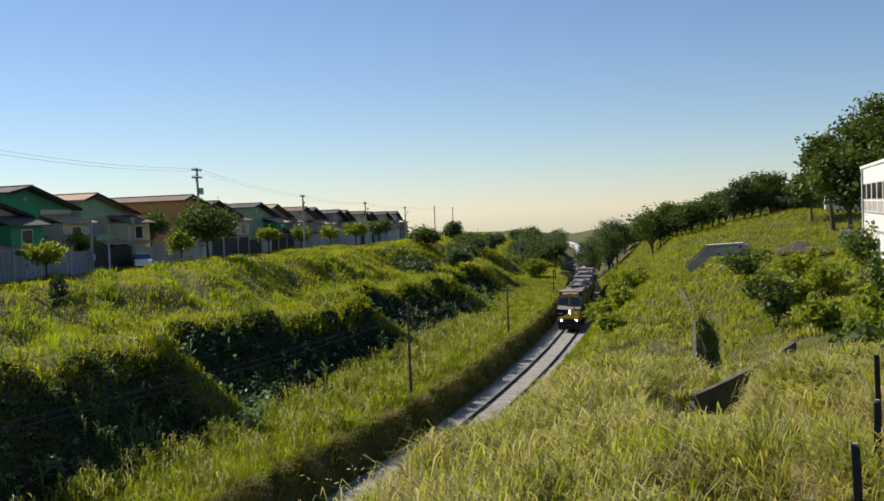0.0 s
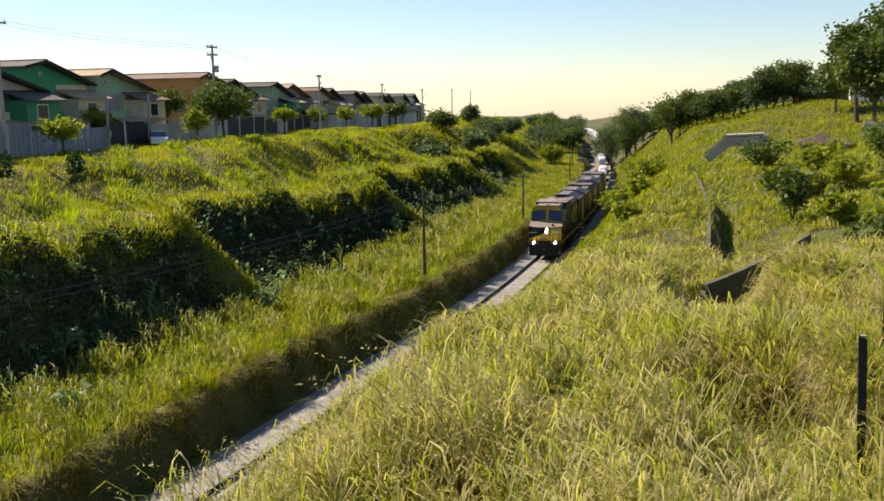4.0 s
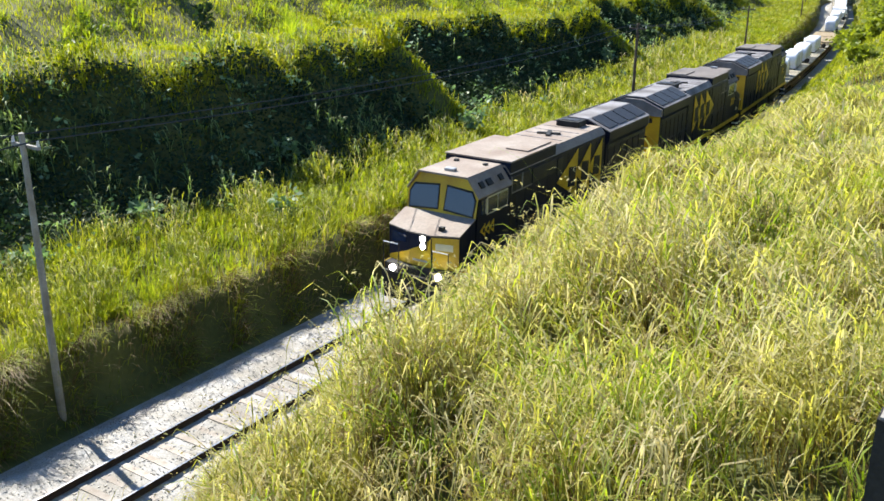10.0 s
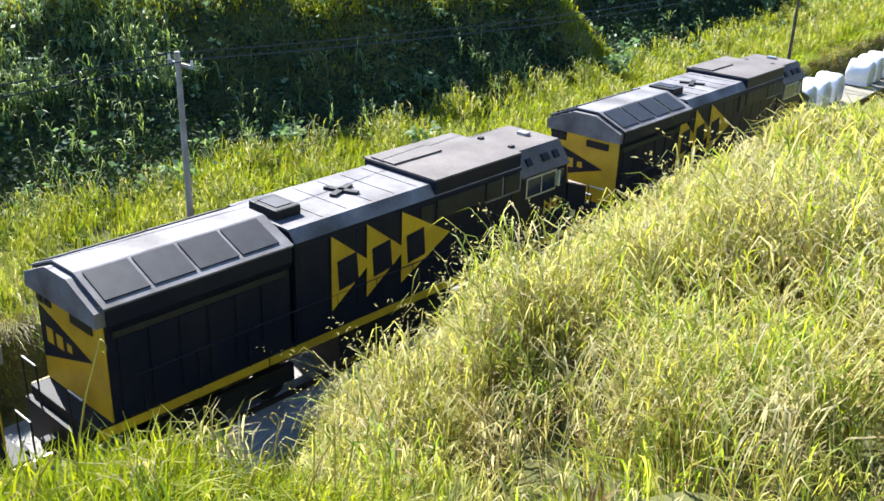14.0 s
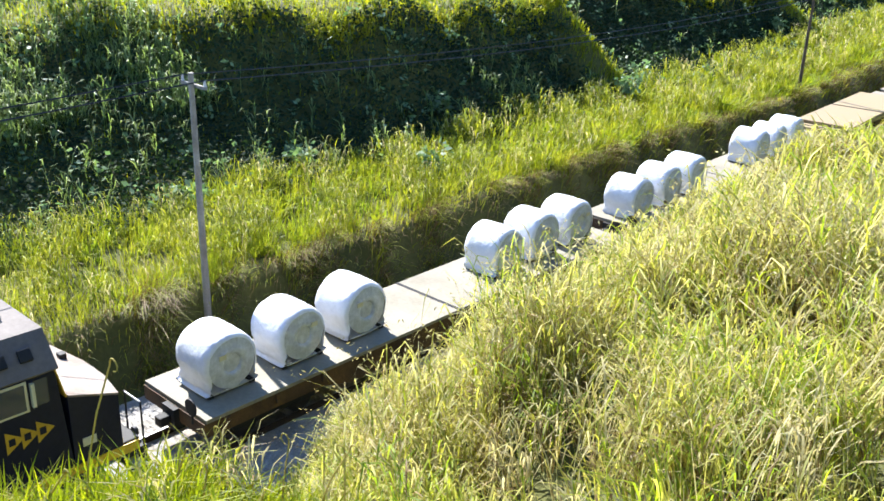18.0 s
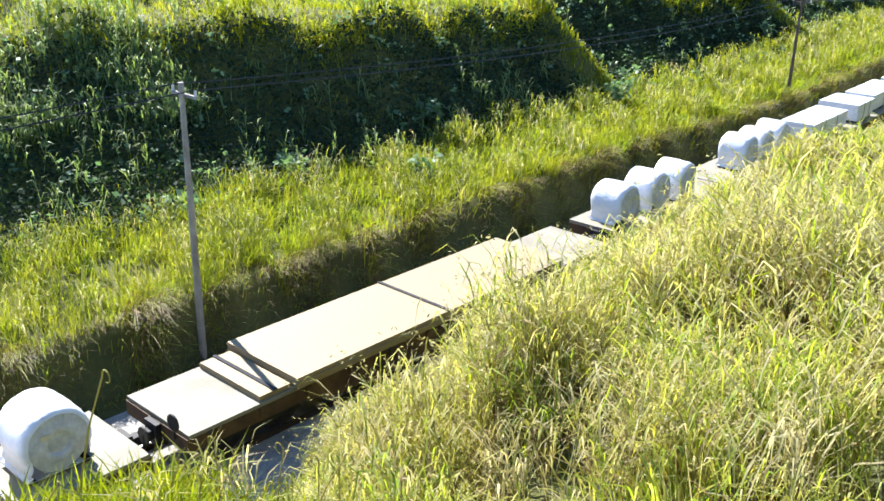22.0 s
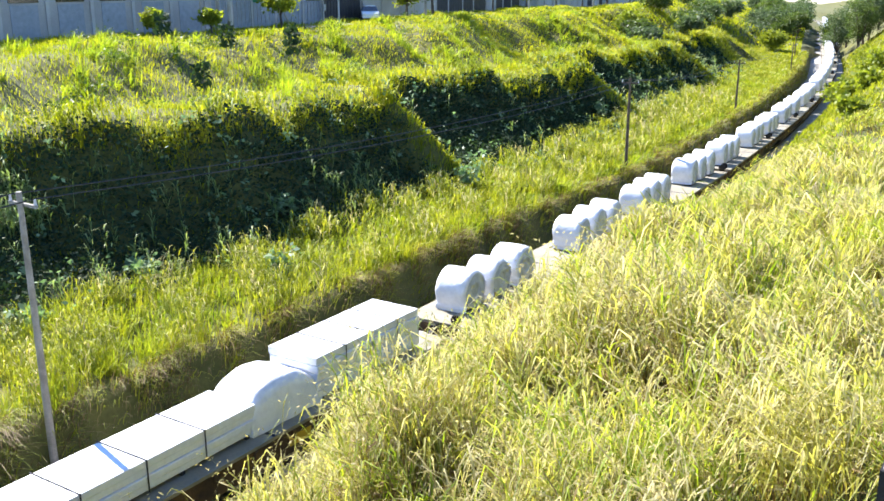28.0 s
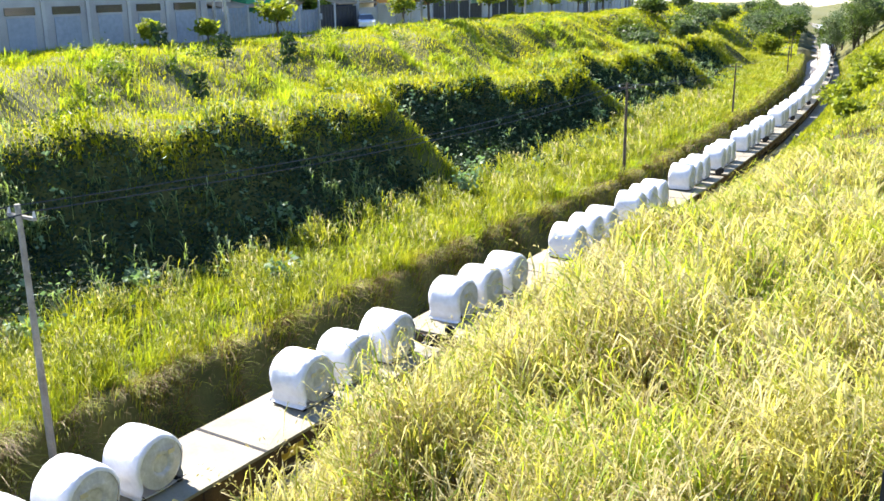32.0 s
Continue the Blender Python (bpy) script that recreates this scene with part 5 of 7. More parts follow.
p, u, d = scatter(110000, -15.8, 3.5, 1.2, 46, cane_keep)
r = np.hypot(p[:, 0], p[:, 1])
big = np.exp(-(((p[:, 0] + 5.3) / 2.2) ** 2 + ((p[:, 1] - 7.2) / 2.4) ** 2))
bearing_ = np.degrees(np.arctan2(-p[:, 0], p[:, 1]))
hc = (0.22 + 0.50 * smooth(-0.3, 0.6, ripple(p[:, 0], p[:, 1], 1.1, 21.0)) + 0.7 * big) * (1 - 0.45 * smooth(46.5, 49, bearing_) * smooth(5.3, 6, r)) * RNG.uniform(0.65, 1.1, len(p)) * (0.35 + 0.65 * smooth(2.8, 7.5, d))
wc = 0.42 + 0.047 * r
pick = RNG.uniform(0, 1, len(p))
for lo_, hi_, mat_, nm_, lb_ in ((0.0, 0.46, GRASS_DRY, "cane_stand", "leafy yellow-green grass canes above the tufts"), (0.46, 0.70, GRASS_GREEN, "green_cane_stand", "fresh green grass canes among dry ones"), (0.70, 1.0, SEED, "pale_cane_stand", "pale dry grass canes with drooping tips")):
    k = (pick >= lo_) & (pick < hi_)
    ob, tips = canes(p[k], hc[k], wc[k], mat_, nm_, lb_)
k = (RNG.uniform(0, 1, len(p)) < 0.45 * (1.3 * big + 0.5 * clumped(p[:, 0], p[:, 1], 1.1, 21.0) ** 2)) & (r < 26)
canes(p[k] + RNG.normal(size=(int(k.sum()), 3)) * np.array([0.05, 0.05, 0]), hc[k] * 0.8, wc[k], STRAW, "brown_cane_stand", "dead brown stems inside the grass clumps")


# tall seeding grass in dense clumps, which leans down the bank and nods over its edge
def clump_field(x, y):
    """Where the tall clumps stand, and how tall they are."""
    r = np.hypot(x, y)
    head = np.degrees(np.arctan2(-x, np.maximum(y, 0.1)))
    mass = np.exp(-(((x + 4.6) / 1.7) ** 2 + ((y - 6.6) / 1.9) ** 2))
    mass = np.maximum(mass, 0.9 * np.exp(-(((x + 3.0) / 1.4) ** 2 + ((y - 8.5) / 2.0) ** 2)))
    near = smooth(5.0, 5.9, r) * (1 - smooth(47.5, 51, head))
    loose = smooth(-0.2, 0.45, ripple(x, y, 0.62, 18.0) + 0.35 * ripple(x, y, 2.1, 14.0))
    return near, mass, loose


def plume_keep(x, y, u, d):
    near, mass, loose = clump_field(x, y)
    return np.where(right_keep(x, y, u, d) > 0, near * np.clip(0.35 * mass + 0.75 * loose + 0.02, 0, 1), 0) * np.clip(9.0 / (1.0 + np.hypot(x, y)), 0, 1) ** 1.3


c, u, d = scatter(17000, -14.5, 3.0, 3.0, 34, plume_keep)
PER = 7
p, off = tufts(c, PER, 0.06)
r = np.hypot(p[:, 0], p[:, 1])
near, mass, loose = clump_field(p[:, 0], p[:, 1])
hp = (0.30 + 0.80 * mass + 0.65 * loose) * RNG.uniform(0.55, 1.2, len(p)) * (0.4 + 0.6 * smooth(2.6, 8.0, np.repeat(d, PER))) * (1 - 0.5 * smooth(8.5, 13, r))
sc = 0.75 + 0.075 * r
lean_ = off * 2.2 + np.array([-0.20, 0.02])
tone = np.repeat(RNG.uniform(0, 1, len(c)), PER)
k = (RNG.uniform(0, 1, len(p)) < 0.55 * mass + 0.1) & (r < 13)
canes(p[k], hp[k] * 0.62, sc[k] * 1.1, STRAW, "clump_stems", "brown dead stems in the heart of the grass clumps", 5, 0.3, 0.008, 0.1)
for lo_, hi_, sm_, lm_, nm_, lb_ in ((0.0, 0.5, STALK, GRASS_DRY, "plume_grass", "tall seeding grass with nodding pale heads"), (0.5, 0.74, STALK, GRASS_GREEN, "green_plume_grass", "tall green grass with pale seed heads"), (0.74, 1.0, STRAW, SEED, "dry_plume_grass", "tall dry straw-coloured seeding grass")):
    k = (tone >= lo_) & (tone < hi_)
    plumes(p[k], hp[k], sc[k], lean_[k], sm_, lm_, SEED, nm_, lb_)

# the near lip of the bank: dense bright grass and a few stalks with curled tips
n_ = 9000
b_, r_ = np.radians(RNG.uniform(43, 78, n_)), RNG.uniform(4.0, 5.25, n_)
p = np.stack([-np.sin(b_) * r_, np.cos(b_) * r_, 0 * r_], -1)
p[:, 2] = ground(p[:, 0], p[:, 1])
blades(p, 0.42 + 0.12 * smooth(54, 60, np.degrees(b_)), 0.011, 0.9, GRASS_SHORT, "lip_grass", "bright short grass on the near lip of the bank", 0.8)
for i, (b_, r_, h_) in enumerate(((66, 4.5, 1.15), (51, 4.6, 0.85), (57, 4.7, 0.55), (55, 4.6, 0.5), (60.5, 4.6, 0.5), (48.5, 4.8, 0.6), (63, 4.7, 0.45), (53, 4.8, 0.6), (58.5, 4.5, 0.42), (69, 4.6, 0.6), (50, 4.9, 0.5))):
    x_, y_ = -math.sin(radians(b_)) * r_, math.cos(radians(b_)) * r_
    g_ = float(ground(np.array([x_]), np.array([y_]))[0])
    bend_ = 0.5 * math.sin(i * 2.3)
    pts = [(x_ + bend_ * h_ * 0.5 * k * k, y_ + 0.2 * h_ * k * k, g_ + h_ * k * (1 - 0.08 * k)) for k in (0, 0.25, 0.5, 0.75, 1.0)]
    cx, cy, cz = pts[-1]
    s_ = 1 if bend_ >= 0 else -1
    pts += [(cx + s_ * 0.055 * (1 - math.cos(a)) * (1 - a / 9), cy, cz + 0.055 * math.sin(a) * (1 - a / 9)) for a in np.linspace(0.4, 4.6, 9)]
    bm = bmesh.new()
    for k, (a, b) in enumerate(zip(pts, pts[1:])):
        rod(bm, a, b, 0.006 - 0.0002 * k, 0.006 - 0.0002 * (k + 1), 5)
    tagged(part("curled_stalk", bm, STALK, None), "pale grass stalk with a curled tip", "grass stalk", "curled stalks on the lip")

n_ = 14000
b_, r_ = RNG.uniform(0, math.tau, n_), np.sqrt(RNG.uniform(0.02, 1, n_)) * 11
p = np.stack([-np.sin(b_) * r_, np.cos(b_) * r_, 0 * r_], -1)
p = p[(p[:, 1] < 0.9) | (r_ < 3.6)]
p[:, 2] = ground(p[:, 0], p[:, 1])
blades(p, 0.3, 0.012, 0.9, GRASS_SHORT, "top_grass", "short trodden grass on top of the bank", 0.8)

# right bank farther off
p, u, d = scatter(270000, -62, 26, 55, 200, lambda x, y, u, d: np.where((d > 2.0), 0.8, 0))
blades(p, 0.35 + 0.4 * clumped(p[:, 0], p[:, 1], 2.5, 51.0), 0.085, 1.2, GRASS_STRIP, "far_bank_grass", "yellow-green grass on the far right bank", 0.6, coarse=True)

far_ = RNG.uniform(150, 330, 45000), -RNG.uniform(4.5, 34, 45000)
p = np.array([on_track(a, b)[:2] for a, b in zip(*far_)])
p = np.concatenate([p, ground(p[:, 0], p[:, 1])[:, None]], 1)
blades(p, 0.8, 0.15, 0.9, GRASS_SHORT, "far_left_grass", "yellow-green grass on the far left bank", 0.7, coarse=True)

# the strip and the low bank where the cutting bends
far_ = RNG.uniform(92, 165, 30000), -RNG.uniform(3.3, 17, 30000)
p = np.array([on_track(a, b)[:2] for a, b in zip(*far_)])
p = np.concatenate([p, ground(p[:, 0], p[:, 1])[:, None]], 1)
blades(p, 0.5 + 0.7 * clumped(p[:, 0], p[:, 1], 2.8, 81.0), 0.10, 1.0, GRASS_STRIP, "bend_grass", "yellow-green grass beside the track at the bend", 0.8, coarse=True)

# left strip beside the track: tall grass leaning over the ditch
c, u, d = scatter(26000, -60, -20, 2, 150, lambda x, y, u, d: np.where((d < -4.9 + 0.9 * smooth(36, 60, u) - 0.3 * np.sin(u * 1.1)) & (d > -11.0), (0.5 + 0.5 * clumped(x, y, 1.6, 2.0)) * np.clip(45 / (20 + y), 0.3, 1), 0))
PER = 30
p, off = tufts(c, PER, 0.16 + 0.002 * c[:, 1])
h0 = 0.6 + 0.85 * clumped(c[:, 0], c[:, 1], 2.2, 4.0) * RNG.uniform(0.4, 1.0, len(c))
hh, tone = np.repeat(h0, PER), np.repeat(RNG.uniform(0, 1, len(c)), PER)
ww = 0.013 + 0.00075 * p[:, 1]
k = tone < 0.6
blades(p[k], hh[k], ww[k], 0.8, GRASS_STRIP, "trackside_grass", "mixed grass strip between track and bank", 0.9, toward=off[k])
blades(p[~k], hh[~k] * 0.9, ww[~k] * 1.3, 0.8, GRASS_GREEN, "trackside_green_grass", "green leafy grass in the trackside strip", 0.9, toward=off[~k])
u3, d3 = RNG.uniform(0, 1, 60000) ** 1.6 * 150, -RNG.uniform(3.85, 5.2, 60000)
d3 = d3 + 1.1 * smooth(36, 60, u3)
p3 = np.array([on_track(a, b)[:2] for a, b in zip(u3, d3)])
k3 = RNG.uniform(0, 1, len(p3)) < 0.15 + 0.85 * smooth(-0.2, 0.4, ripple(p3[:, 0], p3[:, 1], 0.8, 41.0))
p3, u3, d3 = p3[k3], u3[k3], d3[k3]
p3 = np.concatenate([p3, ground(p3[:, 0], p3[:, 1])[:, None]], 1)
h3 = 0.45 + 0.9 * clumped(p3[:, 0], p3[:, 1], 1.1, 43.0) ** 1.5
k3 = RNG.uniform(0, 1, len(p3)) < 0.55
blades(p3[k3], h3[k3], 0.012 + 0.0004 * u3[k3], 1.0, STRAW, "dead_grass", "dead brown grass hanging over the ditch", 1.1, wind=(0.75, -0.1))
blades(p3[~k3], h3[~k3] * 1.1, 0.012 + 0.0004 * u3[~k3], 1.0, GRASS_STRIP, "hanging_grass", "yellow-green grass drooping over the ditch edge", 1.1, wind=(0.75, -0.1))
p4, u4, d4 = scatter(90000, -60, -20, 2, 110, lambda x, y, u, d: np.where((d < -4.7) & (d > -10.5), (0.1 + 0.9 * smooth(-0.3, 0.5, ripple(x, y, 1.4, 31.0))) * np.clip(30 / (15 + y), 0.2, 1), 0))
k4 = RNG.uniform(0, 1, len(p4))
hc = (1.0 + 0.7 * clumped(p4[:, 0], p4[:, 1], 1.7, 33.0)) * RNG.uniform(0.7, 1.15, len(p4))
for lo_, hi_, mat_, nm_, lb_ in ((0.0, 0.88, GRASS_STRIP, "trackside_canes", "leafy yellow-green canes in the trackside strip"), (0.88, 1.0, SEED, "pale_trackside_canes", "pale seeding canes in the trackside strip")):
    k = (k4 >= lo_) & (k4 < hi_)
    canes(p4[k], hc[k], 1.2 + 0.035 * p4[k][:, 1], mat_, nm_, lb_, 6)

# bench and upper slope
def bench_keep(x, y, u, d):
    e, z = bench_edge(u)
    return np.where(-d > e - 0.9 + 0.5 * np.sin(u * 0.63) * np.sin(u * 0.21 + 1), 0.9, 0)


c, u, d = scatter(3600, -60, -28, 6, 120, lambda x, y, u, d: np.where((-d > bench_edge(u)[0] - 0.5) & (-d < 33), smooth(-0.1, 0.5, ripple(x, y, 2.6, 61.0)), 0))
p, off = tufts(c, 26, 0.16 + 0.001 * c[:, 1])
blades(p, np.repeat(RNG.uniform(0.5, 1.15, len(c)), 26), 0.022 + 0.0006 * p[:, 1], 0.9, GRASS_GREEN, "bank_tussocks", "taller green tussocks on bench and upper bank", 0.9, toward=off)
c, u, d = scatter(900, -60, -28, 6, 110, lambda x, y, u, d: np.where((-d > bench_edge(u)[0] + 0.5) & (-d < 32), 0.2 + 0.8 * smooth(0.0, 0.6, ripple(x, y, 3.4, 71.0)), 0))
q = np.repeat(c, 46, 0) + RNG.normal(size=(len(c) * 46, 3)) * np.array([0.34, 0.34, 0.22]) + np.array([0, 0, 0.42])
tagged(leaves(q, 0.12, TREE_LEAF, "bank_weeds"), "low leafy dark green weeds on the upper bank", "weeds", kind="stuff")
p, u, d = scatter(290000, -72, -28, 2, 165, bench_keep)
hh = 0.25 + 0.5 * clumped(p[:, 0], p[:, 1], 1.6, 6.0) ** 1.5
blades(p, hh, 0.022 + 0.0005 * p[:, 1], 1.1, GRASS_SHORT, "bank_grass", "short bright grass on bench and upper bank", 0.6, coarse=True)

# the steep face: small-leaved shrubs and creepers
def face_keep(x, y, u, d):
    e, z = bench_edge(u)
    return np.where((-d > 9.4) & (-d < e + 0.2), 1.0, 0)


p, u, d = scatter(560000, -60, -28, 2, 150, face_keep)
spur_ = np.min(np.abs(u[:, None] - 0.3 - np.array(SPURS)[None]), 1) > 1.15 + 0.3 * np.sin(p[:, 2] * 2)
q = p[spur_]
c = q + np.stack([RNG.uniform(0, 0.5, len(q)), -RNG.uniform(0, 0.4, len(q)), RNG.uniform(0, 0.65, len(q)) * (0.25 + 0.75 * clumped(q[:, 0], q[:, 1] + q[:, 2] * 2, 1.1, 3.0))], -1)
tagged(leaves(c, 0.105 + 0.0009 * q[:, 1], SHRUB, "bank_shrubs"), "small-leaved shrubs covering the steep cut face, shade deepened in the leaf tone", "shrubs", kind="stuff")
rim_ = np.min(np.abs(u[:, None] - 0.3 - np.array(SPURS)[None]), 1)
patchy = clumped(p[:, 0] * 0.7, p[:, 1] + p[:, 2] * 1.5, 2.4, 8.0)
high = smooth(5.2, 7.2, p[:, 2])
k = RNG.uniform(0, 1, len(p)) < (0.05 + 0.16 * patchy * high) * (1 - 0.7 * smooth(36, 46, u)) + 0.75 * (rim_ < 1.3)
blades(p[k], 0.55, 0.05, 0.9, GRASS_SHORT, "face_grass", "grass tufts on the spurs and the upper face", 0.9)
k = RNG.uniform(0, 1, len(p)) < 0.007 * (1 - 0.85 * smooth(36, 46, u)) + 0.22 * ((u < 23) & (p[:, 2] > 3.6)) * patchy
canes(p[k], 1.3 * RNG.uniform(0.7, 1.3, int(k.sum())), 2.2 + 0.03 * p[k][:, 1], CANE_LEAF, "cane_grass", "tall cane-like grass on the near part of the bank", 7)
e_, z_ = bench_edge(u)
k = RNG.uniform(0, 1, len(p)) < 0.16 * smooth(1.9, 0.2, np.abs(e_ + d)) * (0.3 + 0.7 * patchy)
canes(p[k], 0.9 * RNG.uniform(0.6, 1.3, int(k.sum())), 2.4 + 0.03 * p[k][:, 1], GRASS_SHORT, "rim_canes", "sunlit grass canes hanging over the rim of the cut", 6)
k = RNG.uniform(0, 1, len(p)) < 0.004
pc = np.repeat(p[k], 7, 0) + RNG.normal(size=(int(k.sum()) * 7, 3)) * 0.16 + np.array([0.35, -0.25, 0.5])
tagged(leaves(pc, 0.17, PALE_LEAF, "pale_weeds"), "pale broad leaves standing out of the dark shrubs", "weeds", kind="stuff")

# ---- trees and shrubs ----
def tree(name, x, y, height, crown, mat, seed, label, category="tree", n=2600, size=0.28, base=0.3, tall=0.75, z=None, parts=True):
    """A tapered trunk with forked limbs and a crown of many small leaves in uneven clumps."""
    rng = random.Random(seed)
    g = ground_at(x, y) if z is None else z
    ob = empty(name, pose(x, y, g, 0, 0, rng.uniform(0, 360)))
    bm = bmesh.new()
    fork = height * base
    lean = Vector((rng.uniform(-0.06, 0.06) * height, rng.uniform(-0.06, 0.06) * height, 0))
    r0 = 0.05 + height * 0.022
    rod(bm, (0, 0, -0.4), lean * 0.5 + Vector((0, 0, fork)), r0, r0 * 0.7, 9)
    tips = []
    for i in range(7):
        a = i * math.tau / 7 + rng.uniform(-0.4, 0.4)
        q = lean + Vector((math.cos(a) * crown * rng.uniform(0.3, 0.8), math.sin(a) * crown * rng.uniform(0.3, 0.8), fork + (height - fork) * rng.uniform(0.25, 0.85)))
        mid = (lean * 0.5 + Vector((0, 0, fork))).lerp(q, 0.5) + Vector((0, 0, 0.08 * height))
        rod(bm, lean * 0.5 + Vector((0, 0, fork * 0.95)), mid, r0 * 0.5, r0 * 0.3, 6)
        rod(bm, mid, q, r0 * 0.3, r0 * 0.08, 6)
        tips.append(q)
    part("trunk", bm, BARK, ob)
    gen = np.random.default_rng(seed)
    k = 26
    a = gen.normal(size=(k, 3))
    a /= np.linalg.norm(a, axis=1)[:, None]
    rad = gen.uniform(0.35, 1.0, k)[:, None]
    half = (height - fork) * 0.5 * tall / 0.75
    mids = a * rad * np.array([crown, crown, half]) * 0.85 + np.array([lean.x, lean.y, fork + (height - fork) * 0.5])
    mids = np.concatenate([mids, np.array([tuple(q) for q in tips])])
    pick = gen.integers(0, len(mids), n)
    c = mids[pick] + gen.normal(size=(n, 3)) * np.array([1, 1, 0.7]) * crown * 0.2
    c[:, 2] = np.maximum(c[:, 2], fork * 0.5)
    leaves(c, size, mat, "crown", ob)
    return tagged(ob, label, category)


def shrub(x, y, height, spread, mat, seed, label, n=500, size=0.2, name="shrub"):
    gen = np.random.default_rng(seed)
    ob = empty(name, pose(x, y, ground_at(x, y)))
    bm = bmesh.new()
    ends = []
    for i in range(8):
        a = i * math.tau / 8 + gen.uniform(-0.3, 0.3)
        q = (math.cos(a) * spread * gen.uniform(0.2, 0.8), math.sin(a) * spread * gen.uniform(0.2, 0.8), height * gen.uniform(0.5, 1.0))
        rod(bm, (0, 0, -0.1), q, 0.025, 0.01, 5)
        ends.append(q)
    part("stem", bm, BARK, ob)
    ends = np.array(ends)
    k = gen.integers(0, len(ends), n)
    c = ends[k] * gen.uniform(0.45, 1.05, n)[:, None] + gen.normal(size=(n, 3)) * spread * 0.16
    c[:, 2] = np.maximum(c[:, 2], 0.1)
    leaves(c, size, mat, "foliage", ob)
    return tagged(ob, label, "shrub")


def sapling(x, y, height, seed):
    """A thin stem with a few whorls of large drooping leaves."""
    gen = np.random.default_rng(seed)
    ob = empty("sapling", pose(x, y, ground_at(x, y)))
    part("stem", rod(bmesh.new(), (0, 0, -0.1), (0.15 * gen.normal(), 0.15 * gen.normal(), height), 0.03, 0.012, 6), BARK, ob)
    c = []
    for z in (0.62, 0.8, 1.0):
        for i in range(26):
            a = gen.uniform(0, math.tau)
            c.append((math.cos(a) * gen.uniform(0.1, 0.55), math.sin(a) * gen.uniform(0.1, 0.55), z * height - gen.uniform(0, 0.35)))
    leaves(np.array(c), 0.24, SHRUB, "foliage", ob, 2.2, 0.9)
    return tagged(ob, "thin sapling with whorls of drooping leaves on the bank", "sapling", "saplings on the bank")


def at_track(u, off):
    x, y, a = on_track(u, off)
    return x, y


for i, (u_, o_, h_) in enumerate(((44, -25.5, 2.6), (46, -22.0, 3.0), (40, -27.0, 2.0), (53, -27.5, 2.0), (36.0, -20.0, 2.2))):
    sapling(*at_track(u_, o_), h_, 40 + i)
for i, (u_, o_) in enumerate(((27.5, -7.6), (45.5, -9.3), (64, -9.0), (24, -11.5), (50, -11.0), (33, -12.0), (18, -10.5), (72, -11.5), (84, -9.5))):
    shrub(*at_track(u_, o_), 1.3 + 0.4 * math.sin(i * 2.0), 0.9, PALE_LEAF, 60 + i, "pale broad-leaved weed bush at the foot of the bank", 170, 0.2)
for i, (x_, y_, h_, s_) in enumerate(((-11.5, 72, 1.2, 1.6), (-14.5, 82, 1.7, 2.4), (-17.0, 92, 1.6, 2.6), (-12.8, 88, 1.5, 2.4), (-17.5, 108, 1.8, 3.0), (-10.5, 60, 1.0, 1.2), (-21.5, 128, 2.0, 3.0))):
    x_, y_, _ = laid(x_, y_)
    shrub(x_, y_, h_, s_, TREE_LIGHT, 90 + i, "leafy green bush on the grassy bank", 900, 0.26)
for i, (x_, y_, h_, s_) in enumerate(((-0.6, 55, 3.2, 1.5), (2.2, 62, 2.4, 2.0), (3.8, 47, 2.2, 1.5), (4.6, 68, 2.6, 2.2), (0.8, 71, 2.2, 2.0), (2.6, 38, 1.5, 1.2), (-3.0, 78, 2.0, 2.2), (4.2, 33, 1.5, 1.2), (6.5, 70, 2.6, 2.3), (2.0, 30, 1.3, 1.3), (3.2, 42, 2.0, 1.6), (1.4, 52, 1.7, 1.5), (5.0, 56, 2.4, 1.9), (0.4, 62, 1.5, 1.5), (3.0, 26, 1.2, 1.1), (-1.5, 66, 1.4, 1.6))):
    x_, y_, _ = laid(x_, y_)
    shrub(x_, y_, h_, s_, (TREE_LEAF, TREE_LIGHT, TREE_LIGHT)[i % 3], 120 + i, "dense bush on the slope below the white building", 1000, 0.22)

# far trees: the left bank where the cutting bends away, and the hill on the right
for i in range(26):
    r_ = random.Random(200 + i)
    u_ = 112 + i * 5.6 + r_.uniform(-2, 2)
    o_ = -(8.5 + r_.uniform(0, 16)) if u_ > 150 else -(17 + r_.uniform(0, 9))
    tree("tree", *at_track(u_, o_), 2.0 + 0.022 * (u_ - 110) + r_.uniform(0, 1.0), 2.4 + r_.uniform(0, 1.2), (TREE_LIGHT, FAR_LEAF, TREE_LEAF)[i % 3] if u_ < 175 else FAR_LEAF, 200 + i, "bushy tree on the bank of the cutting", n=2600, size=0.28, base=0.12)
for i in range(22):
    r_ = random.Random(340 + i)
    u_ = 196 + i * 3.6
    tree("tree", *at_track(u_, -(4.6 + r_.uniform(0, 9))), 6.0 + r_.uniform(0, 2.6), 2.8 + r_.uniform(0, 1.0), (TREE_LEAF, FAR_LEAF)[i % 2], 340 + i, "dark tree crowding the bend of the track", n=2600, size=0.28, base=0.12)
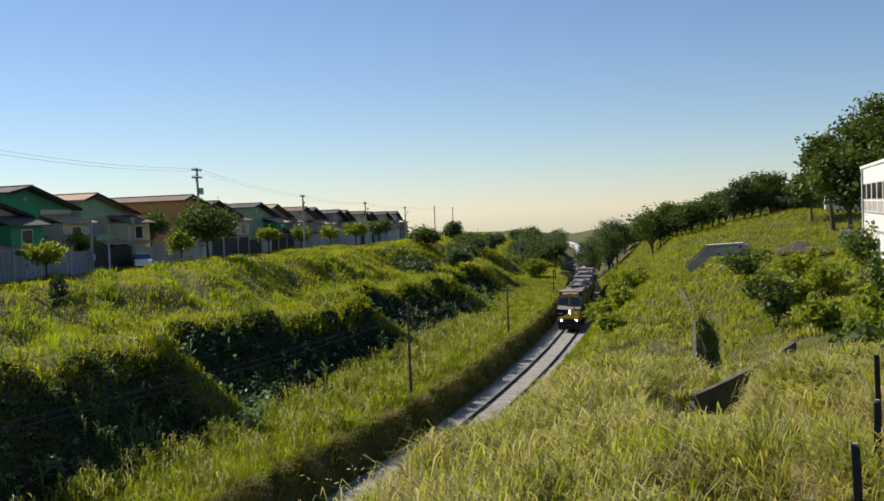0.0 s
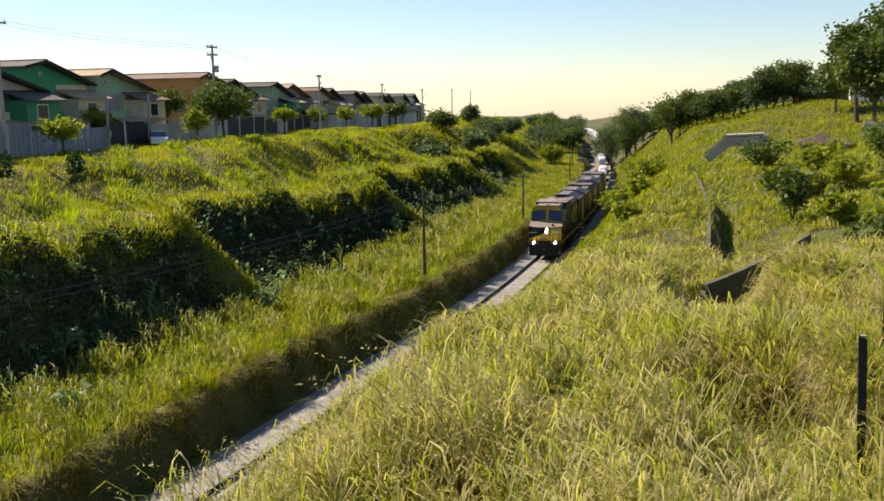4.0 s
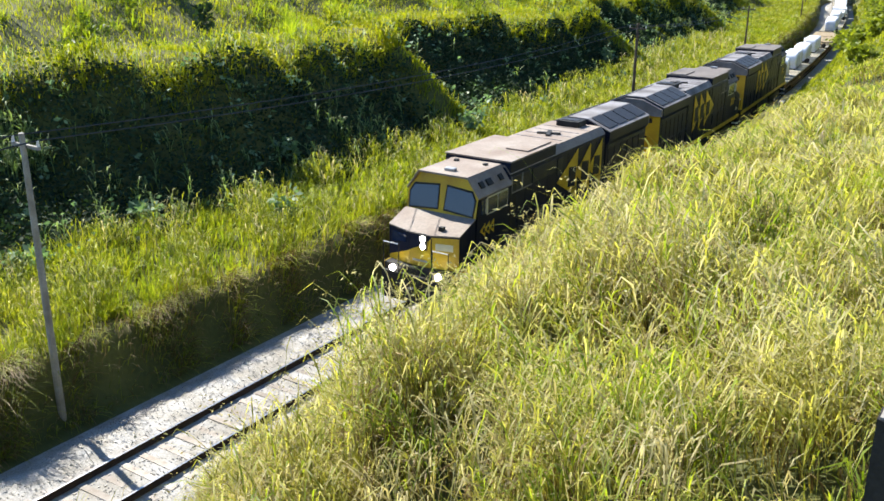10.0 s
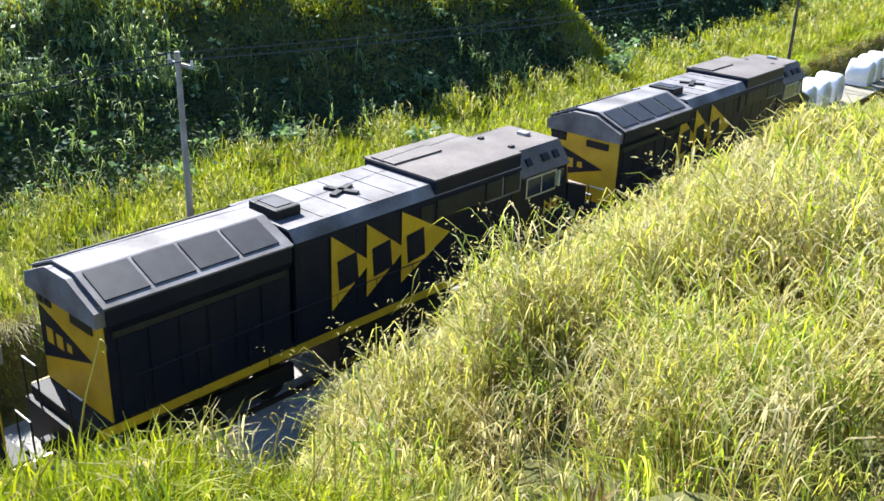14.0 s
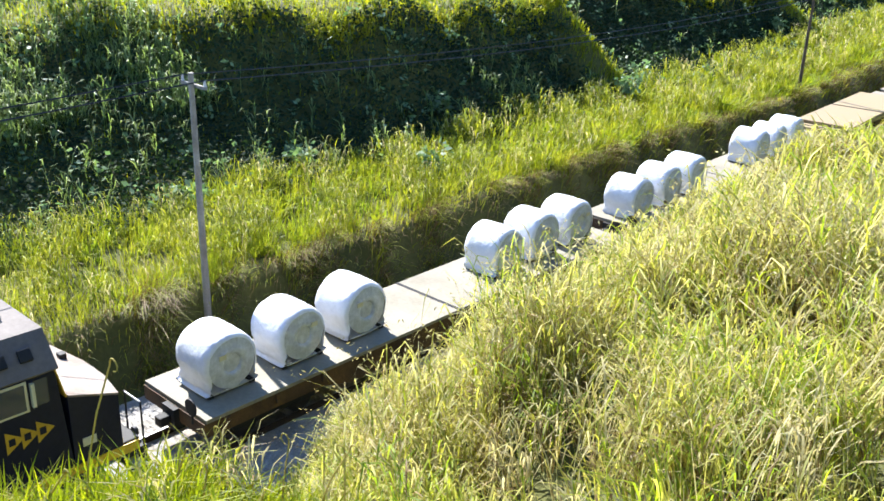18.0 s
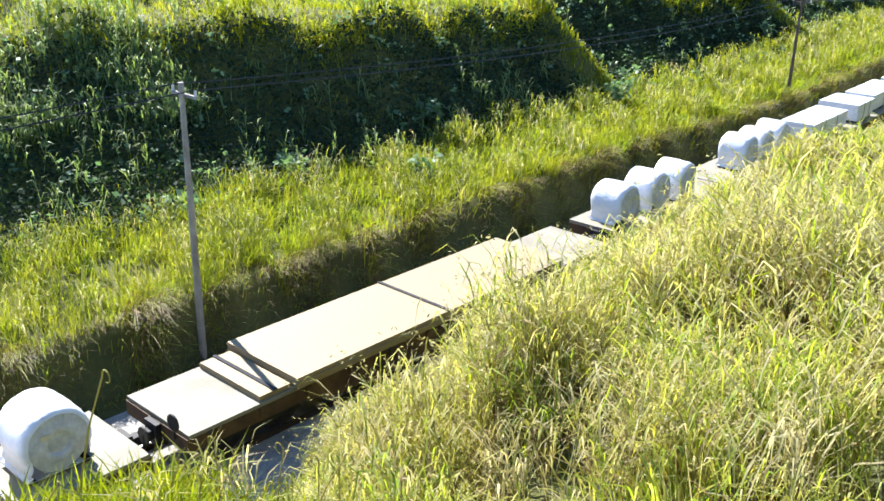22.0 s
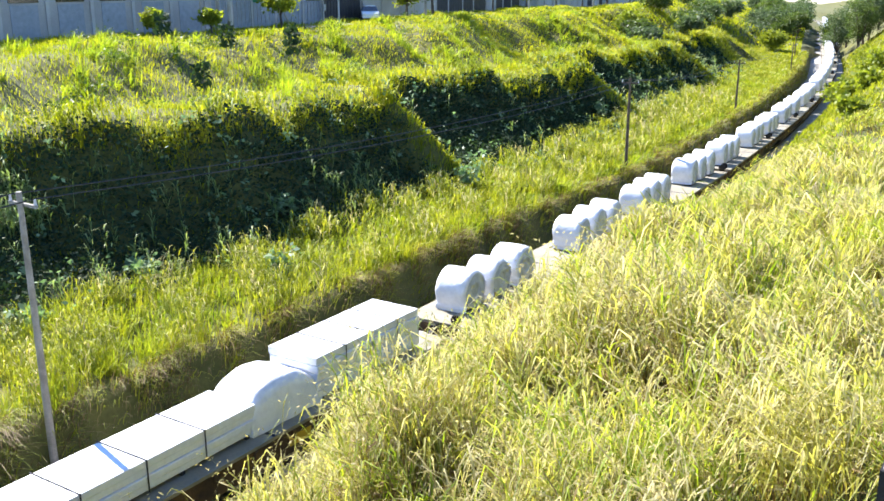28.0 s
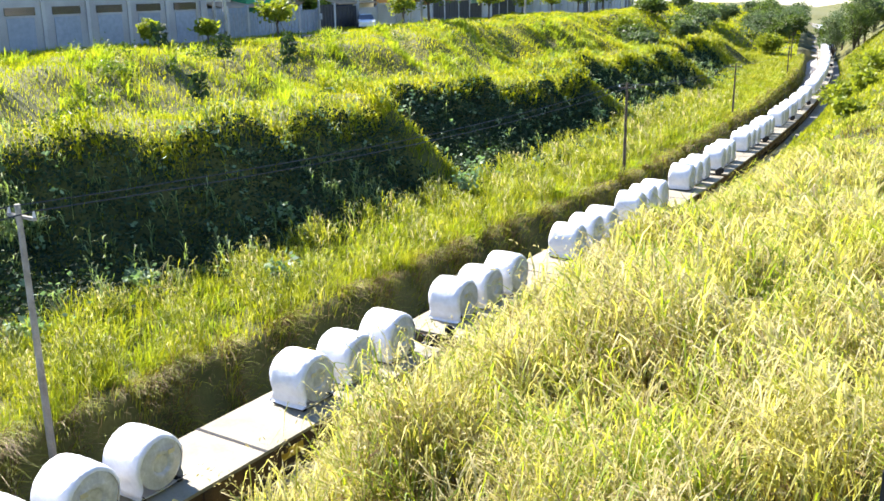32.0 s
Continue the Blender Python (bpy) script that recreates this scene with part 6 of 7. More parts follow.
for i, (head, up_) in enumerate(((11.3, -2.0), (10.9, -1.6), (10.5, -1.3), (10.0, -0.9), (9.65, -0.45), (9.4, -0.6), (9.0, -1.0), (8.5, -1.3), (8.0, -1.0), (7.7, -0.5))):
    r_ = random.Random(300 + i)
    y_ = 205 + r_.uniform(-12, 25)
    x_ = -math.tan(radians(head)) * y_
    h_ = max(3.0, EYE[2] + y_ * math.tan(radians(up_)) - ground_at(x_, y_))
    tree("tree", x_, y_, h_, 2.4 + r_.uniform(0, 1.0), FAR_LEAF if i % 3 else TREE_LEAF, 300 + i, "far tree beyond the bend of the track", n=4500, size=0.19, base=0.12)
for i in range(19):
    r_ = random.Random(400 + i)
    y_ = 146 + r_.uniform(-4, 12)
    head = 7.4 - i * 0.47 + r_.uniform(-0.15, 0.15)
    up_ = float(np.interp(-head, [-7.4, -7.0, -4.3, -3.0, -1.0, -0.3, 0.25, 1.2], [-0.2, 0.1, 0.5, 1.2, 2.0, 1.3, 0.4, 1.0])) + r_.uniform(-0.35, 0.1)
    x_ = -math.tan(radians(head)) * y_
    h_ = max(2.6, EYE[2] + y_ * math.tan(radians(up_)) - ground_at(x_, y_))
    tree("tree", x_, y_, h_, 1.4 + h_ * 0.16 + r_.uniform(0, 0.5), (TREE_LEAF, FAR_LEAF, TREE_LEAF)[i % 3], 400 + i, "dark tree in the row on top of the hill", n=3400, size=0.22, base=0.14)
for i, (head, y_, h_, c_) in enumerate(((-4.6, 118, 12.0, 4.6), (-2.5, 122, 10.2, 3.2), (-6.5, 112, 13, 4.6), (-1.4, 132, 5.6, 2.2), (-3.4, 108, 8.0, 3.4))):
    tree("tree", -math.tan(radians(head)) * y_, y_, h_ * 1.2, c_ * 1.1, TREE_LEAF, 450 + i, "large spreading tree on the hill behind the white building", n=6500, size=0.32, base=0.3)
woods = []
for i in range(300):
    r_ = random.Random(500 + i)
    ang, dist = r_.uniform(-30, 62), r_.uniform(330, 620)
    if 6.5 < ang < 25:
        continue
    x_, y_ = -math.sin(radians(ang)) * dist, math.cos(radians(ang)) * dist
    n_ = 330
    c_ = RNG.normal(size=(n_, 3)) * np.array([9, 9, 1.6]) + np.array([x_, y_, 6.5 + r_.uniform(0, 2.5)])
    woods.append(c_)
tagged(leaves(np.concatenate(woods), 1.1, FAR_LEAF, "far_woods", None, 1.2, 0.1), "hazy far woods along the horizon", "woods", kind="stuff")

def wire(points, r):
    """One continuous thin tube through the points."""
    bm = bmesh.new()
    rings = [[bm.verts.new((x + r * math.cos(k * 1.571), y, z + r * math.sin(k * 1.571))) for k in range(4)] for x, y, z in points]
    for a, b in zip(rings, rings[1:]):
        for k in range(4):
            bm.faces.new((a[k], a[(k + 1) % 4], b[(k + 1) % 4], b[k]))
    return bm


# ---- line poles along the track ----
def line_pole(u, off, top):
    x, y, a = on_track(u, off)
    z = ground_at(x, y)
    ob = empty("line_pole", pose(x, y, 0, 0, 0, a))
    # farther poles take a darker colour for their shaded side
    wood = POLE_WOOD if u < 30 else BARK
    part("shaft", rod(bmesh.new(), (0, 0, z - 0.3), (0.05, -0.1, top), 0.115, 0.075, 12), wood, ob)
    part("crossarm", boxes((-0.55, 0.6, -0.045, 0.045, top - 0.40, top - 0.31, 0.01)), wood, ob)
    for o in (-0.5, 0.55):
        part("insulator", rod(bmesh.new(), (o, 0, top - 0.31), (o, 0, top - 0.15), 0.045, 0.03, 8), PORCELAIN, ob)
    return tagged(ob, "weathered line pole with a crossarm beside the track", "pole", "line poles along the track")


POLES = [(14.35, -4.1, 8.45), (56.9, -4.1, 7.5), (87.8, -4.1, 5.75), (130.5, -4.1, 4.2), (152.0, -4.9, 3.9)]
for u_, o_, t_ in POLES:
    line_pole(u_, o_, t_)
for o_ in (-0.5, 0.55):
    pts = []
    ends = [(-35.0, -4.0, 8.6)] + POLES
    for (ua, oa, ta), (ub, ob_, tb) in zip(ends, ends[1:]):
        xa, ya, _ = on_track(ua, oa)
        xb, yb, _ = on_track(ub, ob_)
        pts += [(xa + o_ + (xb - xa) * i / 12, ya + (yb - ya) * i / 12, ta + (tb - ta) * i / 12 - 0.15 - 2.2 * i / 12 * (1 - i / 12)) for i in range(12)]
    tagged(part("line_wire", wire(pts, 0.018), CABLE, None), "thin wire between the line poles", "wire", "line wires")


# ---- the street on the left bank ----
def top_z(u):
    return 9.7 - 1.1 * float(smooth(95, 200, np.array([float(u)]))[0])


def street_z(u, off=-36.0):
    """Level of the street at chainage u."""
    x, y, a = line_at(u, off)
    return float(laid(x, y, top_z(u))[2])


def along_street(u, off, z=0.0, turn=0.0):
    x, y, a = on_track(u, off)
    return pose(x, y, street_z(u, off) + z, 0, 0, a + turn)


street = along("street", [(-37.2, 9.74), (-33.4, 9.74)], 20, 100, 2.0, ASPHALT)
tagged(street, "narrow grey street in front of the houses", "street", kind="structure")

# the street wall in panels with pillars
wall_holder = tagged(empty("street_wall"), "grey rendered street wall with pillars and gates", "wall", kind="structure")
rw = random.Random(3)
u_ = 56.0
n_panel = 0
while u_ < 190:
    w_ = rw.choice((2.6, 3.2, 4.0))
    kind_ = rw.choice(("wall", "wall", "wall", "gate", "grey"))
    if u_ < 66:
        kind_ = "grey"
    m_ = along_street(u_, -38.0)
    h_ = rw.choice((2.1, 2.3, 2.5))
    mat_ = {"wall": FENCE_WALL, "gate": GATE, "grey": GATE_BLUE}[kind_]
    p_ = part({"wall": "wall_panel", "gate": "gate", "grey": "gate"}[kind_], boxes((-0.08, 0.08, 0.0, w_ - 0.25, -0.5, h_)), mat_, wall_holder)
    p_.matrix_basis = m_
    if kind_ != "wall":
        for k in range(int(w_ / 0.5)):
            b_ = part("gate_slat", boxes((0.08, 0.12, 0.15 + k * 0.5, 0.2 + k * 0.5, -0.2, h_ - 0.05)), METAL if kind_ == "grey" else GATE, p_)
    q_ = part("pillar", boxes((-0.15, 0.15, w_ - 0.25, w_, -0.5, h_ + 0.15, 0.015)), FENCE_WALL, wall_holder)
    q_.matrix_basis = m_
    u_ += w_
    n_panel += 1


def house(u, width, hue, hue2, roof_mat, eave=5.4, ridge=7.9, depth=10.5, off=-42.0, low=True, seed=0):
    """A two-storey house: gable roof along the street, a panel painted as the shaded upper front, windows, and a
    carport roof.
    """
    r = random.Random(seed)
    ob = empty("house", along_street(u, off))
    width = width + 1.3
    peak = width * (0.16 + 0.12 * r.random())
    near_eave, far_eave = ridge - 0.5, ridge - 2.0
    part("wall", prism(bmesh.new(), [(0, -0.5), (0, near_eave), (peak, ridge - 0.15), (width, far_eave), (width, -0.5)], -depth, 0, "x"), WALLS[hue], ob)
    part("front_wall", boxes((0.0, 0.06, width * 0.5, width, -0.4, far_eave - 0.05)), WALLS[hue2], ob, "differently painted half front")
    t = 0.15
    for y0, z0, y1, z1 in ((0.0, near_eave, peak, ridge), (width, far_eave, peak, ridge)):
        k = (z1 - z0) / (y1 - y0)
        ye = y0 - math.copysign(0.5, y1 - y0)
        ze = z0 + (ye - y0) * k
        part("roof_slope", prism(bmesh.new(), [(ye, ze), (y1, z1), (y1, z1 + t), (ye, ze + t)], -depth - 0.4, 0.95, "x"), roof_mat, ob)
        part("bargeboard", prism(bmesh.new(), [(ye, ze - 0.10), (y1, z1 - 0.10), (y1, z1 + t + 0.03), (ye, ze + t + 0.03)], 0.955, 1.0, "x"), DARK_POST, ob)
    part("ridge_cap", rod(bmesh.new(), (-depth - 0.4, peak, ridge + t), (0.95, peak, ridge + t), 0.11, seg=8), roof_mat, ob)
    part("gable_vent", boxes((0.003, 0.03, peak - 0.25, peak + 0.25, ridge - 1.3, ridge - 0.9)), DARK_ROOM, ob)
    # the recess and its shade are one flat toned panel
    part("balcony_shade_panel", boxes((0.0, 0.05, width * 0.08, width * 0.42, 2.9, eave - 0.5)), DARK_ROOM if r.random() < 0.3 else WALLS["grey"], ob, "flat panel painted as the shaded recess above the balcony")
    part("balcony_slab", boxes((0.0, 1.1, width * 0.05, width * 0.45, 2.62, 2.8, 0.02)), CONCRETE, ob)
    part("balcony_rail", boxes((1.04, 1.1, width * 0.05, width * 0.45, 2.8, 3.6)), WALLS[hue], ob)
    for k, (y0, y1, z0, z1) in enumerate(((width * 0.58, width * 0.72, 3.3, 4.4), (width * 0.8, width * 0.92, 3.3, 4.4))):
        f = part("window", boxes((0.06, 0.11, y0 - 0.08, y1 + 0.08, z0 - 0.08, z1 + 0.08)), WHITE, ob)
        part("pane", boxes((0.11, 0.13, y0, y1, z0, z1)), DARK_ROOM, f)
    for k, (x0, x1, z0, z1) in enumerate(((-3.2, -2.0, 3.2, 4.4), (-7.6, -6.6, 3.4, 4.4))):
        f = part("side_window", boxes((x0 - 0.08, x1 + 0.08, -0.05, -0.001, z0 - 0.08, z1 + 0.08)), WHITE, ob)
        part("pane", boxes((x0, x1, -0.07, -0.05, z0, z1)), DARK_ROOM, f)
    wz = eave - 1.3 + 0.3 * r.random()
    part("front_wing", boxes((0.06, 2.3, width * 0.52, width * 0.98, -0.4, wz)), WALLS[hue2 if r.random() < 0.5 else "cream"], ob, "lower front wing")
    bm = bmesh.new()
    prism(bm, [(0.08, wz + 0.75), (2.9, wz - 0.12), (2.9, wz), (0.08, wz + 0.88)], width * 0.48, width * 1.03)
    part("wing_roof", bm, (TILE_TAN, TILE_GREY, TILE)[r.randrange(3)], ob)
    fw = part("wing_window", boxes((2.3, 2.34, width * 0.66, width * 0.82, 2.9, wz - 0.35)), WHITE, ob)
    part("pane", boxes((2.34, 2.36, width * 0.67, width * 0.81, 2.98, wz - 0.43)), DARK_ROOM, fw)
    if low:
        w2 = width * 0.45
        bm = bmesh.new()
        prism(bm, [(width * 0.5, 2.5), (width * 0.5 + w2 / 2, 3.3), (width * 0.5 + w2, 2.5), (width * 0.5 + w2, 2.6), (width * 0.5 + w2 / 2, 3.42), (width * 0.5, 2.6)], 0.1, 3.3, "x")
        part("carport_roof", bm, TILE_GREY if r.random() < 0.6 else TILE_TAN, ob)
        for y in (width * 0.52, width * 0.5 + w2 - 0.15):
            part("carport_post", boxes((3.05, 3.25, y, y + 0.15, -0.4, 2.55)), WHITE, ob)
    else:
        bm = bmesh.new()
        prism(bm, [(0.1, 3.0), (3.4, 2.45), (3.4, 2.55), (0.1, 3.12)], 0.3, width * 0.9)
        part("porch_roof", bm, TILE_TAN, ob)
        part("awning", boxes((0.2, 2.6, width * 0.1, width * 0.45, 2.2, 2.42)), NAVY_CLOTH, ob)
    return tagged(ob, f"two-storey {hue} painted house with a sloping tiled roof", "house", "houses along the street")


ROW = ((49.5, 7.0, "beige", "green", "g", 5.9, 7.6, -42.6), (58.2, 7.2, "beige", "green", "g", 5.6, 7.3, -41.6), (67.4, 7.6, "green", "cream", "g", 6.0, 8.1, -43.4), (76.4, 7.4, "mint", "cream", "n", 5.8, 7.6, -42.2),
       (95.5, 8.0, "orange", "orange", "t", 6.0, 8.0, -42.0), (105.5, 8.0, "grey", "orange", "g", 5.9, 7.6, -43.6), (115.5, 8.0, "mint", "green", "g", 5.6, 7.4, -42.0), (125.5, 8.0, "grey", "grey", "n", 5.6, 7.4, -43.2),
       (135.5, 8.0, "beige", "red", "t", 5.4, 7.1, -42.0), (145.5, 8.0, "red", "grey", "g", 5.4, 7.2, -43.4), (155.5, 8.5, "grey", "beige", "g", 5.2, 6.9, -42.0), (166, 8.5, "beige", "white", "t", 5.2, 7.0, -43.0),
       (177, 8.5, "cream", "grey", "g", 5.2, 6.9, -42), (188, 8.5, "grey", "beige", "g", 5.2, 6.9, -43), (200, 8.5, "beige", "mint", "g", 5.2, 6.9, -42), (212, 8.5, "white", "grey", "g", 5.2, 6.9, -42))
for i, (u_, w_, a_, b_, r_, e_, g_, o_) in enumerate(ROW):
    house(u_, w_, a_, b_, {"g": TILE_GREY, "t": TILE, "n": TILE_TAN}[r_], e_, g_, off=o_, low=i % 2 == 0, seed=i)

# the long grey building with recessed doors, nearest on the street
ob = empty("garage_building", along_street(33.0, -38.5))
part("wall", boxes((-7.0, 0.0, 0.0, 22.0, -0.6, 4.2)), FENCE_WALL, ob)
part("roof_edge", boxes((-7.1, 0.15, -0.1, 22.1, 4.2, 4.4)), CONCRETE, ob)
for i in range(6):
    y = 1.2 + i * 3.5
    d_ = part("garage_door", boxes((0.003, 0.05, y, y + 2.0, -0.4, 2.3)), GATE_BLUE, ob, "pale blue-grey metal door")
    part("transom_window", boxes((0.003, 0.06, y - 0.1, y + 2.1, 2.45, 2.95)), DARK_ROOM, ob)
    part("pilaster", boxes((0.003, 0.12, y + 2.55, y + 2.8, -0.4, 4.1)), FENCE_WALL, ob)
tagged(ob, "long grey rendered building with recessed pale doors", "building")


def street_pole(u, off, height, arms, lamp, transformer=False):
    ob = empty("utility_pole", along_street(u, off))
    part("shaft", rod(bmesh.new(), (0, 0, -0.4), (0, 0, height), 0.17, 0.11, 10), CONCRETE, ob)
    for k in range(arms):
        z = height - 0.25 - k * 0.8
        part("crossarm", boxes((-0.06, 0.06, -1.05, 1.05, z - 0.06, z + 0.06)), DARK_POST, ob)
        for y in (-0.95, -0.45, 0.45, 0.95):
            part("insulator", rod(bmesh.new(), (0, y, z + 0.06), (0, y, z + 0.24), 0.05, 0.04, 8), PORCELAIN, ob)
    if lamp:
        bm = bmesh.new()
        last = (0, 0, height - 2.6)
        for k in range(1, 7):
            q = (1.0 * k / 6 * 1.2, -0.0, height - 2.6 + 1.4 * math.sin(k / 6 * 1.5))
            q = (q[0], -2.6 * k / 6, q[2])
            rod(bm, last, q, 0.035, seg=6)
            last = q
        part("lamp_arm", bm, METAL, ob)
        part("lamp_head", boxes((last[0] - 0.14, last[0] + 0.14, last[1] - 0.55, last[1] + 0.05, last[2] - 0.06, last[2] + 0.1, 0.03)), METAL, ob)
    if transformer:
        part("transformer", rod(bmesh.new(), (0.4, 0, height - 2.9), (0.4, 0, height - 2.2), 0.26, seg=16), METAL, ob)
        part("transformer_bracket", boxes((0.0, 0.5, -0.06, 0.06, height - 2.9, height - 2.75)), METAL, ob)
    return tagged(ob, "concrete utility pole with crossarms and street lamp arm", "utility pole", "utility poles along the street")


SP = ((26, 10.2), (54.0, 10.2), (84.5, 10.4), (114, 8.4), (146, 8.0), (183, 7.8), (225, 8.2), (262, 8.0))
for i, (u_, h_) in enumerate(SP):
    street_pole(u_, -34.2, h_, 2 if i in (2, 6) else 1, i in (2, 3, 4, 5), i == 2)
for y_ in (-0.95, 0.95):
    pts = []
    for (ua, ha), (ub, hb) in zip(SP, SP[1:]):
        xa, ya, _ = on_track(ua, -34.2)
        xb, yb, _ = on_track(ub, -34.2)
        for i in range(8):
            k = i / 8
            pts.append((xa + (xb - xa) * k, ya + (yb - ya) * k + y_ * 0.1, (street_z(ua, -34.2) + ha) * (1 - k) + (street_z(ub, -34.2) + hb) * k - 0.2 - 1.6 * k * (1 - k) + y_ * 0.15))
    tagged(part("street_wire", wire(pts, 0.009), CABLE, None), "thin overhead wire along the street", "wire", "overhead wires")
for u_, o_, h_ in ((55.5, -36.6, 6.4), (53.8, -36.9, 6.2), (70.6, -37.3, 5.4), (86.5, -37.5, 6.0), (77.5, -37.4, 5.2)):
    ob = empty("service_post", along_street(u_, o_))
    part("shaft", boxes((-0.09, 0.09, -0.09, 0.09, -0.4, h_, 0.01)), CONCRETE, ob)
    part("meter_box", boxes((0.09, 0.24, -0.16, 0.16, 1.2, 1.75, 0.01)), METAL, ob)
    tagged(ob, "slim concrete service post by the street wall", "post", "service posts")

# street trees
for i, (u_, o_, h_, c_, mt, nm) in enumerate(((85.0, -33.6, 6.2, 3.9, TREE_LEAF, "dense dark green street tree"), (80.0, -33.8, 3.6, 1.5, TREE_LIGHT, "small yellow-green street tree"), (60.6, -34.4, 3.1, 1.7, TREE_LIGHT, "staked young yellow-green street tree"),
                                              (72.5, -39.6, 4.0, 1.8, TREE_LIGHT, "round yellow-green street tree"), (106, -36, 4.2, 1.8, TREE_LIGHT, "light green street tree"), (118, -36, 3.8, 1.8, TREE_LIGHT, "light green street tree"),
                                              (128, -35, 3.8, 1.8, TREE_LIGHT, "light green street tree"), (138, -34, 4.4, 2.2, TREE_LIGHT, "light green street tree"), (150, -33, 4.6, 2.4, TREE_LEAF, "dark green street tree by the wall"), (92, -44, 6.5, 2.6, TREE_LEAF, "dark garden tree between houses"),
                                              (45.5, -33.5, 2.0, 0.7, TREE_LIGHT, "thin young tree on the verge"), (51.5, -33.8, 1.8, 0.9, TREE_LIGHT, "small bush-like young tree on the verge"))):
    x_, y_ = at_track(u_, o_)
    tree("street_tree", x_, y_, h_, c_, mt, 700 + i, nm, n=5200 if c_ > 3 else 1800 if c_ > 2 else 900, size=0.24, base=0.4, z=street_z(u_, o_))
for s_ in (-1, 1):
    x_, y_ = at_track(60.6, -34.4)
    ob = part("tree_stake", rod(bmesh.new(), (x_ + 0.1, y_ + s_ * 0.9, 9.6), (x_, y_ + s_ * 0.1, 11.3), 0.04, seg=6), POLE_WOOD, None)
    tagged(ob, "slanting wooden stake of a young tree", "stake", "tree stakes")


# the parked car
def parked_car(m):
    ob = empty("parked_car", m)
    body = prism(bmesh.new(), [(-2.0, 0.35), (-2.02, 0.75), (-1.75, 0.92), (-0.75, 1.0), (1.45, 1.0), (1.95, 0.85), (2.0, 0.4)], -0.82, 0.82, "x")
    bmesh.ops.bevel(body, geom=body.edges[:], offset=0.05, segments=2, affect="EDGES")
    part("body", body, CAR_PAINT, ob, "silver-white body")
    cabin = bmesh.new()
    lo = [cabin.verts.new(v) for v in ((-0.78, -0.95, 0.98), (0.78, -0.95, 0.98), (0.78, 1.75, 0.98), (-0.78, 1.75, 0.98))]
    hi = [cabin.verts.new(v) for v in ((-0.62, -0.2, 1.45), (0.62, -0.2, 1.45), (0.62, 1.25, 1.45), (-0.62, 1.25, 1.45))]
    cabin.faces.new(hi)
    for i in range(4):
        cabin.faces.new((lo[i], lo[(i + 1) % 4], hi[(i + 1) % 4], hi[i]))
    part("glasshouse", cabin, DARK_ROOM, ob, "dark car glass")
    part("roof", boxes((-0.63, 0.63, -0.22, 1.28, 1.44, 1.49, 0.02)), CAR_PAINT, ob)
    for y in (-1.3, 1.25):
        for s in (-1, 1):
            w = part("wheel", rod(bmesh.new(), (s * 0.68, y, 0.3), (s * 0.84, y, 0.3), 0.3, seg=18), TYRE, ob)
            part("rim", rod(bmesh.new(), (s * 0.8, y, 0.3), (s * 0.85, y, 0.3), 0.18, seg=12), METAL, w)
    for s in (-1, 1):
        part("headlight", boxes((min(s * 0.5, s * 0.78), max(s * 0.5, s * 0.78), -2.04, -1.9, 0.66, 0.8, 0.02)), CREAM, ob)
    return tagged(ob, "silver-white hatchback parked by the street wall", "car")


parked_car(along_street(76.2, -35.8, 0.06, 36))

# ---- right side: drain wall, fence, buildings ----
bm = bmesh.new()
ys_ = np.arange(35.0, 81.1, 1.5)


def wall_top(y):
    """Place and height of the top of the drain wall at plan distance y."""
    x = float(np.interp(y, [28, 36, 47, 59, 81], [-2.8, -3.45, -4.25, -5.3, -8.8]))
    px_, py_, _ = laid(x - 0.5, y)
    qx_, qy_, _ = laid(x, y)
    return float(qx_), float(qy_), ground_at(float(px_), float(py_)) + 0.22


for ya, yb in zip(ys_, ys_[1:]):
    (xa, ya, za), (xb, yb, zb_) = wall_top(ya), wall_top(yb)
    vs = [bm.verts.new(v) for v in ((xa - 0.1, ya, za - 2.6), (xa + 0.1, ya, za - 2.6), (xa + 0.1, ya, za), (xa - 0.1, ya, za), (xb - 0.1, yb, zb_ - 2.6), (xb + 0.1, yb, zb_ - 2.6), (xb + 0.1, yb, zb_), (xb - 0.1, yb, zb_))]
    for f in ((0, 1, 2, 3), (4, 7, 6, 5), (1, 5, 6, 2), (0, 3, 7, 4), (3, 2, 6, 7)):
        bm.faces.new([vs[i] for i in f])
# the cross wall, which steps down to it from the slope
xa, ya, xb, yb = -3.5, 38.6, 0.35, 47.4
for k in range(6):
    p0, p1 = k / 6, (k + 1) / 6
    x0, y0, x1, y1 = xa + (xb - xa) * p0, ya + (yb - ya) * p0, xa + (xb - xa) * p1, ya + (yb - ya) * p1
    z0, z1 = (6.2 + 0.4 * k_ + 0.55 * k_ * k_ for k_ in (p0, p1))
    vs = [bm.verts.new(v) for v in ((x0, y0, z0 - 3.2), (x1, y1, z1 - 3.2), (x1, y1, z1), (x0, y0, z0), (x0 - 0.2, y0 + 0.1, z0 - 3.2), (x1 - 0.2, y1 + 0.1, z1 - 3.2), (x1 - 0.2, y1 + 0.1, z1), (x0 - 0.2, y0 + 0.1, z0))]
    for f in ((0, 1, 2, 3), (4, 7, 6, 5), (3, 2, 6, 7), (0, 3, 7, 4), (1, 5, 6, 2)):
        bm.faces.new([vs[i] for i in f])
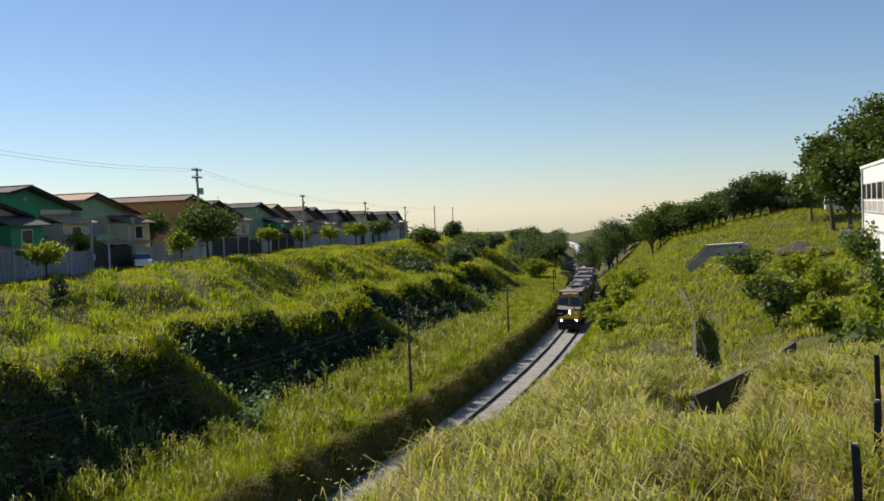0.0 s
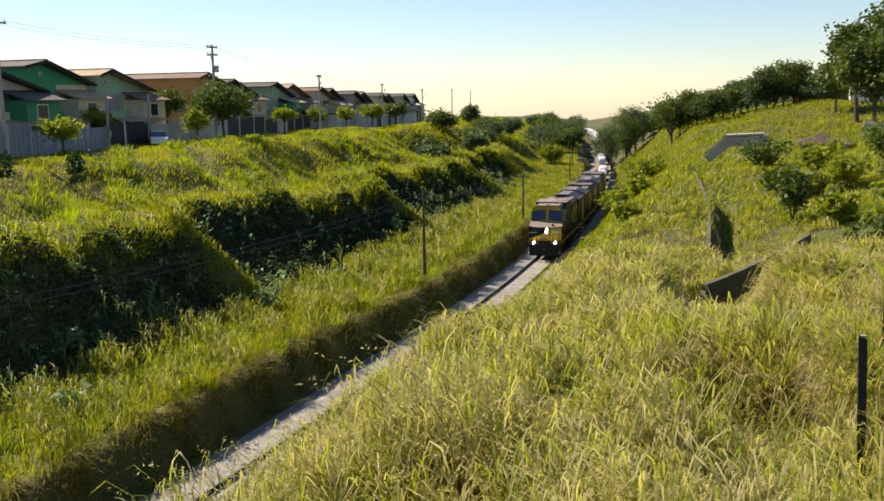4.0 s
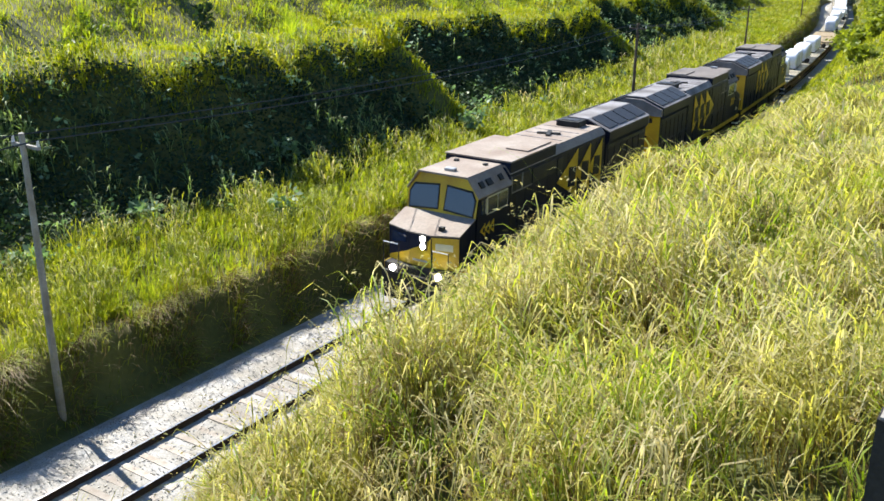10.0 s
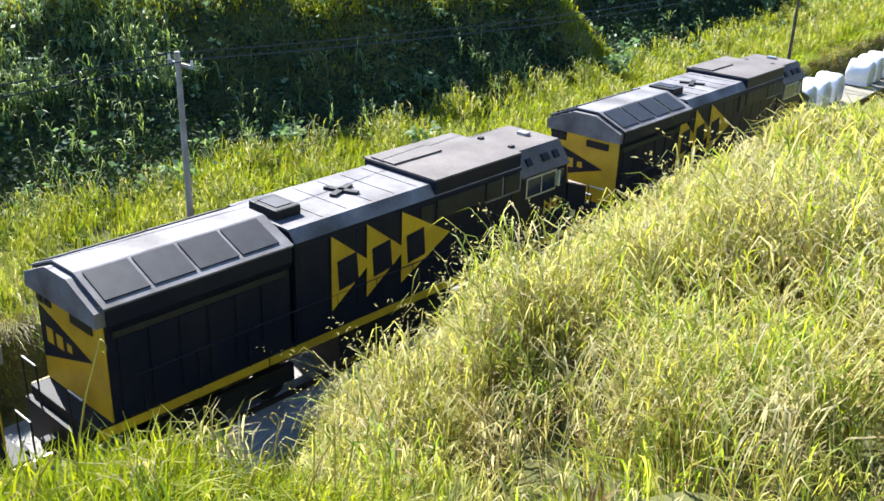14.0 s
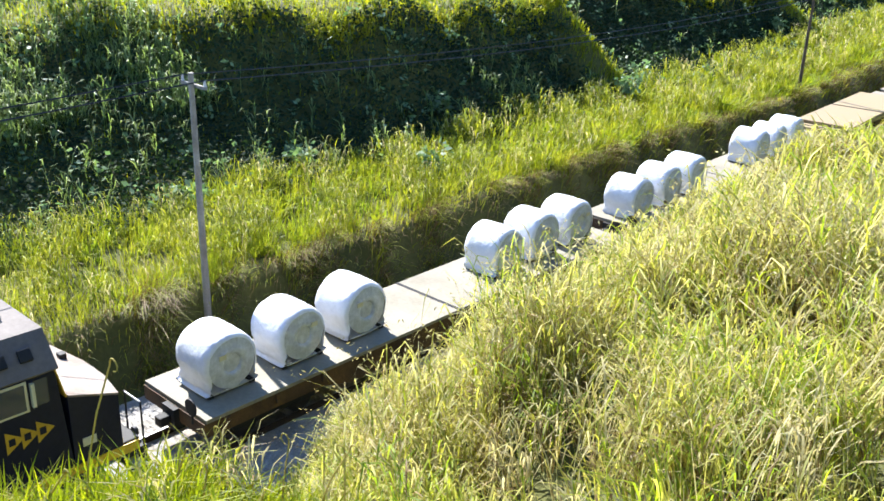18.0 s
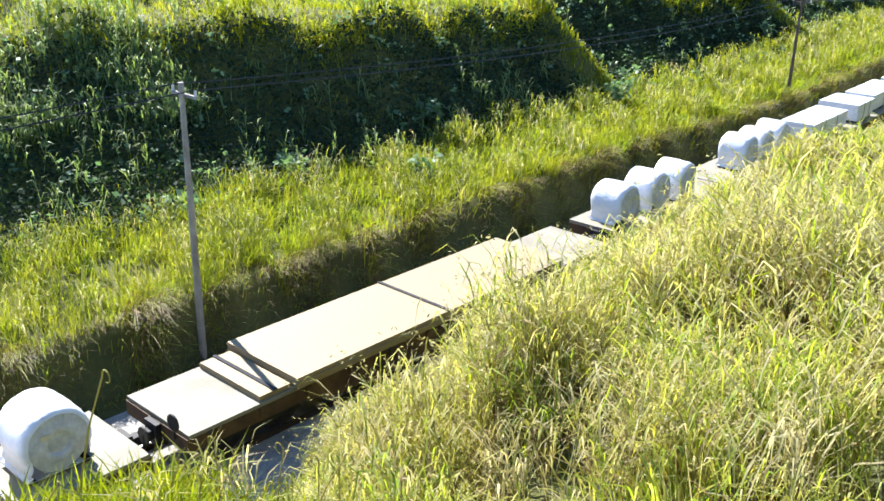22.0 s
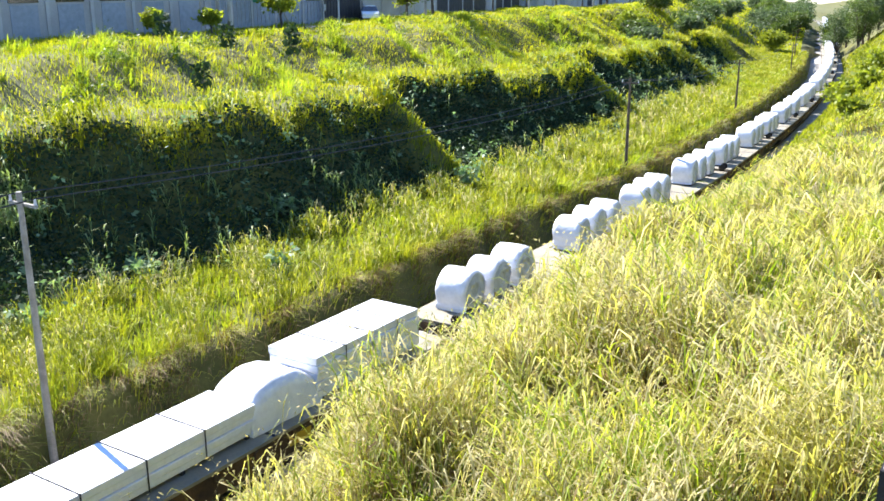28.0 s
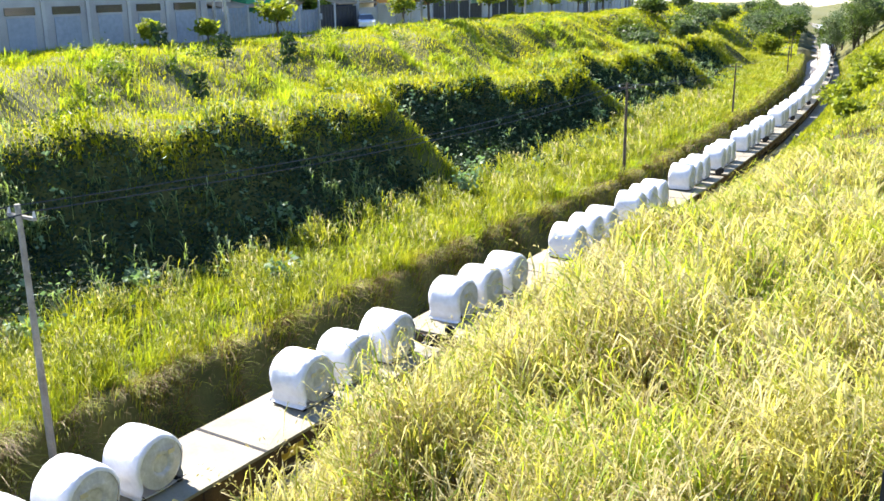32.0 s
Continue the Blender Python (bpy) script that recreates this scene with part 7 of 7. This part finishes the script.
# the shade on the wall's face is put into this dark colour
tagged(part("drain_wall", bm, surface("stained concrete with shade in its tone", (0.15, 0.14, 0.10), 0.95, spread=0.35, scale=0.6, fine=9.0, bump=0.4, tint=(0.06, 0.058, 0.036)), None), "weathered concrete wall of the drain on the grassy bank", "wall", kind="structure")


def fence_post(x, y, top, w=0.12, lean=0.0):
    z = ground_at(x, y)
    ob = empty("fence_post", pose(x, y, z))
    bm = prism(bmesh.new(), [(-w / 2, -w / 2), (w / 2, -w / 2), (w / 2, w / 2), (-w / 2, w / 2)], -0.3, top - z, "z")
    for v in bm.verts:
        if v.co.z > 0:
            v.co.x += lean
            v.co.z += 0.02 * math.sin(v.co.x * 60)
    part("post", bm, DARK_POST, ob)
    part("pale_top", boxes((-w / 2 + lean + 0.01, w / 2 + lean - 0.01, -w / 2 + 0.01, w / 2 - 0.01, top - z + 0.005, top - z + 0.02)), POLE_WOOD, ob)
    return tagged(ob, "dark weathered wooden fence post in the grass", "fence post", "fence posts")


for x_, y_, t_, w_, l_ in ((-0.36, 4.1, 11.72, 0.13, 0.0), (0.52, 8.0, 11.81, 0.065, -0.05), (0.81, 10.5, 11.67, 0.065, 0.02), (1.1, 13.5, 11.68, 0.065, -0.03)):
    fence_post(x_, y_, t_, w_, l_)

# dirt path
bm = bmesh.new()
last = None
for i in range(24):
    y_ = 8.6 + i * 0.46
    x_ = 0.05 + 0.018 * y_ + 0.12 * math.sin(y_ * 0.9)
    row = [bm.verts.new((x_ + o, y_, ground_at(x_ + o, y_) + 0.05)) for o in (-0.3, -0.1, 0.1, 0.3)]
    if last:
        for k in range(3):
            bm.faces.new((last[k], last[k + 1], row[k + 1], row[k]))
    last = row
tagged(part("dirt_path", bm, surface("pale trodden earth", (0.30, 0.24, 0.125), 0.95, spread=0.25, scale=1.5, fine=18.0, bump=0.5, tint=(0.30, 0.22, 0.11)), None), "trodden pale dirt path down the bank", "path", kind="structure")

ob = empty("white_building", pose(*laid(5.25, 76.0, 9.3), 0, 0, 1.4))
part("wall", boxes((0, 11, -24, 0, -1.5, 7.0)), WALLS["white"], ob)
part("parapet", boxes((-0.08, 11.08, -24.08, 0.08, 7.0, 7.2)), WALLS["white"], ob)
part("band", boxes((-0.05, -0.001, -24, 0, 2.35, 2.5)), CONCRETE, ob)
part("lower_band", boxes((-0.05, -0.001, -24, 0, 3.65, 3.75)), CONCRETE, ob)
for i in range(7):
    y = -1.0 - i * 3.3
    f = part("window", boxes((-0.03, -0.001, y - 2.7, y, 4.6, 5.85)), WALLS["cream"], ob)
    for k in range(3):
        part("pane", boxes((-0.045, -0.03, y - 0.08 - k * 0.87 - 0.8, y - 0.08 - k * 0.87, 4.68, 5.77)), DARK_ROOM, f)
    part("spandrel", boxes((-0.02, -0.001, y - 2.7, y, 3.8, 4.5)), CONCRETE, ob)
part("downpipe", rod(bmesh.new(), (-0.1, -2.0, -1.4), (-0.1, -2.0, 7.0), 0.06, seg=8), POLE_WOOD, ob)
tagged(ob, "white two-storey building with a band of windows", "building")

ROOF_BROWN = surface("dark brown roof tile", (0.09, 0.06, 0.05), 0.9, spread=0.25, scale=1.0, fine=12.0)
ob = empty("tiled_kiosk", pose(-1.8, 91.8, ground_at(-1.1, 91.8) - 0.1))
part("wall", boxes((1.2, 5.2, 0, 4, -0.5, 2.2)), WALLS["beige"], ob)
bm = bmesh.new()
lo = [bm.verts.new(v) for v in ((0.8, -0.5, 2.15), (5.7, -0.5, 2.15), (5.7, 4.5, 2.15), (0.8, 4.5, 2.15))]
hi = [bm.verts.new(v) for v in ((2.9, 2, 3.0), (3.7, 2, 3.0))]
for f in ((lo[0], lo[1], hi[1], hi[0]), (lo[2], lo[3], hi[0], hi[1]), (lo[1], lo[2], hi[1]), (lo[3], lo[0], hi[0]), tuple(lo)):
    bm.faces.new(f)
part("roof", bm, ROOF_BROWN, ob)
for k in range(4):
    part("opening", boxes((1.4 + k * 0.95, 2.1 + k * 0.95, -0.03, -0.002, 0.6, 1.9)), DARK_ROOM, ob)
tagged(ob, "low building with a brown hipped tile roof", "building")
ob = empty("concrete_ramp", pose(*laid(-6.2, 80, 9.5)))
part("slab", prism(bmesh.new(), [(-1.6, -1.0), (0.2, 0.75), (3.6, 0.9), (3.6, 0.1), (0.5, -0.05), (-1.2, -1.5)], 0, 2.5), CONCRETE, ob)
part("coping", prism(bmesh.new(), [(-1.7, -1.0), (0.15, 0.8), (3.25, 0.95), (3.25, 1.1), (0.1, 0.95), (-1.8, -0.9)], -0.12, 1.6), FENCE_WALL, ob)
tagged(ob, "sloping grey concrete retaining slab", "wall", kind="structure")
ob = empty("boundary_wall", pose(4.8, 97.6, ground_at(5.5, 97.6)))
part("wall", boxes((0, 9, 0, 0.2, -0.5, 1.6)), WALLS["white"], ob)
tagged(ob, "low white boundary wall on the hill", "wall", kind="structure")
for i, (head, y_) in enumerate(((-3.0, 140), (-3.6, 146), (-2.2, 150), (0.0, 152), (-4.4, 138))):
    x_ = -math.tan(radians(head)) * y_
    ob = empty("hill_house", pose(x_, y_, ground_at(x_, y_)))
    part("wall", boxes((-2.2, 2.2, 0, 4, -0.5, 2.0)), WALLS[("white", "beige", "mint", "red", "white")[i]], ob)
    part("roof", prism(bmesh.new(), [(-2.5, 1.95), (0, 2.7), (2.5, 1.95), (2.5, 2.05), (0, 2.82), (-2.5, 2.05)], -0.3, 4.3), TILE, ob)
    part("window", boxes((-0.6, 0.6, -0.04, -0.002, 0.7, 1.5)), DARK_ROOM, ob)
    tagged(ob, "small far house among the hill trees", "house", "houses on the hill")


def motions():
    """The train runs past, its loads with it."""
    for ob, s, turned, z, side in MOVING:
        rows = []
        for t, f in FRONT:
            x, y, h, a, fall = rail_at(f + s)
            x, y = x + side * math.cos(radians(a)), y + side * math.sin(radians(a))
            rows.append((t, pose(x, y, h + RAIL_Z + z, fall if turned else -fall, 0, a + (180 if turned else 0))))
        walk(ob, rows)


motions()
